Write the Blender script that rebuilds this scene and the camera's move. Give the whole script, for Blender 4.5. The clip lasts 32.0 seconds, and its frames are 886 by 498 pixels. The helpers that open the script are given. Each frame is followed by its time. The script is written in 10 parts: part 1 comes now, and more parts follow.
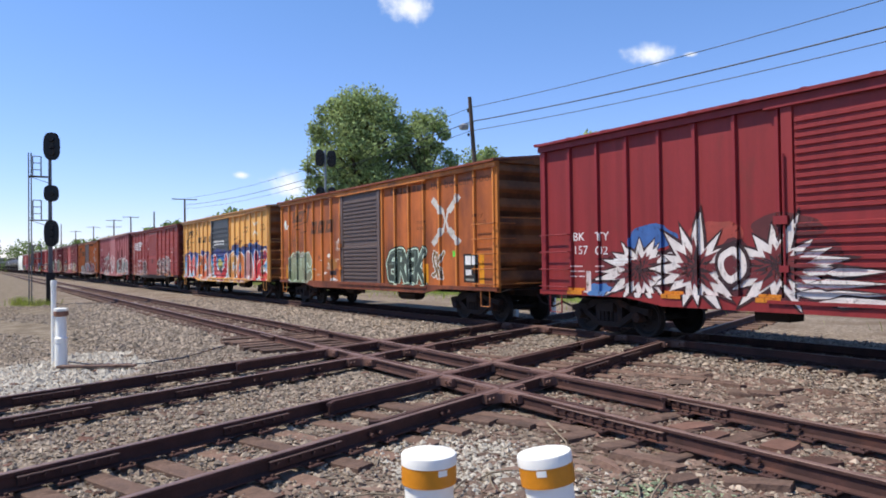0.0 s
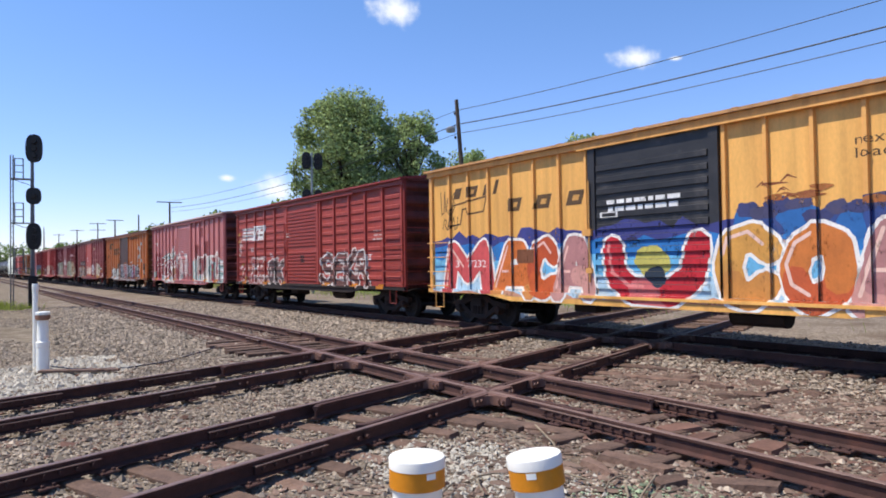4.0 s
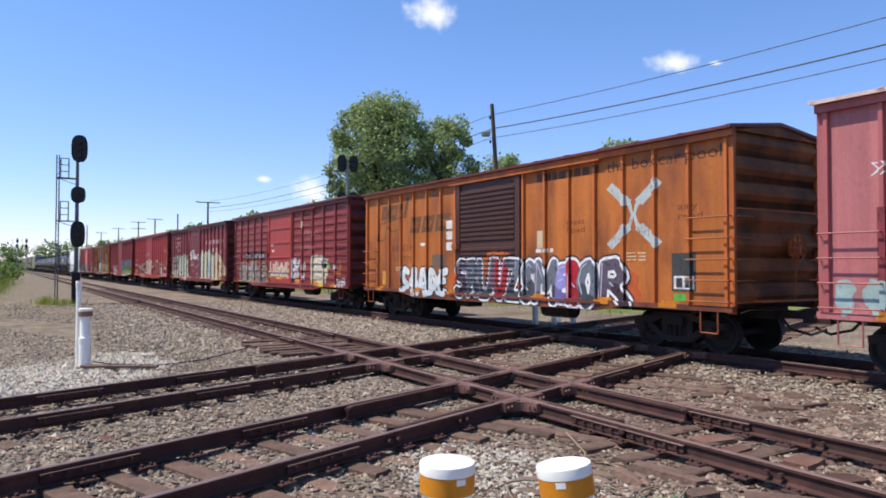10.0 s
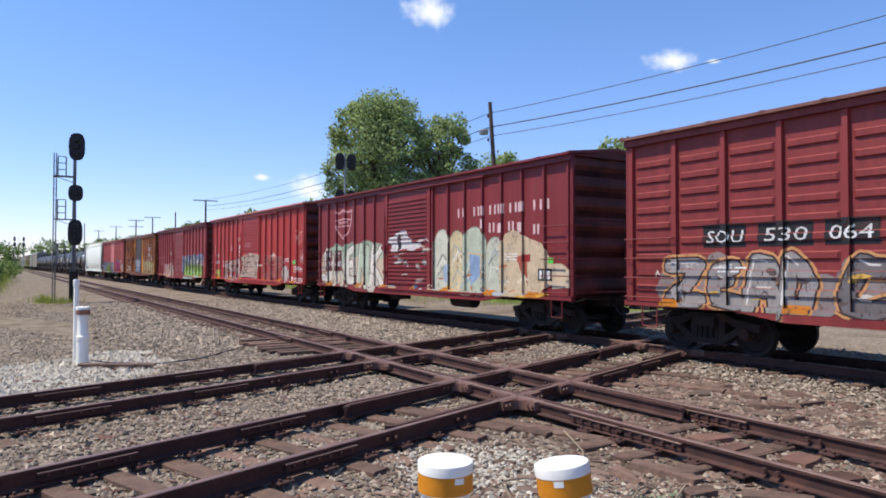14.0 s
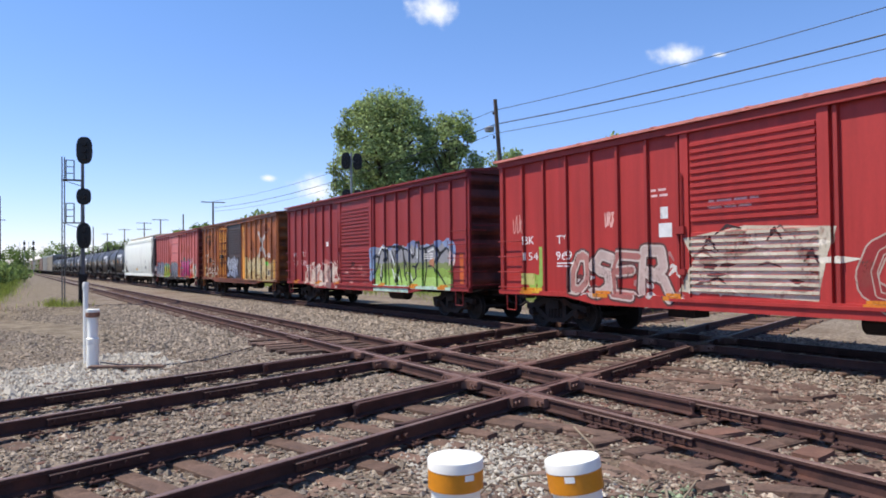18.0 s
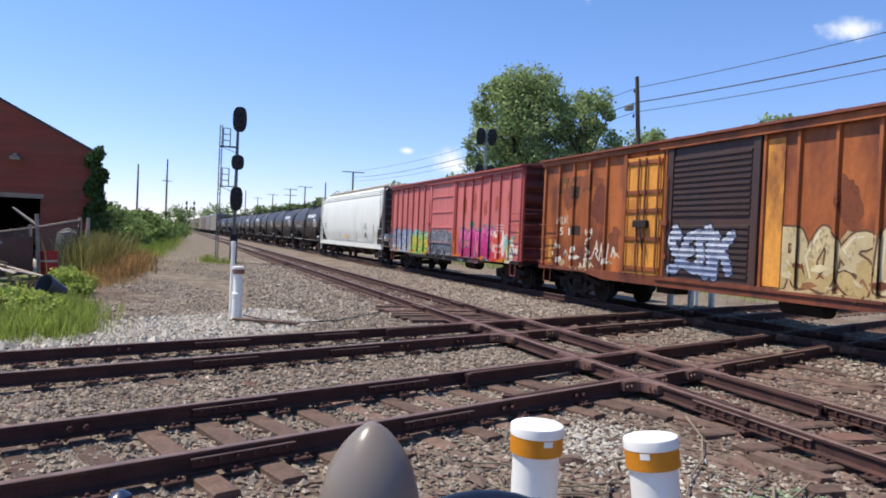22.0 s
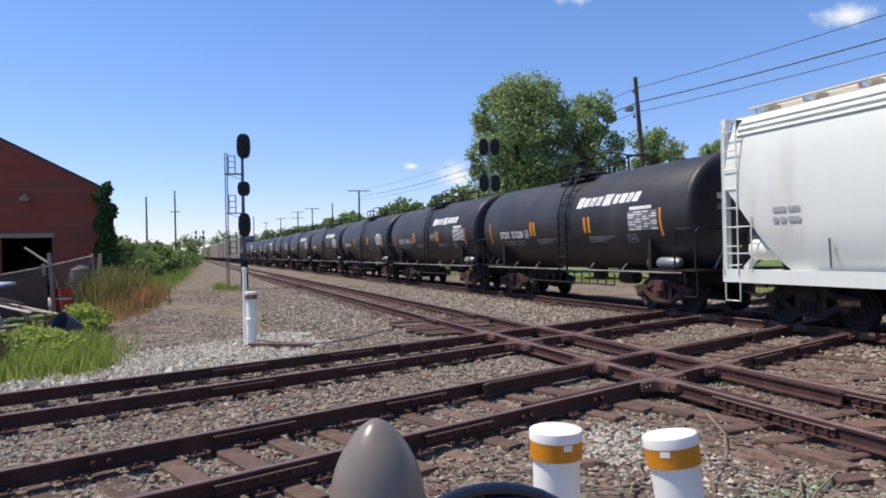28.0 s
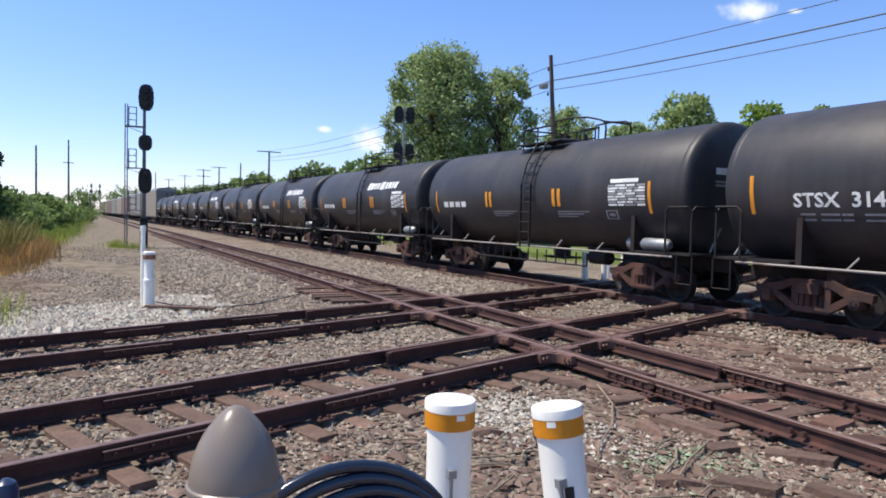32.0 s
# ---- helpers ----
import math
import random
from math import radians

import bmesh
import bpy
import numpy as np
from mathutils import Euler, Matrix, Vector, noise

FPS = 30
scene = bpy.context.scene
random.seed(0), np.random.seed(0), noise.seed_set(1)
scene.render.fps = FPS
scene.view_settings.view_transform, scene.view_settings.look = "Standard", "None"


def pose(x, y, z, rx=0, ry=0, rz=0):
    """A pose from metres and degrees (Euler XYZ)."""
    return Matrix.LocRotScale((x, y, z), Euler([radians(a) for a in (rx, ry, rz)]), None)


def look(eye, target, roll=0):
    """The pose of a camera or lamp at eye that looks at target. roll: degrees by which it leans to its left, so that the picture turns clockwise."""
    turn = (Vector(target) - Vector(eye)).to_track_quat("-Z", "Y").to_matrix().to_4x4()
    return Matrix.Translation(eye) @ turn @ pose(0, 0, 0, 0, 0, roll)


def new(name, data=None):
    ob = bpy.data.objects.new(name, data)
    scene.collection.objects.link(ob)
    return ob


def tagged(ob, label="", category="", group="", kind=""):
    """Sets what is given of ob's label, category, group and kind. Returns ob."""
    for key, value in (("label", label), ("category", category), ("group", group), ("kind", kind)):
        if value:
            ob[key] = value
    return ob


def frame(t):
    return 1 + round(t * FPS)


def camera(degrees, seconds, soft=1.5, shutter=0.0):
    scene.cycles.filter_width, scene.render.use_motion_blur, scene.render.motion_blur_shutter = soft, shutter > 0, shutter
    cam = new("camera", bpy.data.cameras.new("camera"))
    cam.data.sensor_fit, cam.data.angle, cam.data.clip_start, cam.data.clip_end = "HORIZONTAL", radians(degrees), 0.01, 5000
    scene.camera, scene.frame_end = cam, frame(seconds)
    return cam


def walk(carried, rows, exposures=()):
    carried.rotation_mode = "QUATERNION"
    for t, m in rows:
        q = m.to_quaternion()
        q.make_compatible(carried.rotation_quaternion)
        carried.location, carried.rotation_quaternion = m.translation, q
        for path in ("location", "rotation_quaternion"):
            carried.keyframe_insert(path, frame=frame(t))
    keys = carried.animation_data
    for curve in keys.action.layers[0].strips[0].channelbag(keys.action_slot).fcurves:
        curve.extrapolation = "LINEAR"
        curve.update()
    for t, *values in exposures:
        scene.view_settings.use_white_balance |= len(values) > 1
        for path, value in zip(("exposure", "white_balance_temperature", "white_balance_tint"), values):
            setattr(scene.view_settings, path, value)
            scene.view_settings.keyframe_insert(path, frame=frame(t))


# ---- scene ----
cam = camera(64.6, 32.0, 1.8)

PATH = [
    (0, (8.047, -5.957, 1.86), (6.35, -4.898, 1.886), -0.7),
    (0.5, (8.037, -5.951, 1.854), (6.337, -4.897, 1.853), -1.5),
    (1, (8.048, -5.957, 1.856), (6.36, -4.886, 1.846), -1.7),
    (1.5, (8.051, -5.958, 1.854), (6.379, -4.861, 1.829), -0.4),
    (2, (7.937, -5.883, 1.855), (6.28, -4.762, 1.85), -0.8),
    (2.5, (7.74, -5.748, 1.855), (6.086, -4.624, 1.88), -0.8),
    (3, (7.74, -5.748, 1.855), (6.082, -4.63, 1.89), -1.4),
    (3.5, (7.756, -5.76, 1.855), (6.092, -4.651, 1.893), -1.3),
    (4, (8.007, -5.938, 1.846), (6.331, -4.848, 1.88), -0.8),
    (4.5, (8.044, -5.956, 1.857), (6.363, -4.873, 1.888), -0.7),
    (6.5, (8.046, -5.96, 1.869), (6.348, -4.904, 1.86), 0.5),
    (7, (8.049, -5.965, 1.871), (6.345, -4.918, 1.879), 0.9),
    (7.5, (8.041, -5.959, 1.867), (6.333, -4.917, 1.894), -0.4),
    (8, (8.046, -5.964, 1.869), (6.337, -4.927, 1.908), -0.6),
    (8.5, (8.054, -5.967, 1.867), (6.341, -4.936, 1.899), -0.7),
    (9, (8.044, -5.961, 1.869), (6.325, -4.938, 1.896), 0.0),
    (9.5, (8.039, -5.957, 1.868), (6.317, -4.941, 1.899), -0.3),
    (10, (8.04, -5.962, 1.868), (6.314, -4.952, 1.912), 0.2),
    (10.5, (8.046, -5.965, 1.873), (6.318, -4.959, 1.925), 0.4),
    (11, (8.036, -5.956, 1.868), (6.309, -4.949, 1.924), 0.3),
    (11.5, (8.045, -5.968, 1.872), (6.32, -4.958, 1.931), 0.3),
    (12, (8.045, -5.965, 1.873), (6.319, -4.957, 1.935), 0.2),
    (12.5, (8.044, -5.964, 1.872), (6.317, -4.957, 1.938), -0.0),
    (13, (8.044, -5.964, 1.876), (6.326, -4.941, 1.903), 0.5),
    (13.5, (8.043, -5.964, 1.873), (6.324, -4.943, 1.9), -0.0),
    (14, (8.041, -5.964, 1.872), (6.318, -4.949, 1.911), 0.2),
    (14.5, (8.04, -5.96, 1.875), (6.314, -4.949, 1.923), 0.3),
    (16.5, (8.038, -5.96, 1.869), (6.308, -4.957, 1.922), -0.4),
    (17, (8.033, -5.959, 1.866), (6.303, -4.957, 1.924), -0.7),
    (17.5, (8.036, -5.96, 1.867), (6.303, -4.964, 1.923), -0.2),
    (18, (8.029, -5.955, 1.862), (6.296, -4.958, 1.896), -0.6),
    (18.5, (8.048, -5.949, 1.857), (6.312, -4.957, 1.904), -1.8),
    (19, (8.141, -5.932, 1.897), (6.43, -4.9, 1.991), -0.8),
    (19.5, (8.236, -5.912, 1.902), (6.525, -4.887, 2.042), 0.3),
    (20, (8.284, -5.898, 1.864), (6.558, -4.89, 1.918), -3.4),
    (20.5, (8.278, -5.904, 1.858), (6.463, -5.062, 1.862), -0.1),
    (21, (8.252, -5.885, 1.855), (6.404, -5.121, 1.82), -1.2),
    (21.5, (8.248, -5.88, 1.843), (6.387, -5.148, 1.793), 0.2),
    (22, (8.269, -5.885, 1.857), (6.381, -5.226, 1.817), 2.6),
    (22.5, (8.275, -5.889, 1.852), (6.382, -5.247, 1.894), 0.2),
    (23, (8.263, -5.894, 1.854), (6.376, -5.236, 1.904), 0.4),
    (23.5, (8.268, -5.907, 1.854), (6.37, -5.28, 1.905), -0.3),
    (24, (8.281, -5.919, 1.854), (6.361, -5.358, 1.889), -1.2),
    (24.5, (8.285, -5.922, 1.857), (6.355, -5.398, 1.878), -1.2),
    (25, (8.272, -5.903, 1.85), (6.344, -5.37, 1.848), -0.8),
    (25.5, (8.292, -5.9, 1.854), (6.375, -5.329, 1.842), -0.9),
    (26, (8.295, -5.887, 1.851), (6.39, -5.276, 1.833), -1.1),
    (26.5, (8.293, -5.884, 1.849), (6.394, -5.255, 1.832), -1.2),
    (28.5, (8.301, -5.878, 1.852), (6.403, -5.245, 1.851), -1.1),
    (29, (8.289, -5.868, 1.847), (6.393, -5.23, 1.836), -0.7),
    (29.5, (8.289, -5.863, 1.848), (6.397, -5.218, 1.817), -0.3),
    (30, (8.292, -5.857, 1.847), (6.417, -5.165, 1.789), -0.3),
    (30.5, (8.293, -5.858, 1.849), (6.426, -5.145, 1.778), -0.2),
    (31, (8.308, -5.865, 1.854), (6.447, -5.136, 1.774), -0.1),
    (31.5, (8.286, -5.853, 1.848), (6.43, -5.114, 1.763), -0.0),
    (32, (8.346, -5.864, 1.875), (6.546, -4.997, 1.782), 1.5),
]
# the camera darkens and brightens its picture a little on the way
EXPOSURES = [(0, 0.2), (1, 0.2), (2, 0.33), (3, 0.25), (4, 0.23), (7, 0.22), (14, 0.21), (20, 0.2), (22, 0.17), (24, 0.05), (26, -0.04), (29, 0.05), (31, 0.18), (32, 0.29)]
walk(cam, [(t, look(eye, target, roll)) for t, eye, target, roll in PATH], EXPOSURES)

# ---- world, sun ----
SUN_DIR = Vector((-0.28, -0.50, 1.0)).normalized()
world = bpy.data.worlds.new("sky")
scene.world = world
world.use_nodes = True
wn = world.node_tree
sky = wn.nodes.new("ShaderNodeTexSky")
sky.sky_type = "NISHITA"
sky.sun_disc = False
sky.sun_elevation = math.asin(SUN_DIR.z)
sky.sun_rotation = math.atan2(SUN_DIR.x, SUN_DIR.y)
sky.altitude = 200
sky.air_density = 1.0
sky.dust_density = 0.0
sky.ozone_density = 5.0
tint = wn.nodes.new("ShaderNodeMix")
tint.data_type, tint.blend_type = "RGBA", "MULTIPLY"
tint.inputs[0].default_value = 1.0
wn.links.new(sky.outputs[0], tint.inputs[6])
# the clear blue deepens smoothly from the hazy horizon up
way, split, deep = wn.nodes.new("ShaderNodeTexCoord"), wn.nodes.new("ShaderNodeSeparateXYZ"), wn.nodes.new("ShaderNodeValToRGB")
deep.color_ramp.elements[0].color, deep.color_ramp.elements[1].color = (0.95, 0.89, 1.16, 1), (0.85, 1.08, 1.24, 1)
deep.color_ramp.elements[1].position = 0.55
wn.links.new(way.outputs["Generated"], split.inputs[0])
wn.links.new(split.outputs[2], deep.inputs[0])
wn.links.new(deep.outputs[0], tint.inputs[7])
wn.links.new(tint.outputs[2], wn.nodes["Background"].inputs[0])
wn.nodes["Background"].inputs[1].default_value = 0.138
sun = new("sun", bpy.data.lights.new("sun", "SUN"))
sun.data.energy, sun.data.angle, sun.data.color = 5.0, radians(0.53), (1.0, 0.92, 0.8)
sun.matrix_basis = look((0, 0, 60), Vector((0, 0, 60)) - SUN_DIR)


# ---- mesh building ----
class Mesh:
    """Vertices, faces and material slots gathered for one mesh."""

    def __init__(self):
        self.v, self.f, self.m = [], [], []

    def face(self, pts, m=0):
        n = len(self.v)
        self.v += [tuple(p) for p in pts]
        self.f.append(tuple(range(n, n + len(pts))))
        self.m.append(m)

    def hexa(self, p, m=0):
        n = len(self.v)
        self.v += [tuple(q) for q in p]
        for f in ((0, 3, 2, 1), (4, 5, 6, 7), (0, 1, 5, 4), (1, 2, 6, 5), (2, 3, 7, 6), (3, 0, 4, 7)):
            self.f.append(tuple(n + i for i in f))
            self.m.append(m)
        return self

    def box(self, x0, x1, y0, y1, z0, z1, m=0):
        return self.hexa([(x0, y0, z0), (x1, y0, z0), (x1, y1, z0), (x0, y1, z0), (x0, y0, z1), (x1, y0, z1), (x1, y1, z1), (x0, y1, z1)], m)

    def bevbox(self, x0, x1, y0, y1, z0, z1, b, m=0):
        """A box whose upper edges are chamfered."""
        self.loft([[(x0, y0, z0), (x1, y0, z0), (x1, y1, z0), (x0, y1, z0)], [(x0, y0, z1 - b), (x1, y0, z1 - b), (x1, y1, z1 - b), (x0, y1, z1 - b)],
                   [(x0 + b, y0 + b, z1), (x1 - b, y0 + b, z1), (x1 - b, y1 - b, z1), (x0 + b, y1 - b, z1)]], m)
        return self

    def beam(self, a, b, w, h, m=0, up=(0, 0, 1)):
        """A bar of w by h from a to b."""
        a, b = Vector(a), Vector(b)
        d = (b - a).normalized()
        s = d.cross(Vector(up))
        s = (s if s.length > 1e-4 else d.cross(Vector((1, 0, 0)))).normalized()
        u = s.cross(d)
        s, u = s * w / 2, u * h / 2
        return self.hexa([a - s - u, a + s - u, b + s - u, b - s - u, a - s + u, a + s + u, b + s + u, b - s + u], m)

    def loft(self, rings, m=0, caps=True, closed=True):
        n, k = len(self.v), len(rings[0])
        for r in rings:
            self.v += [tuple(p) for p in r]
        for i in range(len(rings) - 1):
            for j in range(k if closed else k - 1):
                a, b = n + i * k + j, n + i * k + (j + 1) % k
                self.f.append((a, b, b + k, a + k))
                self.m.append(m)
        if caps and closed:
            self.f += [tuple(n + j for j in reversed(range(k))), tuple(n + (len(rings) - 1) * k + j for j in range(k))]
            self.m += [m, m]
        return self

    def tube(self, pts, r, n=8, m=0, caps=True):
        """A round bar along pts; r is one radius or one a point."""
        pts = [Vector(p) for p in pts]
        rings, last = [], None
        for i, p in enumerate(pts):
            d = (pts[min(i + 1, len(pts) - 1)] - pts[max(i - 1, 0)]).normalized()
            if last is None:
                last = d.cross(Vector((0, 0, 1))) if abs(d.z) < 0.9 else d.cross(Vector((1, 0, 0)))
            s = (last - d * last.dot(d)).normalized()
            last, u = s, d.cross(s)
            rr = r[i] if isinstance(r, (list, tuple)) else r
            rings.append([p + (s * math.cos(2 * math.pi * j / n) + u * math.sin(2 * math.pi * j / n)) * rr for j in range(n)])
        return self.loft(rings, m, caps)

    def turned(self, prof, n=24, at=(0, 0, 0), m=0):
        """A body of revolution about z; prof: rows of radius, height."""
        return self.loft([[(at[0] + r * math.cos(2 * math.pi * j / n), at[1] + r * math.sin(2 * math.pi * j / n), at[2] + z) for j in range(n)] for r, z in prof], m)

    def data(self, name, mats, smooth=False):
        me = bpy.data.meshes.new(name)
        me.from_pydata(self.v, [], self.f)
        for ma in mats if isinstance(mats, (list, tuple)) else [mats]:
            me.materials.append(ma)
        if any(self.m):
            me.polygons.foreach_set("material_index", self.m)
        if smooth:
            me.polygons.foreach_set("use_smooth", [True] * len(self.f))
            if smooth != "all":
                me.set_sharp_from_angle(angle=radians(35))
        me.update()
        return me


def part(name, mesh, material, parent, label="", smooth=False):
    """One mesh object under a thing or a part; mesh is a Mesh or finished mesh data."""
    ob = new(name, mesh.data(name, material, smooth) if isinstance(mesh, Mesh) else mesh)
    ob.parent = parent
    if label:
        tagged(ob, label)
    return ob


def thing(name, m, label, category, group="", kind=""):
    ob = new(name)
    ob.empty_display_size = 0.2
    ob.matrix_basis = m
    return tagged(ob, label, category, group, kind)


def solid(name, mesh, material, label, category, group="", kind="", m=None, smooth=False):
    ob = new(name, mesh.data(name, material, smooth))
    if m is not None:
        ob.matrix_basis = m
    return tagged(ob, label, category, group, kind)


# ---- materials ----
def srgb(r, g, b):
    return tuple(((c / 255) / 12.92 if c / 255 < 0.04045 else ((c / 255 + 0.055) / 1.055) ** 2.4) for c in (r, g, b))


def surface(name, rgb, rough=0.7, metal=0.0, var=0.25, scale=2.0, bump=0.15, fine=40.0, stain=None, stain_at=(0.55, 0.7), stain_scale=1.2, stretch=(1, 1, 1), island=0.0, emit=0.0, spec=0.4, streak=0.0):
    """A procedural surface: two scales of colour change, fine relief, and stains of another colour where asked."""
    ma = bpy.data.materials.new(name)
    ma.use_nodes = True
    t = ma.node_tree
    N, Lk = t.nodes, t.links
    bs = N["Principled BSDF"]
    bs.inputs["Metallic"].default_value = metal
    bs.inputs["Specular IOR Level"].default_value = spec
    co = N.new("ShaderNodeTexCoord")
    mp = N.new("ShaderNodeMapping")
    mp.inputs["Scale"].default_value = stretch
    Lk.new(co.outputs["Object"], mp.inputs[0])

    def noise_node(s, d=4.0):
        n = N.new("ShaderNodeTexNoise")
        n.inputs["Scale"].default_value, n.inputs["Detail"].default_value, n.inputs["Roughness"].default_value = s, d, 0.6
        Lk.new(mp.outputs[0], n.inputs[0])
        return n

    def ramp(sock, a, b, ca, cb):
        r = N.new("ShaderNodeValToRGB")
        r.color_ramp.elements[0].position, r.color_ramp.elements[1].position = a, b
        r.color_ramp.elements[0].color, r.color_ramp.elements[1].color = (*ca, 1), (*cb, 1)
        Lk.new(sock, r.inputs[0])
        return r.outputs[0]

    def mix(fac, a, b, mode="MIX"):
        x = N.new("ShaderNodeMix")
        x.data_type, x.blend_type = "RGBA", mode
        for k, s in ((0, fac), (6, a), (7, b)):
            if isinstance(s, (int, float)):
                x.inputs[k].default_value = s
            elif isinstance(s, tuple):
                x.inputs[k].default_value = (*s, 1)
            else:
                Lk.new(s, x.inputs[k])
        return x.outputs[2]

    lo, hi = tuple(c * (1 - var) for c in rgb), tuple(min(1, c * (1 + var)) for c in rgb)
    big, small = noise_node(scale), noise_node(fine, 3.0)
    col = ramp(big.outputs[0], 0.3, 0.7, lo, hi)
    g = ramp(small.outputs[0], 0.3, 0.7, (1 - var * 0.8,) * 3, (1,) * 3)
    col = mix(1.0, col, g, "MULTIPLY")
    if stain:
        st = noise_node(stain_scale, 6.0)
        col = mix(ramp(st.outputs[0], stain_at[0], stain_at[1], (0, 0, 0), (1, 1, 1)), col, tuple(stain))
    if streak:
        sm, sn = N.new("ShaderNodeMapping"), N.new("ShaderNodeTexNoise")
        sm.inputs["Scale"].default_value = (5, 5, 0.35)
        sn.inputs["Scale"].default_value, sn.inputs["Detail"].default_value = 1.0, 6.0
        Lk.new(co.outputs["Object"], sm.inputs[0])
        Lk.new(sm.outputs[0], sn.inputs[0])
        col = mix(1.0, col, ramp(sn.outputs[0], 0.35, 0.68, (1.0,) * 3, (1 - streak, 1 - streak * 1.1, 1 - streak * 1.15)), "MULTIPLY")
    if island:
        geo = N.new("ShaderNodeNewGeometry")
        info = N.new("ShaderNodeObjectInfo")
        add = N.new("ShaderNodeMath")
        add.operation = "ADD"
        Lk.new(geo.outputs["Random Per Island"], add.inputs[0])
        Lk.new(info.outputs["Random"], add.inputs[1])
        fr = N.new("ShaderNodeMath")
        fr.operation = "FRACT"
        Lk.new(add.outputs[0], fr.inputs[0])
        col = mix(1.0, col, ramp(fr.outputs[0], 0, 1, (1 - island,) * 3, (1 + island,) * 3), "MULTIPLY")
    Lk.new(col, bs.inputs["Base Color"])
    rr = N.new("ShaderNodeMapRange")
    rr.inputs[3].default_value, rr.inputs[4].default_value = max(0.05, rough - 0.12), min(1, rough + 0.12)
    Lk.new(big.outputs[0], rr.inputs[0])
    Lk.new(rr.outputs[0], bs.inputs["Roughness"])
    if bump:
        bp = N.new("ShaderNodeBump")
        bp.inputs["Strength"].default_value, bp.inputs["Distance"].default_value = bump, 0.02
        Lk.new(small.outputs[0], bp.inputs["Height"])
        Lk.new(bp.outputs[0], bs.inputs["Normal"])
    if emit:
        bs.inputs["Emission Color"].default_value, bs.inputs["Emission Strength"].default_value = (*rgb, 1), emit
    return ma


RUST = srgb(96, 58, 40)
M_rail = surface("rail_steel", srgb(76, 50, 45), 0.85, 0.0, 0.35, 3, 0.3, 60, stain=srgb(96, 60, 48), stain_at=(0.58, 0.78), stain_scale=2)
M_railtop = surface("worn_rail_head", srgb(122, 98, 90), 0.5, 0.15, 0.2, 4, 0.05, stain=srgb(104, 78, 70), stain_scale=1.5)
M_tie = surface("old_tie_wood", srgb(110, 87, 75), 0.9, 0, 0.35, 4, 0.7, 30, stain=srgb(78, 58, 48), stain_scale=3.5, island=0.35, stretch=(1, 1, 1))
M_stone = surface("ballast_stone", srgb(150, 136, 120), 0.9, 0, 0.2, 3, 0.2, 30, island=0.5)
M_white_stone = surface("pale_limestone", srgb(180, 172, 158), 0.9, 0, 0.12, 3, 0.2, 30, island=0.2)
M_dark = surface("dark_steel", srgb(42, 38, 38), 0.7, 0.2, 0.3, 4, 0.2)
M_under = surface("grimy_underframe", srgb(46, 37, 35), 0.8, 0.1, 0.3, 4, 0.25, stain=RUST, stain_at=(0.6, 0.75))
M_black = surface("black_enamel", srgb(32, 32, 33), 0.5, 0, 0.25, 3, 0.05)
M_galv = surface("galvanised_steel", srgb(150, 152, 152), 0.5, 0.6, 0.12, 6, 0.05)
M_white = surface("white_plastic", srgb(243, 240, 230), 0.45, 0, 0.04, 4, 0.03, stain=srgb(214, 208, 196), stain_at=(0.6, 0.85))
M_orange = surface("orange_sheeting", srgb(214, 136, 30), 0.4, 0, 0.1, 6, 0.05)
M_wood = surface("weathered_pole_wood", srgb(92, 78, 66), 0.9, 0, 0.25, 3, 0.4, 40)
M_bark = surface("bark", srgb(84, 70, 58), 0.95, 0, 0.3, 4, 0.6, 20)
M_leaf = surface("broad_leaf", (0.33, 0.41, 0.175), 0.75, 0, 0.2, 0.6, 0.0, island=0.55, spec=0.1)
M_leaf_dark = surface("hedge_leaf", (0.2, 0.275, 0.09), 0.75, 0, 0.25, 0.4, 0.0, island=0.45, spec=0.1)
M_weed = surface("fresh_weed_leaf", (0.36, 0.43, 0.1), 0.6, 0, 0.2, 1, 0.0, island=0.4, spec=0.1)


def leafy(ma, share=0.4):
    """Lets light through thin leaves."""
    t = ma.node_tree
    N, Lk = t.nodes, t.links
    bs, out = N["Principled BSDF"], N["Material Output"]
    tr, mx = N.new("ShaderNodeBsdfTranslucent"), N.new("ShaderNodeMixShader")
    mx.inputs[0].default_value = share
    Lk.new(bs.inputs["Base Color"].links[0].from_socket, tr.inputs[0])
    Lk.new(bs.outputs[0], mx.inputs[1])
    Lk.new(tr.outputs[0], mx.inputs[2])
    Lk.new(mx.outputs[0], out.inputs[0])


for leaf in (M_leaf, M_leaf_dark, M_weed):
    leafy(leaf)
M_dry = surface("dry_grass", srgb(206, 166, 104), 0.9, 0, 0.2, 1, 0.0, island=0.4)
M_brick = surface("old_red_brick", srgb(142, 70, 57), 0.9, 0, 0.18, 1.2, 0.3, 14, stain=srgb(122, 76, 65), stain_at=(0.48, 0.7), stain_scale=0.55, stretch=(1, 0.45, 1.6))


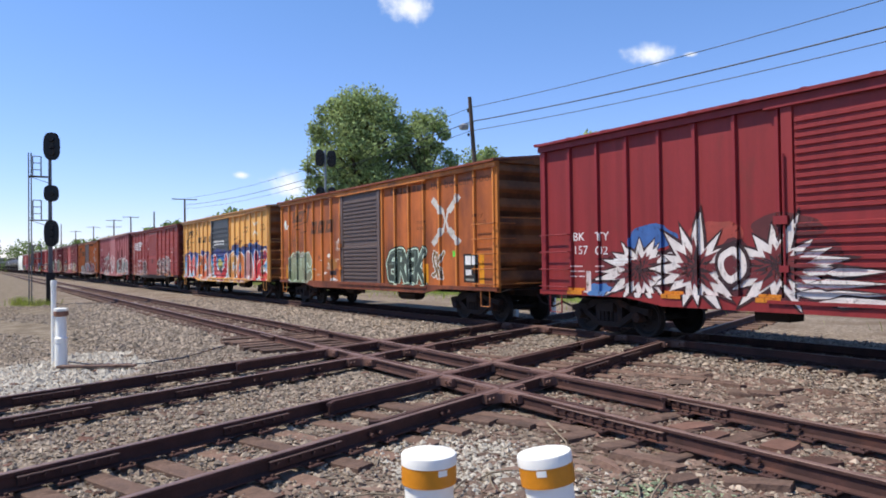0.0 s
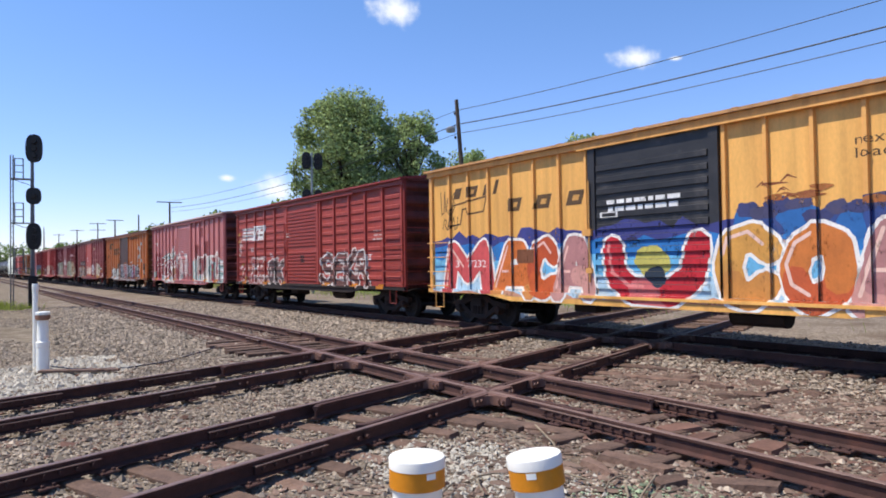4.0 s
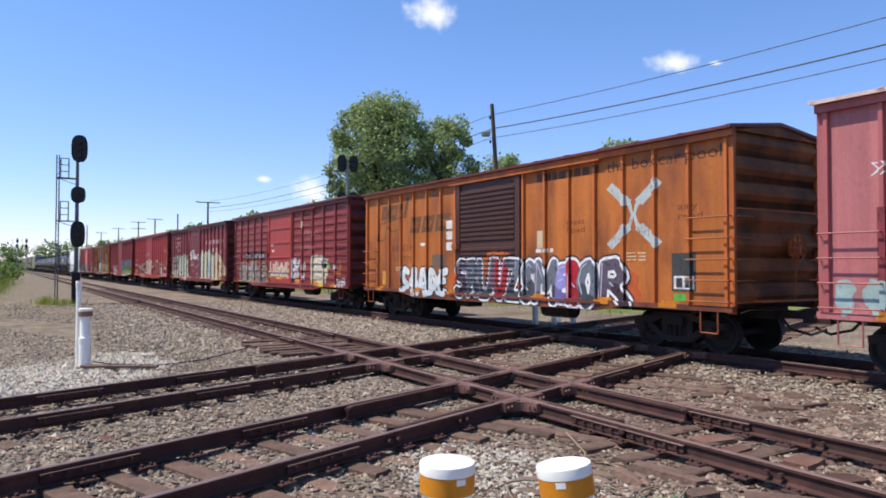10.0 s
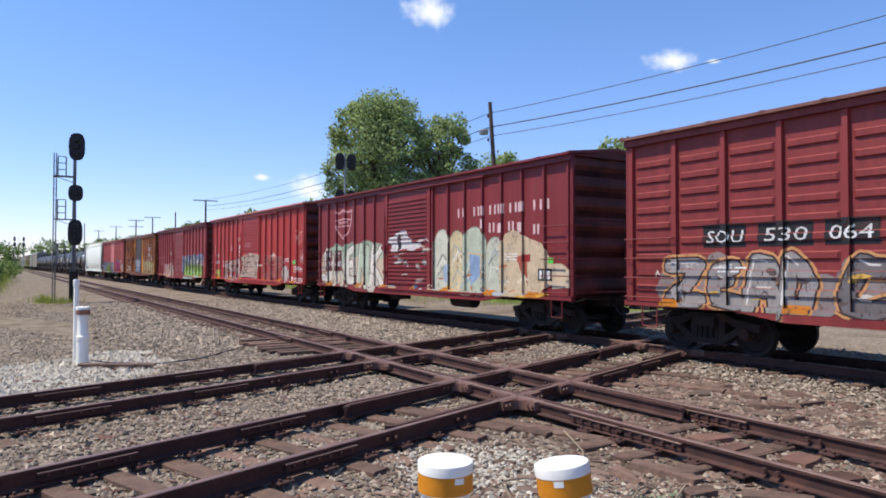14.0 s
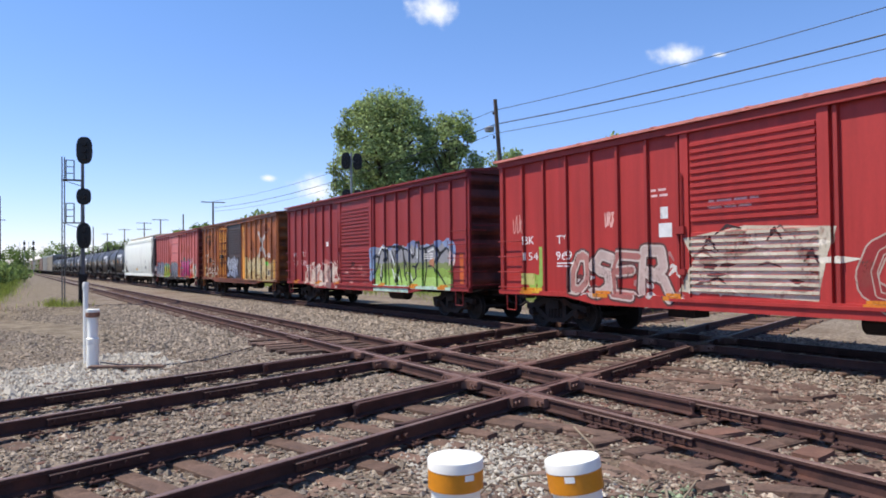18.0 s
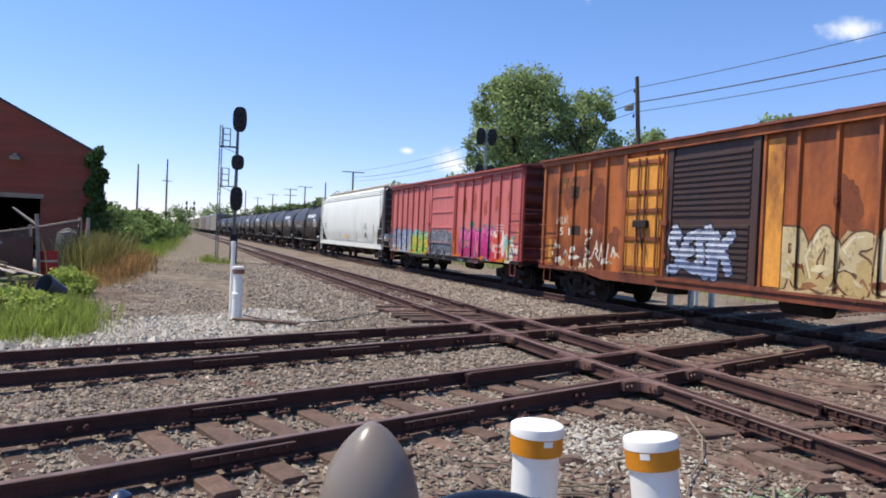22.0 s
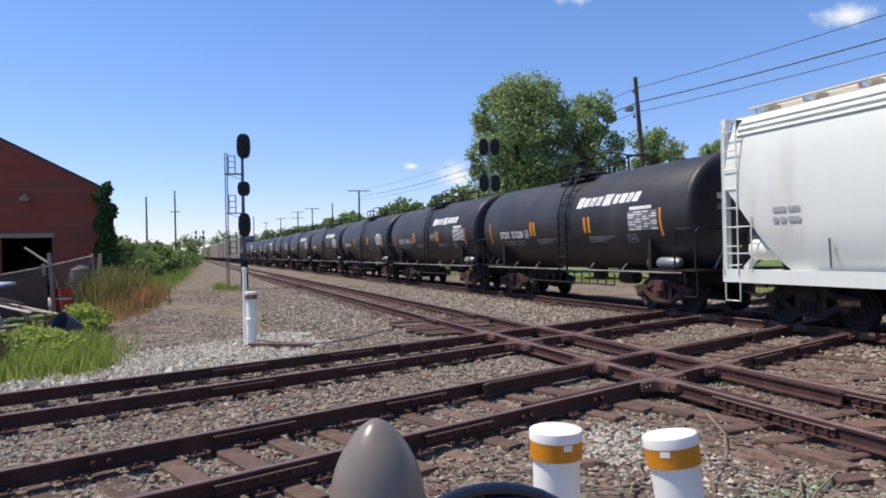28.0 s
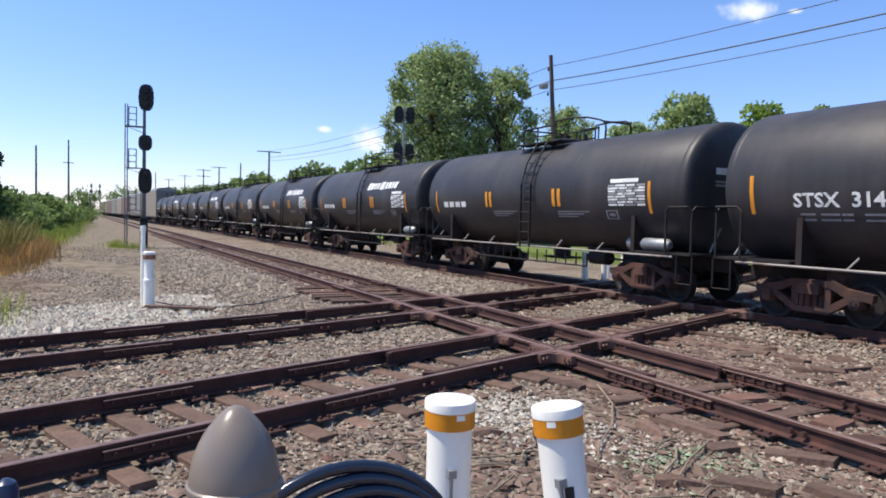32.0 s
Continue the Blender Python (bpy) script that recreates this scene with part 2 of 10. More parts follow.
def add_courses(ma):
    """Brick courses with pale joints over the wall's own colour."""
    t = ma.node_tree
    N, Lk = t.nodes, t.links
    bs = N["Principled BSDF"]
    old = bs.inputs["Base Color"].links[0].from_socket
    co, mp, br, mx = N.new("ShaderNodeTexCoord"), N.new("ShaderNodeMapping"), N.new("ShaderNodeTexBrick"), N.new("ShaderNodeMix")
    mp.inputs["Rotation"].default_value = (radians(90), 0, radians(90))
    Lk.new(co.outputs["Object"], mp.inputs[0])
    Lk.new(mp.outputs[0], br.inputs[0])
    br.inputs["Scale"].default_value = 1.0
    br.inputs["Brick Width"].default_value, br.inputs["Row Height"].default_value, br.inputs["Mortar Size"].default_value = 0.22, 0.075, 0.008
    br.inputs["Color1"].default_value, br.inputs["Color2"].default_value, br.inputs["Mortar"].default_value = (0.94, 0.94, 0.94, 1), (1.06, 1.04, 1.04, 1), (0.9, 1.0, 1.02, 1)
    mx.data_type, mx.blend_type = "RGBA", "MULTIPLY"
    mx.inputs[0].default_value = 1.0
    Lk.new(old, mx.inputs[6])
    Lk.new(br.outputs[0], mx.inputs[7])
    Lk.new(mx.outputs[2], bs.inputs["Base Color"])


add_courses(M_brick)
M_grey = surface("grey_primer", srgb(127, 116, 106), 0.3, 0.0, 0.06, 5, 0.03)
M_cable = surface("black_rubber_hose", srgb(34, 40, 56), 0.22, 0, 0.15, 8, 0.02, spec=0.7)


def ground_material():
    """Ballast, dirt and grass over one sheet, told apart by where they lie."""
    ma = bpy.data.materials.new("ground_cover")
    ma.use_nodes = True
    t = ma.node_tree
    N, Lk = t.nodes, t.links
    bs = N["Principled BSDF"]
    bs.inputs["Roughness"].default_value = 0.95
    bs.inputs["Specular IOR Level"].default_value = 0.2
    co = N.new("ShaderNodeTexCoord")
    sep = N.new("ShaderNodeSeparateXYZ")
    Lk.new(co.outputs["Object"], sep.inputs[0])

    def noise_node(s, d=5.0):
        n = N.new("ShaderNodeTexNoise")
        n.inputs["Scale"].default_value, n.inputs["Detail"].default_value = s, d
        Lk.new(co.outputs["Object"], n.inputs[0])
        return n.outputs[0]

    def math_node(op, a, b=0.0, c=0.0):
        n = N.new("ShaderNodeMath")
        n.operation = op
        n.use_clamp = op == "MULTIPLY_ADD"
        for i, s in enumerate((a, b, c)):
            if isinstance(s, (int, float)):
                n.inputs[i].default_value = s
            else:
                Lk.new(s, n.inputs[i])
        return n.outputs[0]

    def ramp(sock, a, b, ca, cb):
        r = N.new("ShaderNodeValToRGB")
        r.color_ramp.elements[0].position, r.color_ramp.elements[1].position = a, b
        r.color_ramp.elements[0].color, r.color_ramp.elements[1].color = (*ca, 1), (*cb, 1)
        Lk.new(sock, r.inputs[0])
        return r.outputs[0]

    def mix(fac, a, b):
        x = N.new("ShaderNodeMix")
        x.data_type = "RGBA"
        Lk.new(fac, x.inputs[0])
        for k, s in ((6, a), (7, b)):
            if isinstance(s, tuple):
                x.inputs[k].default_value = (*s, 1)
            else:
                Lk.new(s, x.inputs[k])
        return x.outputs[2]

    vor = N.new("ShaderNodeTexVoronoi")
    vor.inputs["Scale"].default_value = 16
    Lk.new(co.outputs["Object"], vor.inputs[0])
    sepc = N.new("ShaderNodeSeparateColor")
    Lk.new(vor.outputs["Color"], sepc.inputs[0])
    stones = ramp(sepc.outputs[0], 0.0, 1.0, srgb(98, 86, 75), srgb(155, 141, 125))
    wear = noise_node(0.5)
    ballast = mix(ramp(wear, 0.45, 0.7, (0, 0, 0), (1, 1, 1)), stones, srgb(106, 90, 76))
    dirt = ramp(noise_node(2.2, 9.0), 0.36, 0.64, srgb(102, 90, 76), srgb(138, 126, 109))
    grass = ramp(noise_node(0.8), 0.3, 0.7, srgb(78, 96, 42), srgb(128, 136, 78))
    w = math_node("MULTIPLY", math_node("SUBTRACT", noise_node(0.35), 0.5), 5.0)
    y2 = math_node("ADD", sep.outputs[1], w)
    # the lot beside the tracks
    lot = math_node("MULTIPLY_ADD", math_node("SUBTRACT", math_node("MULTIPLY_ADD", sep.outputs[0], 0.04, -2.2 + 10), math_node("ADD", y2, 10)), 0.6, 0.0)
    far_left = math_node("MULTIPLY_ADD", math_node("SUBTRACT", -9.0, sep.outputs[0]), 0.25, 0.0)
    lotm = math_node("MULTIPLY", math_node("MULTIPLY_ADD", math_node("SUBTRACT", -2.2, y2), 0.6, 0.0), far_left)
    base = mix(lotm, ballast, dirt)
    near = math_node("MULTIPLY", math_node("MAXIMUM", math_node("ADD", sep.outputs[0], 16.0), 0.0), 0.6)
    g1 = math_node("MULTIPLY_ADD", math_node("SUBTRACT", math_node("SUBTRACT", y2, 15.6), near), 0.5, 0.0)
    g2 = math_node("MULTIPLY", math_node("MULTIPLY_ADD", math_node("SUBTRACT", -8.5, y2), 0.5, 0.0), far_left)
    base = mix(math_node("MAXIMUM", g1, g2), base, grass)
    Lk.new(base, bs.inputs["Base Color"])
    bp = N.new("ShaderNodeBump")
    bp.inputs["Strength"].default_value, bp.inputs["Distance"].default_value = 0.8, 0.04
    Lk.new(vor.outputs["Distance"], bp.inputs["Height"])
    Lk.new(bp.outputs[0], bs.inputs["Normal"])
    return ma


M_ground = ground_material()

# ---- plan ----
GAUGE = 1.505                       # rail centre to rail centre
SKEW = -0.382                       # x gained for each metre of y along the two crossing tracks
AB = Vector((SKEW, 1, 0)).normalized()
C_SLOPE, D_SLOPE, GRADE = 0.030, 0.040, 0.004
GROUND = -0.25


def c_line(x, side=0.0):
    """A point of the near through track; side 0 and 1 are its rails."""
    return Vector((x, C_SLOPE * x + side * GAUGE, fall(x)))


def d_line(x, side=0.5):
    """A point of the train's track; side 0 and 1 are its rails."""
    return Vector((x, 6.5 + D_SLOPE * x + side * GAUGE, GRADE * (x + 8)))


def fall(x):
    """The land drops gently away down the line."""
    return GRADE * min(0.0, x + 8)


def ab_line(x0, y, side=0.0):
    """A point of a crossing track that meets the through track at x0."""
    return Vector((x0 - side * GAUGE * math.sqrt(1 + SKEW * SKEW) + SKEW * y, y, fall(x0 + SKEW * y)))


B_X, A_X = 0.0, -4.266

# ---- ground ----
gm = Mesh()
xs = [-1500, -700, -300, -150, -80, -40, -25, -15, -8, 0, 10, 30, 80, 300, 1500]
ys = [-1500, -400, -100, -40, -20, -10, -4, 0, 4, 10, 20, 60, 200, 600, 1500]
gm.v = [(x, y, GROUND + fall(max(x, -300))) for x in xs for y in ys]
gm.f = [(i * 15 + j, (i + 1) * 15 + j, (i + 1) * 15 + j + 1, i * 15 + j + 1) for i in range(14) for j in range(14)]
gm.m = [0] * len(gm.f)
solid("ground", gm, M_ground, "flat gravel and dirt ground with grass at its edges", "ground", kind="structure")

# ---- tracks ----
RAIL = [(-0.07, -0.17), (0.07, -0.17), (0.07, -0.158), (0.012, -0.14), (0.012, -0.045), (0.036, -0.035), (0.036, -0.006), (0.028, 0.0), (-0.028, 0.0), (-0.036, -0.006), (-0.036, -0.035), (-0.012, -0.045), (-0.012, -0.14), (-0.07, -0.158)]


def rail_mesh(pts):
    """A flat-bottomed rail along pts, with its running face worn bright."""
    me = Mesh()
    rings = []
    for i, p in enumerate(pts):
        d = (Vector(pts[min(i + 1, len(pts) - 1)]) - Vector(pts[max(i - 1, 0)])).normalized()
        s = d.cross(Vector((0, 0, 1))).normalized()
        rings.append([Vector(p) + s * a + Vector((0, 0, b)) for a, b in RAIL])
    me.loft(rings)
    k = len(RAIL)
    for i in range(len(me.f) - 2):
        if i % k in (6, 7, 8):
            me.m[i] = 1
    return me


def tie_data(name, length, seed):
    rnd = random.Random(seed)
    me = Mesh()
    a, b = 0.115 + rnd.uniform(-0.01, 0.01), 0.115 + rnd.uniform(-0.01, 0.01)
    h = length / 2
    me.loft([[(-h, -a, -0.16), (-h, b, -0.16), (-h, b - 0.01, -0.012), (-h, b - 0.03, 0), (-h, -a + 0.025, 0.003), (-h, -a, -0.014)],
             [(-h * 0.3, -a, -0.16), (-h * 0.3, b, -0.16), (-h * 0.3, b, -0.01), (-h * 0.3, b - 0.02, -0.004), (-h * 0.3, -a + 0.03, 0), (-h * 0.3, -a, -0.01)],
             [(h, -a, -0.16), (h, b, -0.16), (h, b - 0.01, -0.02), (h, b - 0.03, -0.004), (h, -a + 0.025, 0), (h, -a, -0.02)]])
    return me.data(name, M_tie)


TIES = [tie_data("tie", 2.6, i) for i in range(4)]
plate = Mesh().bevbox(-0.17, 0.17, -0.09, 0.09, 0, 0.02, 0.006)
for dx in (-0.12, 0.12):
    for dy in (-0.05, 0.05):
        plate.bevbox(dx - 0.018, dx + 0.018, dy - 0.014, dy + 0.014, 0.018, 0.045, 0.006)
PLATE = plate.data("tie_plate", M_rail)


def track(name, label, line, start, stop, tie_from, tie_to, along, step=0.53, cut=None, nseg=40, skip=None, sink=None):
    """Two rails and their ties; line(u, side) gives a rail's point."""
    ob = thing(name, pose(0, 0, 0), label, "railway track", "tracks", "structure")
    for side in (0.0, 1.0):
        part("rail", rail_mesh([line(start + (stop - start) * i / nseg, side) for i in range(nseg + 1)]), [M_rail, M_railtop], ob)
    u, i = tie_from, 0
    rnd = random.Random(name)
    while u < tie_to:
        u += step * along
        i += 1
        c = line(u, 0.5)
        if skip and skip(c):
            continue
        d = line(u + 0.1, 0.5) - c
        ang = math.atan2(d.y, d.x) + radians(90 + rnd.uniform(-1.2, 1.2))
        tie = part("tie", TIES[i % 4], None, ob)
        tie.matrix_basis = Matrix.Translation((c.x + rnd.uniform(-0.03, 0.03), c.y + rnd.uniform(-0.04, 0.04), c.z - 0.185 - (sink(c, rnd) if sink else 0) + rnd.uniform(-0.012, 0.006))) @ Matrix.Rotation(ang, 4, "Z") @ Matrix.Rotation(radians(rnd.uniform(-0.8, 0.8)), 4, "X")
        for side in (0.0, 1.0):
            q = line(u, side)
            p = part("tie_plate", PLATE, None, ob)
            p.matrix_basis = Matrix.Translation((q.x, q.y, q.z - 0.19)) @ Matrix.Rotation(ang, 4, "Z")
    return ob


def over_c(c):
    return -0.9 < c.y - C_SLOPE * c.x < 2.4 or 5.4 < c.y - D_SLOPE * c.x < 9.1


def over_ab(c):
    u = c.x - SKEW * c.y
    return -7.2 < u < 1.3


track("track_b", "old railway track on wooden ties that crosses two others on the level", lambda y, s: ab_line(B_X, y, s), -45, 45, -14, 30, 1.0, 0.53, skip=over_c, sink=lambda c, r: r.uniform(0.035, 0.07) if c.y < -6.2 else r.choice((0, 0, 0.03)))
track("track_a", "rusty railway track on wooden ties beside a parallel one", lambda y, s: ab_line(A_X, y, s), -45, 45, -14, 30, 1.0, 0.53, skip=over_c, sink=lambda c, r: r.uniform(0.04, 0.085) if c.y < -0.5 else r.uniform(0, 0.03))
track("track_c", "through railway track with dark rusty rails and worn heads", lambda x, s: c_line(x, s), -420, 40, -60, 24, 1.0, 0.53, nseg=60, skip=over_ab, sink=lambda c, r: r.uniform(0.025, 0.075) if c.x > 0 else 0)
track("track_d", "railway track under the passing freight train", lambda x, s: d_line(x, s), -420, 60, -40, 24, 1.0, 0.53, nseg=60, skip=over_ab)

# ---- freight cars: shared running gear ----
def truck_frame(mat):
    me = Mesh()
    for s in (-1, 1):
        y0, y1 = s * 1.0 - 0.07, s * 1.0 + 0.07
        for x0, z0, x1, z1, w in ((-1.18, 0.58, -0.6, 0.66, 0.15), (-0.66, 0.65, -0.36, 0.78, 0.14), (-0.4, 0.77, 0.4, 0.77, 0.12), (0.36, 0.78, 0.66, 0.65, 0.14), (0.6, 0.66, 1.18, 0.58, 0.15), (-0.8, 0.56, -0.34, 0.28, 0.13), (-0.38, 0.26, 0.38, 0.26, 0.11), (0.34, 0.28, 0.8, 0.56, 0.13), (-0.33, 0.26, -0.33, 0.76, 0.1), (0.33, 0.26, 0.33, 0.76, 0.1)):
            me.beam((x0, s * 1.0, z0), (x1, s * 1.0, z1), 0.14, w, up=(0, 1, 0) if x0 == x1 else (0, 0, 1))
        for x in (-0.89, 0.89):
            me.tube([(x, s * 0.98, 0.46), (x, s * 1.16, 0.46)], [0.13, 0.11], 12)
            for k in range(3):
                a = 2 * math.pi * k / 3 + 0.4
                me.tube([(x + 0.06 * math.cos(a), s * 1.15, 0.46 + 0.06 * math.sin(a)), (x + 0.06 * math.cos(a), s * 1.18, 0.46 + 0.06 * math.sin(a))], 0.018, 6)
        for x in (-0.2, -0.07, 0.07, 0.2):
            me.tube([(x, s * 1.0, 0.3 + 0.02 * i) for i in range(14)], [0.05 + 0.012 * (i % 2) for i in range(14)], 8)
    me.box(-0.22, 0.22, -1.15, 1.15, 0.56, 0.76)
    me.tube([(0, 0, 0.7), (0, 0, 0.9)], 0.35, 16)
    for x in (-0.42, 0.42):
        me.box(x - 0.05, x + 0.05, -0.9, 0.9, 0.3, 0.44)
    return me.data("truck_frame", mat)


def wheelset_data():
    me = Mesh()
    me.tube([(0, -1.1, 0), (0, 1.1, 0)], 0.075, 10)
    for s in (-1, 1):
        rim = [(0.09, 0.62), (0.16, 0.655), (0.3, 0.70), (0.375, 0.665), (0.445, 0.665), (0.445, 0.69), (0.42, 0.70), (0.418, 0.80), (0.36, 0.80), (0.30, 0.745), (0.16, 0.76), (0.11, 0.83)]
        me.loft([[(r * math.cos(2 * math.pi * j / 24), s * y, r * math.sin(2 * math.pi * j / 24)) for j in range(24)] for r, y in rim])
        for k in range(3):
            a = 2 * math.pi * k / 3
            me.box(0.2 * math.cos(a) - 0.03, 0.2 * math.cos(a) + 0.03, s * 0.78 - 0.012, s * 0.78 + 0.012, 0.2 * math.sin(a) - 0.03, 0.2 * math.sin(a) + 0.03)
    return me.data("wheelset", M_dark, True)


TRUCK, WHEELS = truck_frame(M_under), wheelset_data()
TRUCK_BROWN = truck_frame(surface("rusty_truck_casting", srgb(100, 68, 58), 0.85, 0.1, 0.25, 3, 0.3, stain=srgb(56, 42, 40), stain_at=(0.45, 0.65)))
WHEELSETS = []
COUPLER = Mesh().box(-0.1, 0.75, -0.09, 0.09, 0.78, 0.94).bevbox(0.6, 0.9, -0.16, 0.14, 0.72, 1.0, 0.03).box(0.85, 1.02, 0.02, 0.13, 0.76, 0.98)
COUPLER.tube([(0.2, -0.3, 0.85), (0.45, -0.33, 0.6), (0.8, -0.22, 0.5), (1.05, -0.12, 0.62)], 0.03, 6)
COUPLER = COUPLER.data("coupler", M_under)


def running_gear(car, centres, ends, frame_mesh=None):
    for c in (-centres, centres):
        tr = part("truck", frame_mesh or TRUCK, None, car, "grimy cast steel truck")
        tr.location = (c, 0, 0)
        for dx in (-0.89, 0.89):
            w = part("wheelset", WHEELS, None, tr)
            w.location = (dx, 0, 0.418)
            WHEELSETS.append((dx, w))
    for s in (-1, 1):
        k = part("coupler", COUPLER, None, car)
        k.matrix_basis = pose(s * (ends - 0.05), 0, 0, 0, 0, 0 if s > 0 else 180)


# ---- painted marks on car sides ----
def clip(poly, axis, lo, hi):
    for sgn, lim in ((1, lo), (-1, -hi)):
        out = []
        for i, p in enumerate(poly):
            q = poly[(i + 1) % len(poly)]
            a, b = sgn * p[axis] - lim, sgn * q[axis] - lim
            if a >= 0:
                out.append(p)
            if a * b < 0:
                k = a / (a - b)
                out.append((p[0] + (q[0] - p[0]) * k, p[1] + (q[1] - p[1]) * k))
        poly = out
        if len(poly) < 3:
            return []
    return poly


class Marks:
    """Flat painted shapes laid on a car side, following its posts and ribs."""

    def __init__(self, side):
        self.side, self.polys, self.colours, self.name = side, [], [], [("painted_patch", 0)]
        self.count = 0

    def begin(self, name):
        """Start a new painted piece."""
        self.count += 1
        self.name[0] = (name, self.count)

    def slot(self, rgb):
        if rgb not in self.colours:
            self.colours.append(rgb)
        return self.colours.index(rgb)

    def poly(self, pts, rgb):
        self.polys.append((pts, self.slot(rgb), self.name[0]))

    def rect(self, x0, x1, z0, z1, rgb):
        if self.name[0][0] == "painted_patch":
            self.begin("painted_patch")
        self.poly([(x0, z0), (x1, z0), (x1, z1), (x0, z1)], rgb)

    def blob(self, cx, cz, rx, rz, rgb, rnd, n=18, rough=0.25):
        if self.name[0][0] == "painted_patch":
            self.begin("painted_patch")
        k = [1 + rnd.uniform(-rough, rough) for _ in range(n)]
        k = [(k[i - 1] + 2 * k[i] + k[(i + 1) % n]) / 4 for i in range(n)]
        self.poly([(cx + rx * k[i] * math.cos(2 * math.pi * i / n), cz + rz * k[i] * math.sin(2 * math.pi * i / n)) for i in range(n)], rgb)

    def stroke(self, pts, w, rgb):
        """A brushed line of width w (one or one a point) with round ends."""
        if self.name[0][0] == "painted_patch":
            self.begin("painted_patch")
        ws = w if isinstance(w, list) else [w] * len(pts)
        for (a, b), (wa, wb) in zip(zip(pts, pts[1:]), zip(ws, ws[1:])):
            dx, dz = b[0] - a[0], b[1] - a[1]
            n = math.hypot(dx, dz) or 1
            dx, dz = dx / n, dz / n
            arc = [(a[0] + wa / 2 * math.cos(t), a[1] + wa / 2 * math.sin(t)) for t in [math.atan2(dz, dx) + math.pi / 2 + math.pi * i / 4 for i in range(5)]]
            arc += [(b[0] + wb / 2 * math.cos(t), b[1] + wb / 2 * math.sin(t)) for t in [math.atan2(dz, dx) - math.pi / 2 + math.pi * i / 4 for i in range(5)]]
            self.poly(arc, rgb)

    def text(self, words, x, z, height, rgb, width=None):
        """Lettering with the built-in font; x, z is its lower left corner."""
        self.begin("lettering")
        cu = bpy.data.curves.new("lettering", "FONT")
        cu.body, cu.size = words, height * 1.4
        cu.resolution_u = 2
        ob = bpy.data.objects.new("lettering", cu)
        scene.collection.objects.link(ob)
        me = ob.evaluated_get(bpy.context.evaluated_depsgraph_get()).to_mesh()
        xs = [v.co.x for v in me.vertices] or [0, 1]
        k = width / (max(xs) - min(xs)) if width else 1.0
        for p in me.polygons:
            self.poly([(x + me.vertices[i].co.x * k, z + me.vertices[i].co.y) for i in p.vertices], rgb)
        bpy.data.objects.remove(ob)
        bpy.data.curves.remove(cu)
        self.begin("painted_patch")

    def finish(self, car, name="graffiti", label=""):
        if not self.polys:
            return None
        s, made = self.side, {}
        # each shape lies one coat above whatever it covers
        ext = np.array([(min(p[0] for p in q), max(p[0] for p in q), min(p[1] for p in q), max(p[1] for p in q)) for q, _, _ in self.polys])
        coat, kind = np.zeros(len(ext), int), np.array([k for _, k, _ in self.polys])
        for i, (pts, slot, name) in enumerate(self.polys):
            x0, x1, z0, z1 = ext[i]
            under = (ext[:i, 0] < x1) & (ext[:i, 1] > x0) & (ext[:i, 2] < z1) & (ext[:i, 3] > z0)
            if under.any():
                coat[i] = (coat[:i] + (kind[:i] != slot))[under].max()
            me = made.setdefault(name, Mesh())
            off = 0.003 + 0.0004 * coat[i] + 0.00003 * (i % 8)
            lo, hi = min(p[0] for p in pts), max(p[0] for p in pts)
            edges = [-99] + s.edges + [99]
            for a, b in zip(edges, edges[1:]):
                if b <= lo or a >= hi:
                    continue
                piece = clip(pts, 0, max(a, lo - 1), min(b, hi + 1))
                if not piece:
                    continue
                mid = (max(a, lo) + min(b, hi)) / 2
                bands = s.bands(mid)
                zl, zh = min(p[1] for p in piece), max(p[1] for p in piece)
                for c, d in zip(bands, bands[1:]):
                    if d <= zl or c >= zh:
                        continue
                    bit = clip(piece, 1, c, d)
                    if bit:
                        dep = s.depth(mid, (max(c, zl) + min(d, zh)) / 2)
                        me.face([(x, -dep - off, z) for x, z in bit], slot)
                        # the coat runs on round the edge of whatever stands proud
                        for p, q in zip(bit, bit[1:] + bit[:1]):
                            beside = None
                            for v in (a, b):
                                if abs(p[0] - v) < 1e-6 and abs(q[0] - v) < 1e-6 and abs(p[1] - q[1]) > 0.02:
                                    beside = s.depth(v + (0.02 if v == b else -0.02), (p[1] + q[1]) / 2)
                            for v in (c, d):
                                if abs(p[1] - v) < 1e-6 and abs(q[1] - v) < 1e-6 and abs(p[0] - q[0]) > 0.02:
                                    beside = s.depth((p[0] + q[0]) / 2, v + (0.01 if v == d else -0.01))
                            if beside is not None and dep > beside + 0.005:
                                me.face([(p[0], -dep - off, p[1]), (q[0], -dep - off, q[1]), (q[0], -beside - off, q[1]), (p[0], -beside - off, p[1])], slot)
        mats = [paint(c) for c in self.colours]
        for (name, _), me in made.items():
            if me.f:
                ob = part(name, me, mats, car, label if name == "graffiti" else "")
                if name in ("stencil", "scribble", "lettering", "spray_residue"):
                    tagged(ob, kind="stuff")


PAINTS = {}


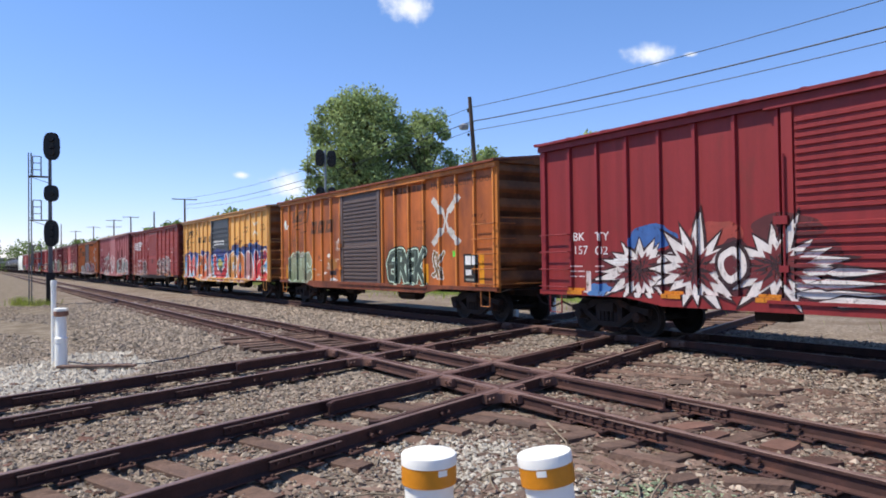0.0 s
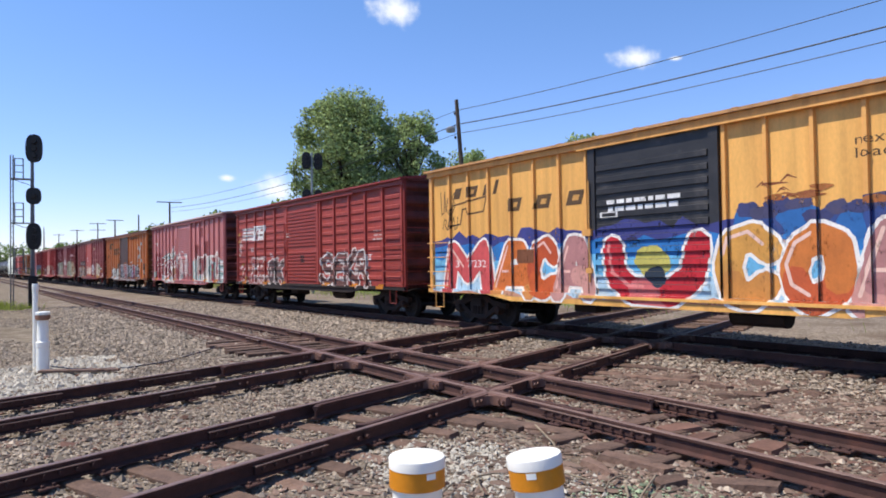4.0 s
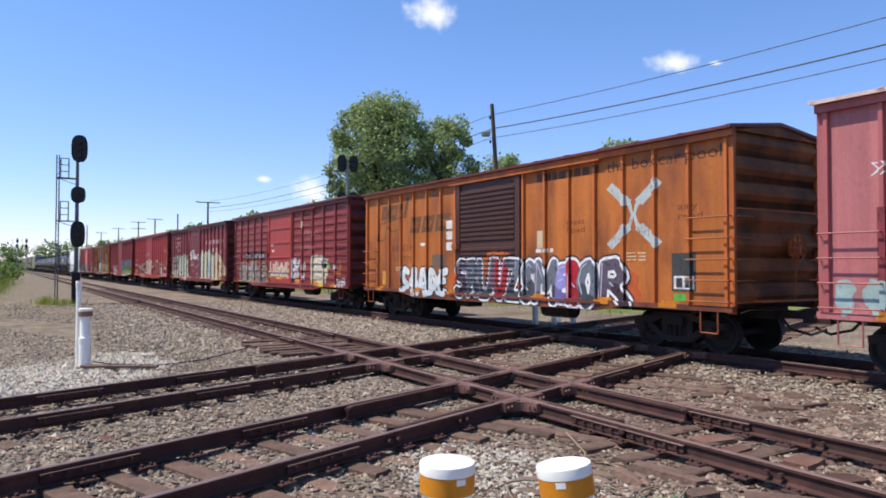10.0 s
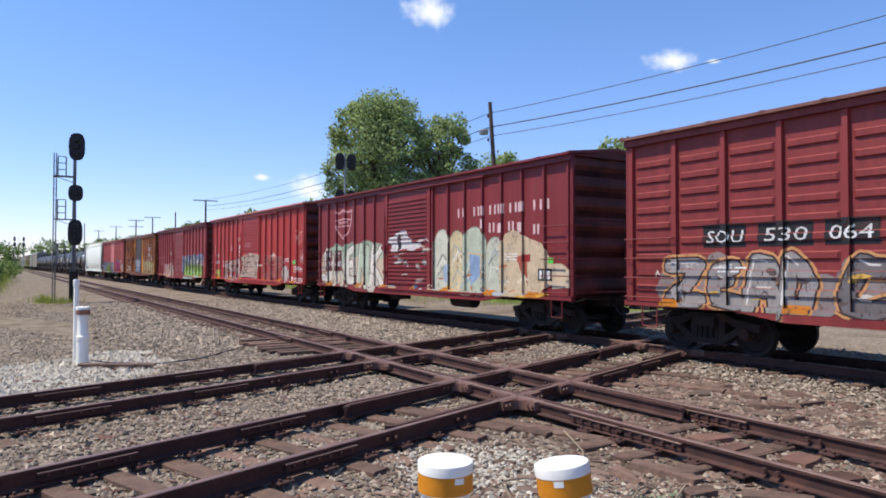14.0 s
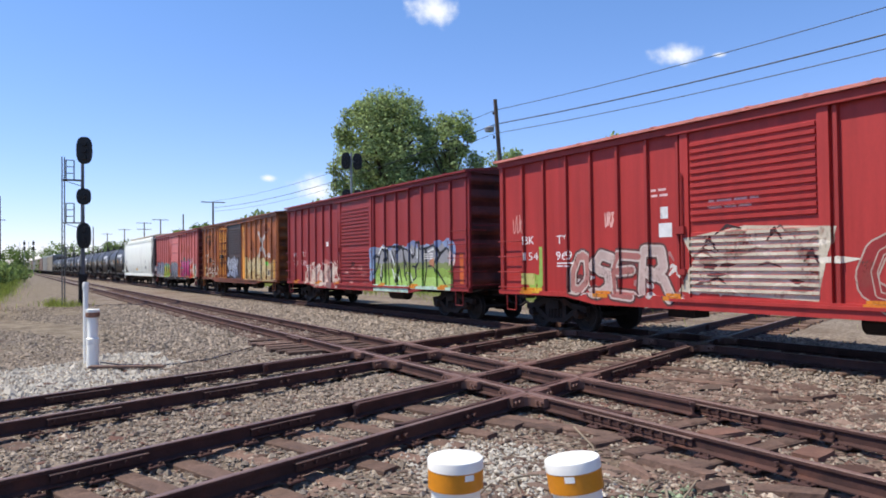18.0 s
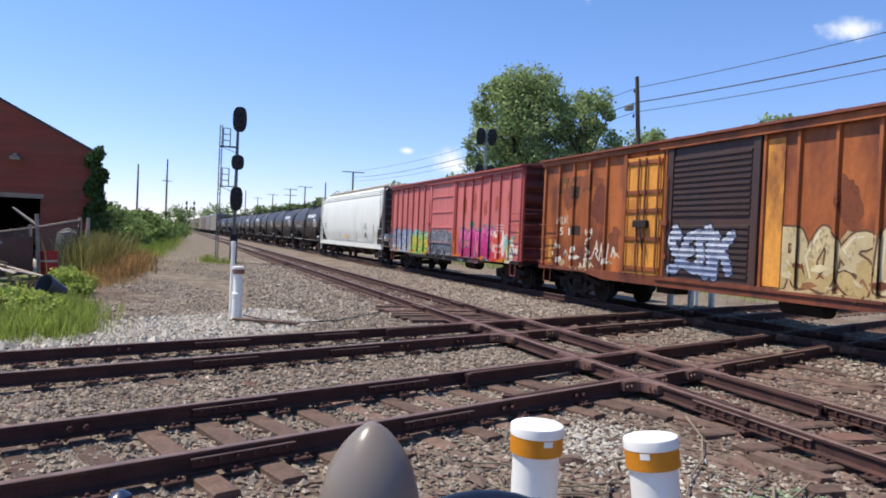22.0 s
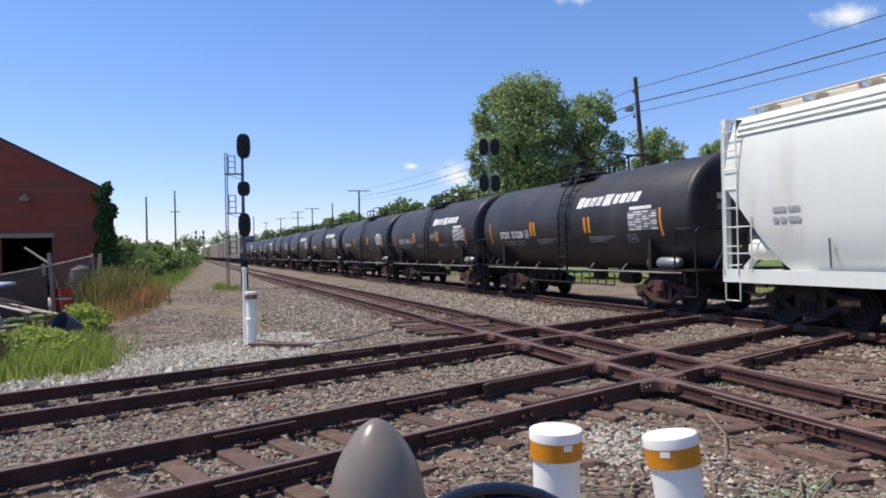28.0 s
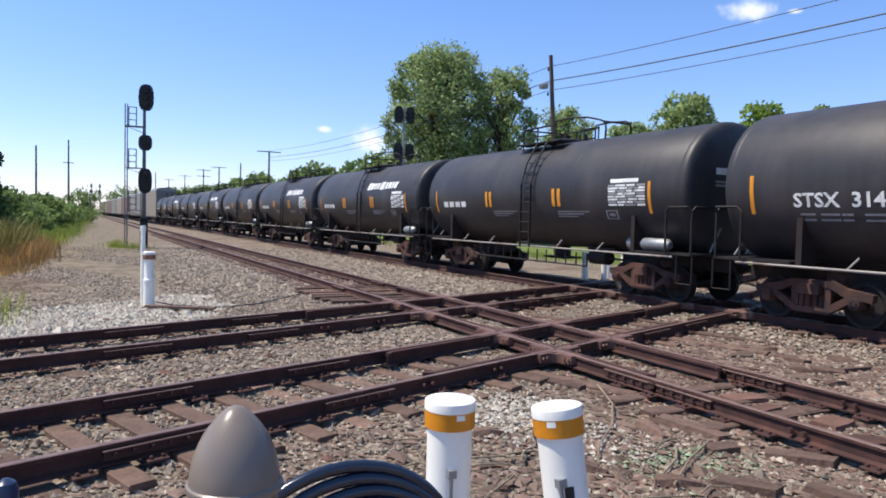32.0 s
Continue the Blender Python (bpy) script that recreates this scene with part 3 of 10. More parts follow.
def worn(ma):
    """Lets sprayed paint flake and fade off in patches, so that what lies below shows."""
    t = ma.node_tree
    N, Lk = t.nodes, t.links
    co, mp, mp2 = N.new("ShaderNodeTexCoord"), N.new("ShaderNodeMapping"), N.new("ShaderNodeMapping")
    Lk.new(co.outputs["Object"], mp.inputs[0])
    Lk.new(co.outputs["Object"], mp2.inputs[0])
    mp.inputs["Scale"].default_value, mp2.inputs["Scale"].default_value = (2.6, 2.6, 1.7), (16, 16, 9)
    big, small, add, rp = N.new("ShaderNodeTexNoise"), N.new("ShaderNodeTexNoise"), N.new("ShaderNodeMath"), N.new("ShaderNodeMapRange")
    for n, m, d in ((big, mp, 5.0), (small, mp2, 4.0)):
        n.inputs["Scale"].default_value, n.inputs["Detail"].default_value = 1.0, d
        Lk.new(m.outputs[0], n.inputs[0])
    add.operation = "ADD"
    Lk.new(big.outputs[0], add.inputs[0])
    Lk.new(small.outputs[0], add.inputs[1])
    rp.inputs[1].default_value, rp.inputs[2].default_value, rp.inputs[3].default_value, rp.inputs[4].default_value = 1.08, 1.36, 1.0, 0.25
    Lk.new(add.outputs[0], rp.inputs[0])
    Lk.new(rp.outputs[0], N["Principled BSDF"].inputs["Alpha"])


def paint(rgb):
    if rgb not in PAINTS:
        PAINTS[rgb] = surface("spray_paint", srgb(*rgb), 0.6, 0, 0.14, 3, 0.05, 25, stain=tuple(c * 0.6 + s * 0.4 for c, s in zip(srgb(*rgb), srgb(110, 78, 64))), stain_at=(0.58, 0.8), stain_scale=1.8, streak=0.1)
        worn(PAINTS[rgb])
    return PAINTS[rgb]


class Side:
    """Where the posts and the ribbed door of a car side lie, and how far out they stand."""

    def __init__(self, half, posts, post_w, door, beads=()):
        self.half, self.posts, self.w, self.door, self.beads = half, posts, post_w, door, beads
        self.edges = sorted([x + s * post_w / 2 for x in posts for s in (-1, 1)] + list(door[:2]) + [door[0] + 0.2, door[1] - 0.2])

    def bands(self, x):
        if self.door[0] < x < self.door[1]:
            return [0.8, 1.04] + sorted(z + s for z in self.door[2] for s in (-self.door[3] / 2, self.door[3] / 2)) + [9]
        if self.beads and not any(abs(x - p) <= self.w / 2 for p in self.posts):
            return [0.94, 1.04] + sorted(z + s for z in self.beads for s in (-0.06, 0.06)) + [9]
        return [0.94 if abs(x) > 4.4 else 0.8, 1.04, 9]

    def depth(self, x, z):
        if z < 1.04:
            return 1.6
        if self.door[0] < x < self.door[1]:
            if x < self.door[0] + 0.2 or x > self.door[1] - 0.2:
                return 1.59
            return 1.585 if any(abs(z - k) < self.door[3] / 2 for k in self.door[2]) else 1.545
        if any(abs(x - p) <= self.w / 2 for p in self.posts):
            return 1.57
        if self.beads and any(abs(z - k) < 0.06 for k in self.beads):
            return 1.535
        return 1.50


BOX_L = 15.9
# end wall colour with broad darker patches
M_end = surface("grimy_red_brown_end", srgb(118, 60, 54), 0.8, 0, 0.25, 1.2, 0.15, stain=srgb(52, 38, 36), stain_at=(0.42, 0.7), stain_scale=0.8)


def boxcar(label, mats, door_kind="louvre", door_mat=None, style="post", half_posts=7, door_w=3.1, door_c=0.0, roof_mat=None, sill=0.86, eave=4.55, end_mat=None, sill_mat=None):
    """A fifty-foot boxcar, its nose to +x, its seen side to -y. Returns it and its side."""
    car = thing("boxcar", pose(0, 0, 0), label, "boxcar", "freight train cars")
    body, trim = mats
    h = BOX_L / 2
    for y in (-1.5, 1.46):
        part("side_sheet", Mesh().box(-h + 0.12, h - 0.12, y, y + 0.04, 1.0, eave - 0.1), body, car)
    part("floor", Mesh().box(-h + 0.12, h - 0.12, -1.46, 1.46, 1.0, 1.08), M_under, car)
    # roof with raised seams
    rf = Mesh()
    prof = lambda x, up=0.0: [(x, -1.7, eave - 0.06), (x, -1.7, eave + up), (x, 0, eave + 0.2 + up), (x, 1.7, eave + up), (x, 1.7, eave - 0.06), (x, 0, eave + 0.12)]
    rf.loft([prof(-h - 0.02), prof(h + 0.02)])
    n = 14
    part("roof", rf, roof_mat or trim, car)
    seam = Mesh()
    seam.loft([[(-0.05, y, z + 0.014) for _, y, z in prof(0)[1:4]] + [(-0.05, y, z - 0.05) for _, y, z in reversed(prof(0)[1:4])], [(0.05, y, z + 0.014) for _, y, z in prof(0)[1:4]] + [(0.05, y, z - 0.05) for _, y, z in reversed(prof(0)[1:4])]])
    seam = seam.data("roof_seam", roof_mat or trim)
    for i in range(n + 1):
        part("roof_seam", seam, None, car).location = (-h + BOX_L * i / n, 0, 0)
    # corrugated ends
    for s in (-1, 1):
        em = Mesh()
        prof2, z, top = [], 1.0, eave - 0.02
        nrib = 7
        st = (top - 1.0) / nrib
        for k in range(nrib):
            z0 = 1.0 + k * st
            prof2 += [(0.0, z0), (0.0, z0 + st * 0.25), (0.09, z0 + st * 0.45), (0.09, z0 + st * 0.6), (0.0, z0 + st * 0.95)]
        prof2.append((0.0, top))
        y0, y1 = -1.5, 1.5
        xo = h - 0.12
        rings = [[(s * (xo + d), y, zz) for d, zz in prof2] for y in (y0, y1)]
        em.loft(rings, caps=False, closed=False)
        em.box(min(s * xo, s * (xo - 0.03)), max(s * xo, s * (xo - 0.03)), y0, y1, 1.0, top)
        for y in (-1.53, 1.45):
            part("corner_post", Mesh().box(min(s * (xo - 0.05), s * h), max(s * (xo - 0.05), s * h), y, y + 0.08, 0.9, eave), trim, car)
        em.loft([[(s * (h - 0.1), -1.5, top - 0.05), (s * (h - 0.1), 1.5, top - 0.05), (s * (h - 0.1), 0, eave + 0.15)], [(s * h, -1.5, top - 0.05), (s * h, 1.5, top - 0.05), (s * h, 0, eave + 0.15)]])
        part("end_wall", em, M_end if not end_mat else end_mat, car, "corrugated steel end wall")
        # end rungs, crossover platform, brake wheel and chain
        xe = s * (h + 0.05)
        part("crossover_platform", Mesh().box(min(s * h, s * (h + 0.28)), max(s * h, s * (h + 0.28)), -0.95, 0.95, 1.12, 1.15), trim, car)
        if s > 0:
            rung = Mesh().tube([(h, -0.25, 0), (xe, -0.25, 0), (xe, 0.25, 0), (h, 0.25, 0)], 0.015, 6).data("rung", trim)
            for y, n in ((-1.2, 5), (1.2, 3)):
                for k in range(n):
                    part("rung", rung, None, car).location = (0, y, 1.12 + k * 0.42)
            part("grab_bar", Mesh().tube([(h, -1.42, 2.95), (xe, -1.42, 2.95), (xe, 1.42, 2.95), (h, 1.42, 2.95)], 0.016, 6), trim, car)
        if s > 0:
            wh = Mesh().loft([[(xe + 0.06 + 0.018 * math.cos(q), 0.45 + (0.27 + 0.018 * math.sin(q)) * math.cos(2 * math.pi * j / 20), 2.2 + (0.27 + 0.018 * math.sin(q)) * math.sin(2 * math.pi * j / 20)) for q in (0, 1.57, 3.14, 4.71)] for j in range(21)], caps=False)
            for j in range(4):
                a = math.pi * j / 4
                wh.tube([(xe + 0.06, 0.45 - 0.27 * math.cos(a), 2.2 - 0.27 * math.sin(a)), (xe + 0.06, 0.45 + 0.27 * math.cos(a), 2.2 + 0.27 * math.sin(a))], 0.014, 5)
            wh.box(h - 0.02, xe + 0.05, 0.3, 0.6, 2.05, 2.4).tube([(xe + 0.02, 0.45, 2.05), (xe + 0.02, 0.4, 1.1)], 0.014, 5)
            part("brake_wheel", wh, trim, car, "brake wheel and gear box on the end wall")
        part("uncoupling_lever", Mesh().tube([(s * (h + 0.1), -1.5, 0.92), (s * (h + 0.16), -1.3, 0.98), (s * (h + 0.3), -0.25, 0.96), (s * (h + 0.5), -0.12, 0.9)], 0.014, 5), M_under, car)
    # side sills, posts, ladders
    for s in (-1, 1):
        sm = Mesh()
        a, b = s * 1.46, s * 1.6
        sm.loft([[(x, a, zb), (x, b, zb), (x, b, 1.04), (x, a, 1.04)] for x, zb in ((-h, 0.93), (-5.2, 0.93), (-4.2, sill - 0.08), (4.2, sill - 0.08), (5.2, 0.93), (h, 0.93))])
        part("side_sill", sm, sill_mat or body, car)
        tp = Mesh().box(-h, h, min(s * 1.46, s * 1.61), max(s * 1.46, s * 1.61), eave - 0.2, eave - 0.06)
        part("top_chord", tp, trim, car)
    d0, d1 = door_c - door_w / 2, door_c + door_w / 2
    posts = []
    for k in range(half_posts):
        posts += [-h + 0.12 + (d0 - 0.12 + h - 0.12) * k / half_posts + 0.04, h - 0.12 - (h - 0.12 - d1 - 0.12) * k / half_posts - 0.04]
    posts = sorted(posts + [d0 - 0.1, d1 + 0.1])
    pw = 0.1 if style == "post" else 0.13
    pm = Mesh().loft([[(-pw / 2, 0, z), (pw / 2, 0, z), (pw / 2 - 0.015, -0.07, z), (-pw / 2 + 0.015, -0.07, z)] for z in (1.04, eave - 0.2)]).data("side_post", trim if style == "post" else body)
    for x in posts:
        for s in (-1, 1):
            p = part("side_post", pm, None, car)
            p.matrix_basis = pose(x, s * 1.5, 0, 0, 0, 0 if s < 0 else 180)
    beads = ()
    if style == "panel":
        beads = tuple(1.32 + 0.335 * k for k in range(9))
        for a, b in zip(posts, posts[1:]):
            if b - a < 0.4 or (a < door_c < b):
                continue
            x0, x1 = a + pw / 2 + 0.05, b - pw / 2 - 0.05
            pn = Mesh().loft([[(x0, -1.5, -0.075), (x0, -1.5, 0.075), (x0 + 0.05, -1.535, 0.05), (x0 + 0.05, -1.535, -0.05)], [(x1, -1.5, -0.075), (x1, -1.5, 0.075), (x1 - 0.05, -1.535, 0.05), (x1 - 0.05, -1.535, -0.05)]]).data("panel_rib", body)
            for z in beads:
                part("panel_rib", pn, None, car).location = (0, 0, z)
    for s in (-1, 1):
        xa, xb = (h - 0.04, posts[-2]) if s > 0 else (-h + 0.04, posts[1])
        rung = Mesh().tube([(xa, -1.55, 0), (xa, -1.64, 0), (xb, -1.64, 0), (xb, -1.56, 0)], 0.016, 6).data("rung", trim)
        for k in range(5 if s > 0 else 4):
            part("rung", rung, None, car).location = (0, 0, 1.12 + k * 0.42)
        c = (xa + xb) / 2
        part("stirrup", Mesh().tube([(c - 0.2, -1.57, 1.0), (c - 0.2, -1.57, 0.5), (c + 0.2, -1.57, 0.5), (c + 0.2, -1.57, 1.0)], 0.018, 6), trim, car)
    # door
    dm = door_mat or body
    dr = Mesh()
    z0, z1 = 1.0, eave - 0.22
    dr.box(d0, d1, -1.545, -1.5, z0, z1)
    if door_kind == "louvre":
        zs, wid = [z0 + 0.2 + 0.14 * k for k in range(9)] + [z0 + 1.62 + 0.14 * k for k in range(int((z1 - z0 - 1.75) / 0.14))], 0.065
    elif door_kind == "broad":
        zs, wid = [z0 + 0.22 + 0.262 * k for k in range(int((z1 - z0 - 0.3) / 0.262))], 0.11
    else:
        zs, wid = [z0 + 0.55 + 0.72 * k for k in range(4)], 0.08
    door = part("door", dr, dm, car, "ribbed steel sliding door")
    rib = Mesh().loft([[(x, -1.545, -wid / 2 - 0.012), (x, -1.545, wid / 2 + 0.012), (x, -1.585, wid / 2), (x, -1.585, -wid / 2)] for x in (d0 + 0.24, d1 - 0.24)]).data("door_rib", dm)
    for z in zs:
        part("door_rib", rib, None, door).location = (0, 0, z)
    for x in (d0, d1 - 0.2):
        part("door_edge", Mesh().box(x, x + 0.2, -1.59, -1.545, z0, z1), dm, door)
    lk = Mesh().tube([(d0 + 0.05, -1.63, 1.3), (d0 + 0.05, -1.63, 3.6)], 0.02, 6).box(d0 - 0.14, d0 + 0.12, -1.66, -1.58, 2.35, 2.5).box(d0 - 0.05, d0 + 0.12, -1.65, -1.58, 1.5, 1.62)
    part("door_latch", lk, trim, door)
    for za, zb, m in ((0.94, 1.0, sill_mat or body), (eave - 0.24, eave - 0.2, trim)):
        part("door_track", Mesh().box(d0 - 0.3, d1 + 3.0, -1.64, -1.56, za, zb), m, car)
    uf = Mesh().box(-h, h, -0.25, 0.25, 0.75, 1.0).tube([(1.6, -0.75, 0.68), (2.7, -0.75, 0.68)], 0.22, 10).box(-2.6, -1.9, -0.9, -0.4, 0.55, 0.95)
    for k in range(9):
        x = -h + 1 + k * (BOX_L - 2) / 8
        uf.box(x - 0.06, x + 0.06, -1.45, 1.45, 0.86, 1.0)
    part("underframe", uf, M_under, car)
    running_gear(car, 6.2, h)
    return car, Side(h, posts, pw, (d0, d1, zs, wid), beads)


def car_paint(name, rgb, rust=0.58, var=0.12, rough=0.55, rust_rgb=(98, 58, 44), scale=0.7):
    c = tuple(v * k for v, k in zip(srgb(*rgb), (1.38, 1.34, 1.24)))
    return surface(name, c, rough, 0.0, var, 0.5, 0.06, 22, stain=srgb(*rust_rgb), stain_at=(rust, rust + 0.22), stain_scale=scale, stretch=(1, 1, 0.45), streak=0.22)


WHITE = (232, 232, 230)


def bands(mk, x0, x1, z0, z1, rows, seed, rag=0.12):
    """Sprayed fill in level bands, rows of colour and share of the height from the foot up, with ragged edges."""
    mk.begin("graffiti")
    rnd = random.Random(seed)
    n = max(6, int((x1 - x0) / 0.3))
    edge = lambda z, k: [(x0 + (x1 - x0) * i / n + rnd.uniform(-0.06, 0.06), z + k * rnd.uniform(-1, 1)) for i in range(n + 1)]
    low, z = [(x0 + (x1 - x0) * i / n, z0) for i in range(n + 1)], z0
    for j, (rgb, share) in enumerate(rows):
        z += share * (z1 - z0)
        high = edge(z, rag if j == len(rows) - 1 else rag * 0.45)
        for i in range(n):
            mk.poly([low[i], low[i + 1], high[i + 1], high[i]], rgb)
        low = high


def tag(mk, x0, x1, z, h, rgb, seed, w=0.035):
    """A thin scribbled tag."""
    mk.begin("scribble")
    rnd = random.Random(seed)
    n = max(5, int((x1 - x0) / 0.16))
    mk.stroke([(x0 + (x1 - x0) * i / n + rnd.uniform(-0.04, 0.04), z + h * (rnd.random() if i % 2 else rnd.random() * 0.3)) for i in range(n + 1)], w, rgb)


def bars(mk, x, z, rows, width, height, gap, rgb, seed=3):
    """Small unreadable stencilling as bars."""
    mk.begin("stencil")
    rnd = random.Random(seed)
    for k in range(rows):
        a = x
        while a < x + width - 0.1:
            ln = rnd.uniform(0.12, 0.34)
            mk.rect(a, min(a + ln, x + width), z - k * gap, z - k * gap + height, rgb)
            a += ln + 0.06
    mk.begin("painted_patch")


def data_marks(mk, rgb=WHITE):
    """Stencils and the reflective strips that every car carries."""
    bars(mk, 5.2, 2.1, 3, 0.55, 0.032, 0.075, rgb, 5)
    bars(mk, -5.6, 1.75, 2, 0.6, 0.032, 0.075, rgb, 6)
    for x in (-6.75, -4.0, -1.9, 2.2, 4.5, 6.4):
        mk.begin("reflector")
        mk.rect(x - 0.24, x + 0.24, 0.95, 1.1, (206, 128, 34))
    mk.begin("painted_patch")


def x_mark(mk, cx, cz, r, rgb):
    mk.begin("cross_mark")
    for s in (-1, 1):
        for q in (-1, 1):
            mk.stroke([(cx + s * 0.03, cz), (cx + s * r * 0.14, cz + q * r * 0.3), (cx + s * r * 0.3, cz + q * r * 0.48)], [r * 0.1, r * 0.15, r * 0.22], rgb)
            a, b, w = (cx + s * r * 0.22, cz + q * r * 0.36), (cx + s * r * 1.0, cz + q * r), r * 0.15
            mk.poly([(a[0] - s * w, a[1] + q * w * 0.6), (a[0] + s * w, a[1] - q * w * 0.6), (b[0] + s * w * 0.8, b[1] - q * w * 0.8), (b[0] - s * w * 0.8, b[1] + q * w * 0.5)][:: s * q], rgb)


M_rust_end = surface("grimy_orange_end", srgb(152, 98, 58), 0.8, 0, 0.25, 1.2, 0.15, stain=srgb(62, 44, 38), stain_at=(0.42, 0.72), stain_scale=0.8)
CARS = []


def add(car, length):
    CARS.append((car, length))


# letter-like strokes in a unit cell, as writers bend them
LETTERS = {
    "A": [[(0.02, 0.0), (0.36, 0.98), (0.64, 0.98), (0.98, 0.0)], [(0.26, 0.34), (0.76, 0.34)]],
    "C": [[(0.92, 0.8), (0.62, 1.0), (0.25, 0.9), (0.06, 0.5), (0.2, 0.12), (0.55, 0.0), (0.92, 0.2)]],
    "E": [[(0.92, 0.95), (0.3, 0.92), (0.08, 0.55), (0.2, 0.08), (0.92, 0.03)], [(0.15, 0.5), (0.75, 0.55)]],
    "K": [[(0.1, 1.0), (0.1, 0.0)], [(0.9, 1.0), (0.22, 0.48), (0.6, 0.3), (1.0, 0.0)]],
    "M": [[(0.0, 0.0), (0.1, 1.0), (0.5, 0.35), (0.88, 1.0), (1.0, 0.0)]],
    "O": [[(0.5, 1.0), (0.15, 0.85), (0.03, 0.5), (0.15, 0.14), (0.5, 0.0), (0.85, 0.14), (0.97, 0.5), (0.85, 0.85), (0.5, 1.0)]],
    "R": [[(0.1, 0.0), (0.12, 0.98), (0.6, 1.0), (0.88, 0.75), (0.6, 0.48), (0.2, 0.46)], [(0.45, 0.46), (0.75, 0.3), (1.05, 0.0)]],
    "S": [[(0.9, 0.9), (0.45, 1.0), (0.1, 0.78), (0.3, 0.52), (0.75, 0.42), (0.9, 0.18), (0.5, 0.0), (0.06, 0.1)]],
    "T": [[(0.0, 0.92), (0.5, 1.0), (1.0, 0.9)], [(0.52, 0.95), (0.42, 0.45), (0.5, 0.0)]],
    "U": [[(0.06, 1.0), (0.08, 0.35), (0.3, 0.02), (0.7, 0.02), (0.92, 0.35), (0.96, 1.0)]],
    "4": [[(0.7, 0.0), (0.68, 1.0), (0.05, 0.35), (0.95, 0.32)]],
    "D": [[(0.08, 0.0), (0.1, 0.98), (0.6, 0.9), (0.94, 0.5), (0.6, 0.08), (0.08, 0.0)]],
    "Z": [[(0.02, 0.95), (0.9, 0.98), (0.45, 0.5), (0.08, 0.04), (0.95, 0.02)]],
    "G": [[(0.9, 0.8), (0.5, 1.0), (0.1, 0.7), (0.1, 0.25), (0.5, 0.0), (0.9, 0.15), (0.92, 0.45), (0.55, 0.47)]],
}


def throw(mk, cells, z0, z1, line, w, lw, shine=None, edge=None, lean=0.0, seed=1, bend=0.04):
    """Fat sprayed strokes; cells are rows of x0, x1, letter and its colours from the foot up, each with the height it ends at."""
    rnd = random.Random(seed)
    h, made = z1 - z0, []
    for x0, x1, key, cols in cells:
        mk.begin("graffiti")
        own = mk.name[0]
        cols = cols if isinstance(cols, list) else [(cols, 9.0)]
        for path in LETTERS[key]:
            q = [(x0 + w / 2 + (x1 - x0 - w) * a + lean * (b - 0.5) + rnd.uniform(-bend, bend), z0 + w / 2 + (h - w) * b + rnd.uniform(-bend, bend)) for a, b in path]
            fine = [q[0]]
            for a, b in zip(q, q[1:]):
                k = max(1, int(math.hypot(b[0] - a[0], b[1] - a[1]) / 0.13)) if len(cols) > 1 else 1
                fine += [(a[0] + (b[0] - a[0]) * i / k, a[1] + (b[1] - a[1]) * i / k) for i in range(1, k + 1)]
            ws = [w * rnd.uniform(0.88, 1.12)] * len(fine)
            made.append((fine, ws, cols, own))
    if edge:
        for q, ws, cols, mk.name[0] in made:
            mk.stroke(q, [v + 2 * lw + 0.1 for v in ws], edge)
    for q, ws, cols, mk.name[0] in made:
        mk.stroke(q, [v + 2 * lw for v in ws], line)
    for q, ws, cols, mk.name[0] in made:
        for i, (a, b) in enumerate(zip(q, q[1:])):
            z = (a[1] + b[1]) / 2 + rnd.uniform(-0.04, 0.04)
            mk.stroke([a, b], [ws[i], ws[i + 1]], next(c for c, top in cols if z < top))
    if shine:
        for q, ws, cols, mk.name[0] in made:
            n = max(2, len(q) // 2)
            mk.stroke([(a - ws[0] * 0.24, b + ws[0] * 0.2) for a, b in q[:n]], w * 0.13, shine)
    mk.begin("painted_patch")


def glow(mk, x0, x1, z, r, rgbs, seed, n=10, rough=0.3):
    """A ragged sprayed cloud along a line."""
    rnd = random.Random(seed)
    mk.begin("graffiti")
    for k in range(n):
        mk.blob(x0 + (x1 - x0) * (k + 0.5) / n, z + rnd.uniform(-0.12, 0.12), (x1 - x0) / n * rnd.uniform(0.6, 0.95), r * rnd.uniform(0.7, 1.15), rgbs[k % len(rgbs)], rnd, 22, rough)
    mk.begin("painted_patch")


def speckle(mk, x0, x1, z0, z1, n, rgbs, seed, w=0.3, h=0.12):
    """Broken leftovers of older sprayed work."""
    mk.begin("spray_residue")
    rnd = random.Random(seed)
    for k in range(n):
        x, z, s = rnd.uniform(x0, x1), rnd.uniform(z0, z1), rnd.uniform(-0.15, 0.15)
        a, b = w * rnd.uniform(0.4, 1.1), h * rnd.uniform(0.5, 1.3)
        if rnd.random() < 0.5:
            mk.poly([(x, z), (x + a * 0.6, z - b * 0.2), (x + a + s, z + b * 0.5), (x + a * 0.4 + s, z + b), (x + s * 0.4, z + b * 0.7)], rnd.choice(rgbs))
        else:
            mk.stroke([(x, z), (x + a * 0.4, z + b * rnd.uniform(0.4, 1.6)), (x + a * 0.9, z + b * rnd.uniform(-0.6, 0.8))], [b * 0.25, b * 0.55, b * 0.2], rnd.choice(rgbs))
    mk.begin("painted_patch")


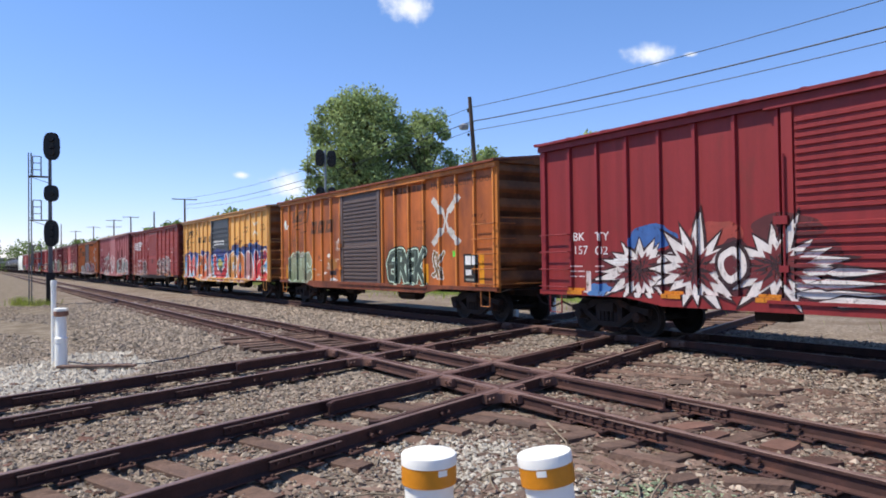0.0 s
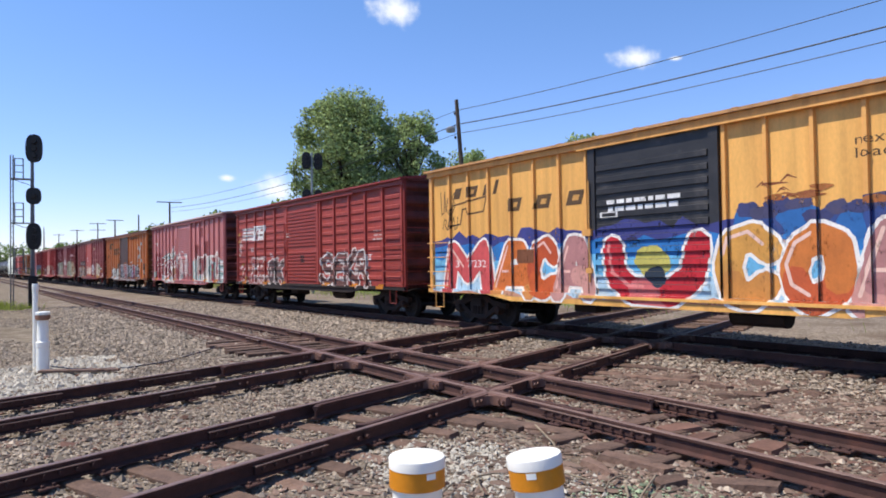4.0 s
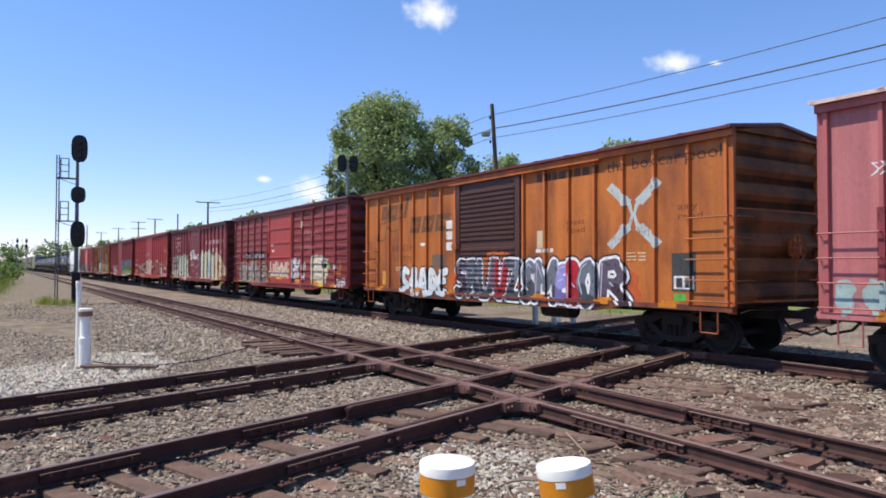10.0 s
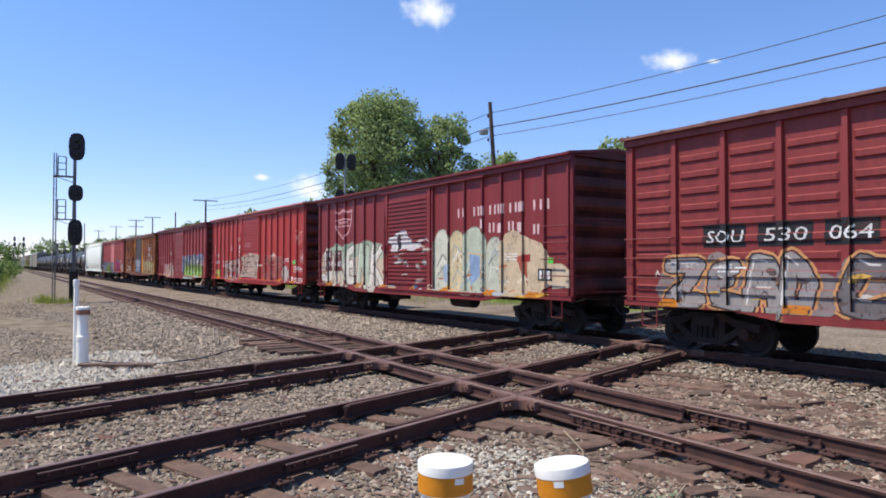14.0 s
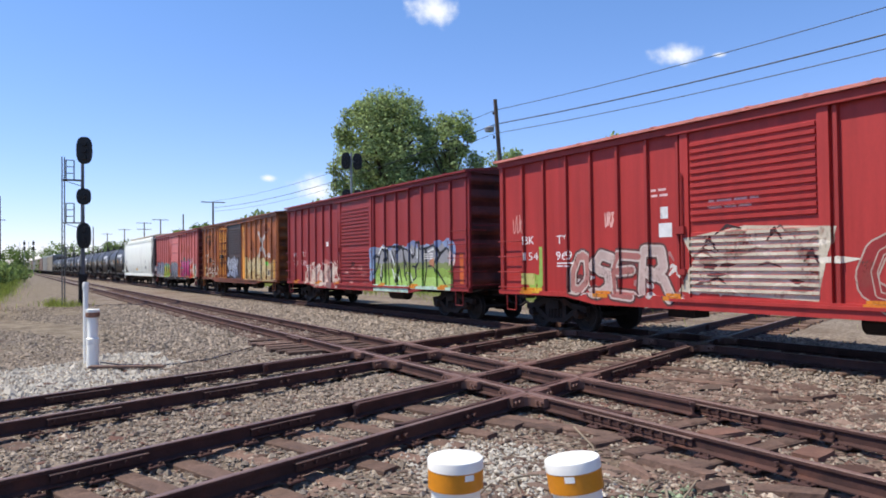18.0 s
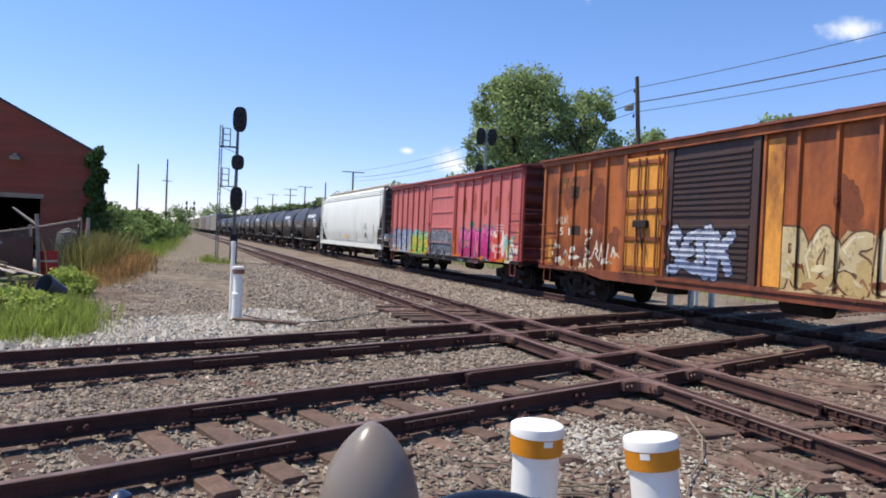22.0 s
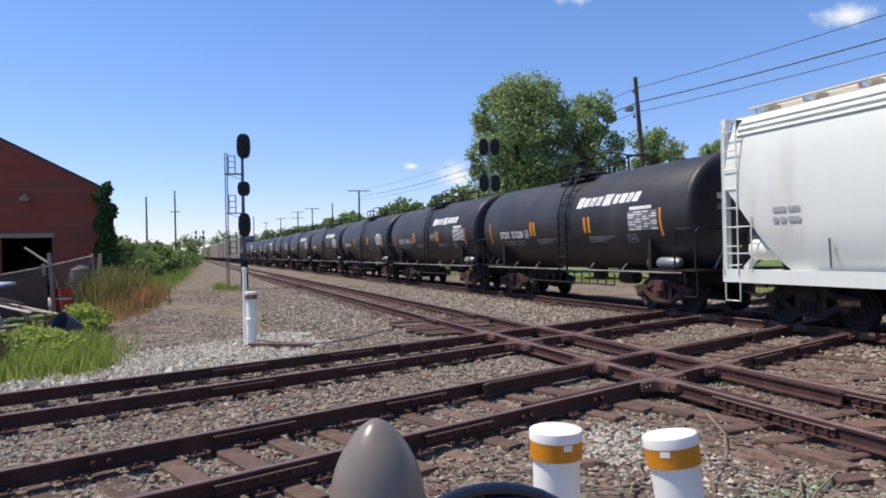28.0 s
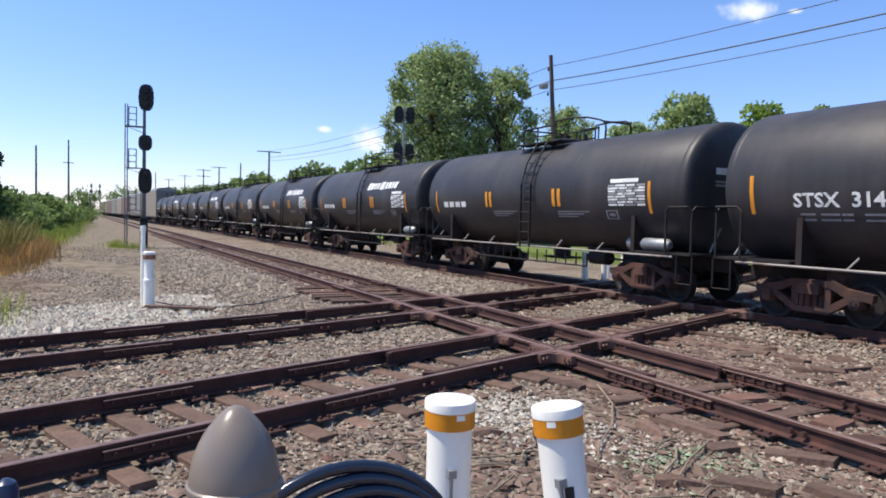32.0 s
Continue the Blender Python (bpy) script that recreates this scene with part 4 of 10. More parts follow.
def scrawl(mk, x0, x1, z, h, rgb, seed, w=0.03, loops=None):
    """Handwriting-like looped line."""
    mk.begin("scribble")
    rnd = random.Random(seed)
    n = loops or max(3, int((x1 - x0) / (0.55 * h)))
    pts = []
    for k in range(n):
        c, up = x0 + (x1 - x0) * (k + 0.5) / n, rnd.uniform(0.55, 1.0)
        d = (x1 - x0) / n
        kind = rnd.randrange(3)
        if kind == 0:
            pts += [(c - 0.45 * d, z + 0.1 * h), (c - 0.1 * d, z + up * h), (c + 0.25 * d, z + up * h * 0.8), (c, z + 0.3 * h), (c + 0.4 * d, z)]
        elif kind == 1:
            pts += [(c - 0.4 * d, z + up * h), (c - 0.25 * d, z), (c + 0.2 * d, z + 0.12 * h), (c + 0.35 * d, z + up * h)]
        else:
            pts += [(c + 0.3 * d, z + up * h), (c - 0.3 * d, z + 0.7 * h), (c + 0.3 * d, z + 0.35 * h), (c - 0.35 * d, z)]
    mk.stroke(pts, w, rgb)
    mk.begin("painted_patch")


def leaf_blade(mk, x, z, ang, ln, wd, rgb):
    c, s = math.cos(ang), math.sin(ang)
    pts = [(0, 0), (0.25 * ln, wd), (0.55 * ln, wd * 0.7), (ln, 0), (0.55 * ln, -wd * 0.7), (0.25 * ln, -wd)]
    mk.poly([(x + a * c - b * s, z + a * s + b * c) for a, b in pts], rgb)


def burst(mk, cx, cz, rx, rz, n, seed, lift=0.0):
    """Pointed leaves thrown out from a centre, white with dark seams."""
    mk.begin("graffiti")
    rnd = random.Random(seed)
    rows = []
    for i in range(n):
        a = 2 * math.pi * (i + rnd.uniform(-0.25, 0.25)) / n + 0.2
        r = rnd.uniform(0.7, 1.12)
        tip = (rx * r * math.cos(a), rz * r * math.sin(a) + (lift if abs(math.cos(a)) < 0.25 and math.sin(a) > 0 else 0))
        rows.append((math.atan2(tip[1], tip[0]), math.hypot(*tip), rnd.uniform(0.1, 0.16)))
    for a, ln, wd in rows:
        leaf_blade(mk, cx, cz, a, ln * 1.08, wd * 1.55, (58, 34, 36))
    for a, ln, wd in rows:
        leaf_blade(mk, cx + 0.12 * math.cos(a), cz + 0.1 * math.sin(a), a, ln * 0.86, wd, (222, 214, 208))
    for a, ln, wd in rows:
        leaf_blade(mk, cx, cz, a + 0.1, ln * 0.55, wd * 0.75, (112, 44, 46))
        leaf_blade(mk, cx, cz, a - 0.05, ln * 0.4, wd * 0.35, (52, 36, 38))
    mk.begin("painted_patch")


def word_blocks(mk, x, z, sizes, rgb, hole, h, slant, gap=0.14):
    """Worn slanted blocks in place of a faded road name: rows of width and height share."""
    for w, k in sizes:
        mk.begin("letter_shape")
        hh = h * k
        mk.poly([(x, z), (x + w, z), (x + w + slant * k, z + hh), (x + slant * k, z + hh)], rgb)
        if w > 0.35:
            mk.poly([(x + 0.17 + slant * k * 0.3, z + hh * 0.3), (x + w - 0.13 + slant * k * 0.3, z + hh * 0.3), (x + w - 0.13 + slant * k * 0.68, z + hh * 0.68), (x + 0.17 + slant * k * 0.68, z + hh * 0.68)], hole)
        x += w + gap
    mk.begin("painted_patch")


def track_outline(mk, x, z, rgb, k=1.0):
    """The thin bent outline below the faded road name."""
    mk.begin("letter_shape")
    q = [(0.0, 0.0), (0.12, 0.62), (1.75, 0.78), (1.62, 0.36), (0.95, 0.32), (0.85, 0.5), (0.62, 0.48), (0.5, 0.04), (0.0, 0.0)]
    mk.stroke([(x + a * k, z + b * k) for a, b in q], 0.05, rgb)
    mk.begin("painted_patch")


def pool_words(mk, rgb, x=2.0):
    mk.text("boxcar pool", x + 3.35, 4.0, 0.26, rgb, 2.3)
    mk.text("the", x + 2.6, 4.0, 0.26, rgb, 0.6)
    bars(mk, x + 0.1, 4.03, 1, 2.3, 0.2, 0.1, tuple(int(v * 1.12) for v in rgb), 77)


# 0 dark red car with a black and white starburst
M0 = car_paint("oxide_red_paint", (122, 38, 40)), car_paint("oxide_red_trim", (118, 34, 40))
car, sd = boxcar("dark red boxcar with a white and black spiky graffiti piece", M0, door_mat=M0[0], eave=4.66, door_c=-0.05)
mk = Marks(sd)
mk.blob(-4.55, 2.2, 0.62, 0.3, (62, 100, 160), random.Random(2), 24, 0.2), mk.blob(-6.0, 1.05, 0.4, 0.17, (80, 124, 176), random.Random(5), 24, 0.3)
mk.blob(-3.0, 2.25, 0.6, 0.25, (158, 70, 60), random.Random(3), 24, 0.2), mk.blob(-1.6, 2.3, 0.75, 0.25, (92, 44, 44), random.Random(4), 24, 0.2)
glow(mk, -5.9, -0.6, 1.55, 0.5, [(104, 42, 46), (84, 38, 42)], 41, 9)
burst(mk, -4.85, 1.55, 1.4, 0.85, 17, 42)
burst(mk, -1.75, 1.6, 1.5, 0.9, 17, 44)
burst(mk, -3.45, 1.55, 1.2, 0.95, 15, 43, 0.4)
mk.begin("graffiti")
for r, c in ((0.36, (56, 36, 38)), (0.29, (222, 214, 208)), (0.17, (96, 40, 44))):
    mk.blob(-2.65, 1.62, r, r * 1.2, c, random.Random(5), 20, 0.12)
mk.begin("graffiti")
for x, z, ln in ((-1.5, 1.12, 1.7), (-1.2, 1.3, 1.3), (-1.0, 1.0, 1.5), (-0.9, 1.5, 1.0)):
    mk.begin("graffiti")
    leaf_blade(mk, x, z, 0.02, ln * 1.05, 0.13, (52, 36, 38)), leaf_blade(mk, x, z, 0.02, ln, 0.085, (222, 214, 208))
mk.begin("painted_patch")
mk.text("BK", -6.87, 2.22, 0.2, WHITE, 0.36), mk.text("TY", -6.1, 2.2, 0.2, WHITE, 0.36)
mk.text("157", -6.87, 1.9, 0.2, WHITE, 0.42), mk.text("02", -6.1, 1.88, 0.2, WHITE, 0.32)
bars(mk, -6.9, 1.6, 3, 0.4, 0.03, 0.12, (214, 190, 188), 15), bars(mk, -6.1, 1.6, 2, 0.35, 0.03, 0.12, (214, 190, 188), 16)
mk.rect(-6.45, -6.3, 1.0, 1.5, (206, 190, 186))
data_marks(mk)
mk.finish(car, label="white and black spiky sprayed graffiti")
add(car, 17.48)

# 1 orange car
M1 = car_paint("faded_orange_paint", (164, 91, 44), 0.44, 0.24, rust_rgb=(116, 64, 42)), car_paint("orange_trim", (186, 116, 54), 0.5)
M_brown_sill = car_paint("brown_grimy_sill", (112, 62, 42), 0.48, 0.25, rust_rgb=(74, 44, 40), scale=1.4)
car, sd = boxcar("faded orange boxcar with a grey louvred door and a pale cross", M1, end_mat=M_rust_end, door_mat=car_paint("grey_brown_door", (88, 76, 74), 0.6), roof_mat=car_paint("brown_roof_trim", (120, 66, 44)), sill_mat=M_brown_sill, door_c=-0.1)
mk = Marks(sd)
x_mark(mk, 5.4, 3.0, 0.72, (206, 204, 198))
pool_words(mk, (104, 62, 36))
mk.text("any", 6.75, 3.02, 0.15, (116, 70, 40), 0.5), mk.text("road", 6.75, 2.82, 0.15, (116, 70, 40), 0.6), mk.text("next", 3.75, 2.98, 0.15, (122, 74, 42), 0.55), mk.text("load", 3.75, 2.78, 0.15, (122, 74, 42), 0.55)
mk.rect(5.75, 5.98, 1.9, 2.08, (96, 206, 70))
word_blocks(mk, -6.65, 3.55, [(0.42, 0.8), (0.55, 0.8), (0.16, 0.8), (0.2, 1.1)], (104, 70, 48), (164, 90, 42), 0.6, 0.16)
word_blocks(mk, -4.65, 2.98, [(0.55, 0.85), (0.62, 0.85), (0.68, 0.85)], (104, 70, 48), (164, 90, 42), 0.6, 0.16)
track_outline(mk, -6.7, 2.75, (112, 72, 46))
scrawl(mk, -2.25, -1.85, 2.25, 0.5, (226, 220, 210), 14, 0.025), tag(mk, -7.55, -6.9, 3.3, 0.3, (226, 232, 226), 15, 0.05), mk.blob(-7.45, 3.5, 0.12, 0.22, (214, 226, 220), random.Random(15))
mk.text("RB  OX", -6.9, 2.5, 0.2, (118, 70, 40), 1.35)
glow(mk, -7.05, -4.65, 1.5, 0.62, [(136, 142, 112), (146, 152, 120)], 311, 5, 0.15)
throw(mk, [(-7.1, -5.9, "S", [((126, 136, 104), 1.3), ((146, 152, 124), 9.0)]), (-6.2, -5.2, "U", (142, 150, 120)), (-5.6, -4.5, "C", [((130, 128, 104), 1.4), ((150, 156, 128), 9.0)])], 0.92, 2.2, (204, 224, 200), 0.42, 0.05, None, None, 0, 31)
mk.rect(-6.55, -5.95, 2.0, 2.2, (104, 104, 88)), mk.rect(-5.85, -5.2, 2.0, 2.2, (104, 104, 88))
mk.text("38", -6.5, 2.03, 0.16, (230, 230, 222), 0.36), mk.text("032", -5.8, 2.03, 0.16, (230, 230, 222), 0.5)
mk.rect(-3.0, -2.15, 1.5, 1.92, (160, 108, 56)), mk.rect(-2.7, -2.2, 1.28, 1.46, (52, 46, 52))
speckle(mk, -4.4, -2.1, 0.95, 2.0, 16, [(222, 214, 206), (188, 160, 140), (120, 70, 50), (226, 222, 216)], 312, 0.34, 0.13)
throw(mk, [(1.75, 2.6, "E", (62, 74, 66)), (2.4, 3.15, "R", (72, 84, 74)), (3.0, 3.7, "E", (56, 66, 60)), (3.45, 4.35, "K", (66, 78, 70))], 1.05, 2.2, (206, 228, 206), 0.24, 0.045, (132, 148, 136), (60, 62, 50), 0.08, 151)
throw(mk, [(4.6, 4.95, "S", (128, 98, 60)), (4.85, 5.3, "K", (128, 98, 60))], 1.25, 2.05, (222, 228, 220), 0.09, 0.035, None, None, 0.05, 152)
mk.rect(4.25, 4.42, 1.1, 1.7, (222, 150, 34))
mk.rect(6.3, 7.0, 1.15, 1.98, (40, 40, 40))
mk.rect(6.38, 6.66, 1.66, 1.92, WHITE), mk.rect(6.7, 6.96, 1.66, 1.92, WHITE), mk.rect(6.4, 6.68, 1.36, 1.52, WHITE), mk.rect(6.4, 6.9, 1.2, 1.26, (150, 150, 140))
mk.rect(7.06, 7.28, 1.12, 1.98, (222, 150, 34))
for x in (-7.4, -4.5):
    mk.rect(x, x + 0.2, 1.1, 1.7, (222, 150, 34))
mk.finish(car, label="pale cross, stencils and small graffiti pieces")
add(car, 17.48)

# 2 yellow car
M2 = car_paint("yellow_paint", (208, 158, 88), 0.6, 0.16, rust_rgb=(160, 106, 62)), car_paint("yellow_trim", (200, 148, 84), 0.6, rust_rgb=(150, 92, 50))
car, sd = boxcar("yellow boxcar with a black door and a huge colourful graffiti piece", M2, end_mat=M_rust_end, door_kind="broad", door_mat=surface("scuffed_black_door", srgb(50, 49, 51), 0.45, 0, 0.3, 2, 0.08, stain=srgb(86, 82, 80), stain_at=(0.55, 0.72), stain_scale=1.5), roof_mat=car_paint("dull_yellow_roof", (172, 130, 88)), door_c=0.2, door_w=3.3)
mk = Marks(sd)
bands(mk, -7.7, 7.7, 0.9, 2.55, [((206, 150, 120), 0.05), ((176, 206, 224), 0.3), ((110, 182, 222), 0.25), ((44, 120, 190), 0.22), ((62, 66, 130), 0.18)], 61, 0.15)
glow(mk, 2.2, 7.6, 2.4, 0.32, [(44, 104, 170), (50, 74, 134)], 611, 12, 0.35)
glow(mk, 2.2, 7.4, 2.6, 0.13, [(62, 66, 110), (74, 72, 104)], 612, 16, 0.3)
speckle(mk, 2.2, 3.5, 2.75, 3.15, 12, [(156, 94, 52), (140, 80, 46)], 613, 0.4, 0.07)
pink, org, mau, red = [((214, 96, 88), 1.4), ((208, 84, 84), 9.0)], [((222, 146, 78), 1.3), ((208, 112, 52), 9.0)], [((206, 150, 140), 1.4), ((180, 126, 124), 9.0)], [((206, 66, 66), 1.3), ((196, 44, 54), 9.0)]
throw(mk, [(-7.25, -4.9, "M", [((214, 120, 84), 1.1), ((206, 84, 84), 9.0)]), (-5.0, -3.2, "A", org), (-3.7, -2.35, "C", [((206, 96, 48), 1.3), ((190, 82, 44), 9.0)]), (-2.7, -1.2, "A", mau)], 0.82, 2.38, (244, 238, 232), 0.5, 0.07, (238, 190, 176), None, 0.05, 62)
throw(mk, [(-1.2, 1.75, "U", [((214, 110, 110), 1.15), ((196, 40, 52), 9.0)])], 0.8, 2.35, (244, 238, 232), 0.6, 0.07, (232, 140, 136), None, 0, 63)
mk.begin("graffiti")
mk.blob(0.3, 1.75, 0.42, 0.3, (196, 186, 96), random.Random(631)), mk.blob(0.35, 1.45, 0.25, 0.22, (44, 56, 70), random.Random(632))
throw(mk, [(1.65, 3.1, "C", [((206, 140, 70), 1.3), ((214, 156, 76), 9.0)]), (2.95, 4.3, "O", [((196, 92, 52), 1.4), ((206, 120, 56), 9.0)]), (4.15, 5.8, "A", mau), (5.65, 7.7, "K", red)], 0.8, 2.4, (244, 238, 232), 0.52, 0.07, (238, 200, 184), None, 0.03, 64)
rnd = random.Random(640)
mk.begin("graffiti")
for k in range(7):
    x = 6.1 + 0.24 * k
    mk.begin("graffiti")
    mk.poly([(x, 1.95), (x + 0.16, 1.95), (x + 0.13, 2.25 + rnd.uniform(0, 0.2)), (x + 0.08, 2.4 + rnd.uniform(0, 0.2)), (x + 0.03, 2.25)], (46, 60, 104))
mk.rect(-4.0, -3.3, 1.75, 2.1, (120, 74, 48))
mk.text("3", -6.7, 1.66, 0.2, (238, 230, 224), 0.18), mk.text("7232", -6.05, 1.66, 0.2, (238, 230, 224), 0.75)
word_blocks(mk, -6.75, 3.62, [(0.3, 1.0), (0.45, 1.0), (0.14, 1.0), (0.14, 1.25)], (92, 70, 46), (206, 154, 84), 0.3, 0.12, 0.3)
word_blocks(mk, -4.35, 3.1, [(0.45, 1.0), (0.5, 1.0), (0.5, 1.0)], (92, 70, 46), (206, 154, 84), 0.34, 0.12, 0.58)
track_outline(mk, -6.9, 2.85, (104, 78, 48), 0.95)
scrawl(mk, -7.4, -6.6, 3.2, 0.7, (96, 74, 50), 661, 0.03), scrawl(mk, -7.3, -6.5, 2.75, 0.4, (96, 74, 50), 662, 0.03)
for i in range(5):
    mk.blob(2.9 + i * 0.85, 2.85 + 0.16 * math.sin(i * 2.3), 0.18, 0.06, (170, 104, 54), random.Random(700 + i), 14, 0.5)
mk.text("next", 4.25, 3.6, 0.17, (84, 62, 40), 0.55), mk.text("load", 4.25, 3.38, 0.17, (84, 62, 40), 0.55)
mk.text("any", 6.75, 3.6, 0.17, (84, 62, 40), 0.5), mk.text("road", 6.75, 3.38, 0.17, (84, 62, 40), 0.6)
x_mark(mk, 5.95, 3.55, 0.34, (238, 226, 200))
bars(mk, -0.9, 3.02, 2, 1.9, 0.1, 0.16, WHITE, 9), mk.rect(-1.1, -0.6, 2.72, 2.86, WHITE), mk.rect(-1.05, -0.65, 2.75, 2.83, (40, 40, 42))
mk.rect(6.7, 7.3, 1.3, 1.65, (50, 50, 50)), mk.rect(6.78, 6.98, 1.35, 1.6, WHITE), mk.rect(7.05, 7.25, 1.35, 1.6, WHITE), mk.rect(6.7, 6.95, 1.75, 1.87, (96, 206, 80))
mk.finish(car, label="blue clouded graffiti with red and orange rounded shapes")
add(car, 17.48)

# 3 dark red ribbed car
M3 = car_paint("brown_red_paint", (136, 54, 48), 0.6), car_paint("brown_red_trim", (126, 48, 44))
car, sd = boxcar("brown-red boxcar with ribbed side panels and faded white marks", M3, style="panel", half_posts=5, door_w=3.3, sill_mat=M_under)
mk = Marks(sd)
for k in range(4):
    z = 3.05 + k * 0.16
    mk.begin("logo_shape")
    mk.poly([(-7.15 + 0.02 * k, z), (-5.5 + 0.06 * k, z - 0.02), (-5.46 + 0.06 * k, z + 0.09), (-7.12 + 0.02 * k, z + 0.1)], (226, 226, 224))
mk.begin("logo_shape")
mk.poly([(-5.75, 3.0), (-4.25, 3.0), (-3.98, 3.66), (-5.5, 3.68)], (226, 226, 224))
mk.poly([(-5.3, 3.02), (-5.1, 3.02), (-4.98, 3.5), (-5.15, 3.5)], (128, 50, 46)), mk.poly([(-4.85, 3.2), (-4.4, 3.2), (-4.38, 3.28), (-4.82, 3.28)], (128, 50, 46)), mk.poly([(-4.75, 3.42), (-4.25, 3.42), (-4.23, 3.5), (-4.72, 3.5)], (128, 50, 46))
mk.begin("painted_patch")
mk.text("NS", -6.0, 2.45, 0.22, (222, 216, 214), 0.45), mk.text("411", -5.95, 2.05, 0.2, (206, 196, 194), 0.7), mk.text("084", -4.85, 2.05, 0.2, (206, 196, 194), 0.8)
scrawl(mk, -7.6, -7.2, 2.3, 0.9, (206, 196, 190), 192, 0.03), bars(mk, -3.5, 2.3, 2, 0.3, 0.04, 0.1, (206, 196, 194), 193)
speckle(mk, -7.5, -5.9, 0.95, 1.9, 20, [(206, 196, 190), (170, 120, 112), (222, 214, 208), (176, 140, 60)], 191, 0.34, 0.12)
throw(mk, [(-6.0, -5.0, "Z", (146, 66, 60)), (-5.1, -4.1, "R", (150, 72, 64)), (-3.9, -2.8, "G", (96, 78, 76)), (-3.0, -1.8, "K", (102, 82, 78))], 0.98, 2.15, (206, 196, 190), 0.26, 0.07, None, None, 0.1, 19, 0.1)
mk.rect(-3.4, -2.75, 1.55, 2.0, (72, 56, 56))
throw(mk, [(-5.6, -5.05, "O", (140, 60, 54)), (-4.9, -4.4, "U", (140, 60, 54)), (-4.3, -3.8, "4", (140, 60, 54))], 0.9, 1.35, (214, 206, 200), 0.07, 0.05, None, None, 0, 29, 0.1)
mk.rect(-0.1, 0.3, 1.9, 2.2, (48, 40, 40)), bars(mk, -1.5, 3.1, 2, 0.35, 0.06, 0.12, (214, 206, 200), 30)
throw(mk, [(1.75, 3.0, "S", (92, 60, 56)), (2.7, 3.9, "E", (104, 66, 60)), (3.6, 4.8, "K", (92, 60, 56)), (4.5, 5.6, "R", (110, 70, 62))], 0.98, 2.3, (216, 208, 202), 0.24, 0.075, None, None, 0.1, 28, 0.1)
speckle(mk, 2.0, 6.4, 1.0, 2.0, 18, [(206, 196, 190), (170, 110, 100), (60, 44, 44)], 194, 0.3, 0.1)
bars(mk, 5.9, 2.9, 3, 0.7, 0.05, 0.14, (206, 180, 176), 31)
for z in (2.95, 3.3):
    mk.rect(-7.72, -7.42, z, z + 0.14, (176, 130, 60))
data_marks(mk)
mk.finish(car, label="white stencils and pale graffiti")
add(car, 17.48)

# 4 pink car
M4 = car_paint("faded_pink_red_paint", (166, 102, 105), 0.6, 0.2, rust_rgb=(138, 74, 74)), car_paint("faded_pink_trim", (150, 84, 86), 0.7)
# roof paint is paled to hold the bright highlight along its edge
car, sd = boxcar("faded pinkish red boxcar with white and teal graffiti", M4, door_kind="louvre", eave=4.66, roof_mat=car_paint("pale_worn_roof", (196, 172, 168), 0.6), door_c=0.08)
mk = Marks(sd)
for x0, x1 in ((-7.0, -6.35), (-6.2, -5.55)):
    mk.rect(x0, x1, 1.1, 2.78, (140, 60, 64))
for x0, x1, z0, z1 in ((2.6, 2.95, 1.9, 3.1), (3.0, 3.25, 1.9, 3.05), (3.55, 3.75, 1.3, 2.5), (4.35, 4.95, 1.75, 3.25), (3.5, 3.95, 3.5, 4.05)):
    mk.rect(x0, x1, z0, z1, (132, 58, 58))
bands(mk, 1.9, 7.75, 0.92, 2.15, [((176, 198, 194), 0.2), ((150, 182, 178), 0.5), ((138, 170, 168), 0.3)], 401, 0.12)
glow(mk, -4.9, -1.6, 2.45, 0.22, [(128, 158, 152), (150, 120, 118), (104, 138, 134)], 442, 8, 0.45)
glow(mk, -5.2, -1.7, 1.0, 0.16, [(150, 168, 164), (196, 192, 188)], 443, 7, 0.5)
W4 = (232, 228, 222)
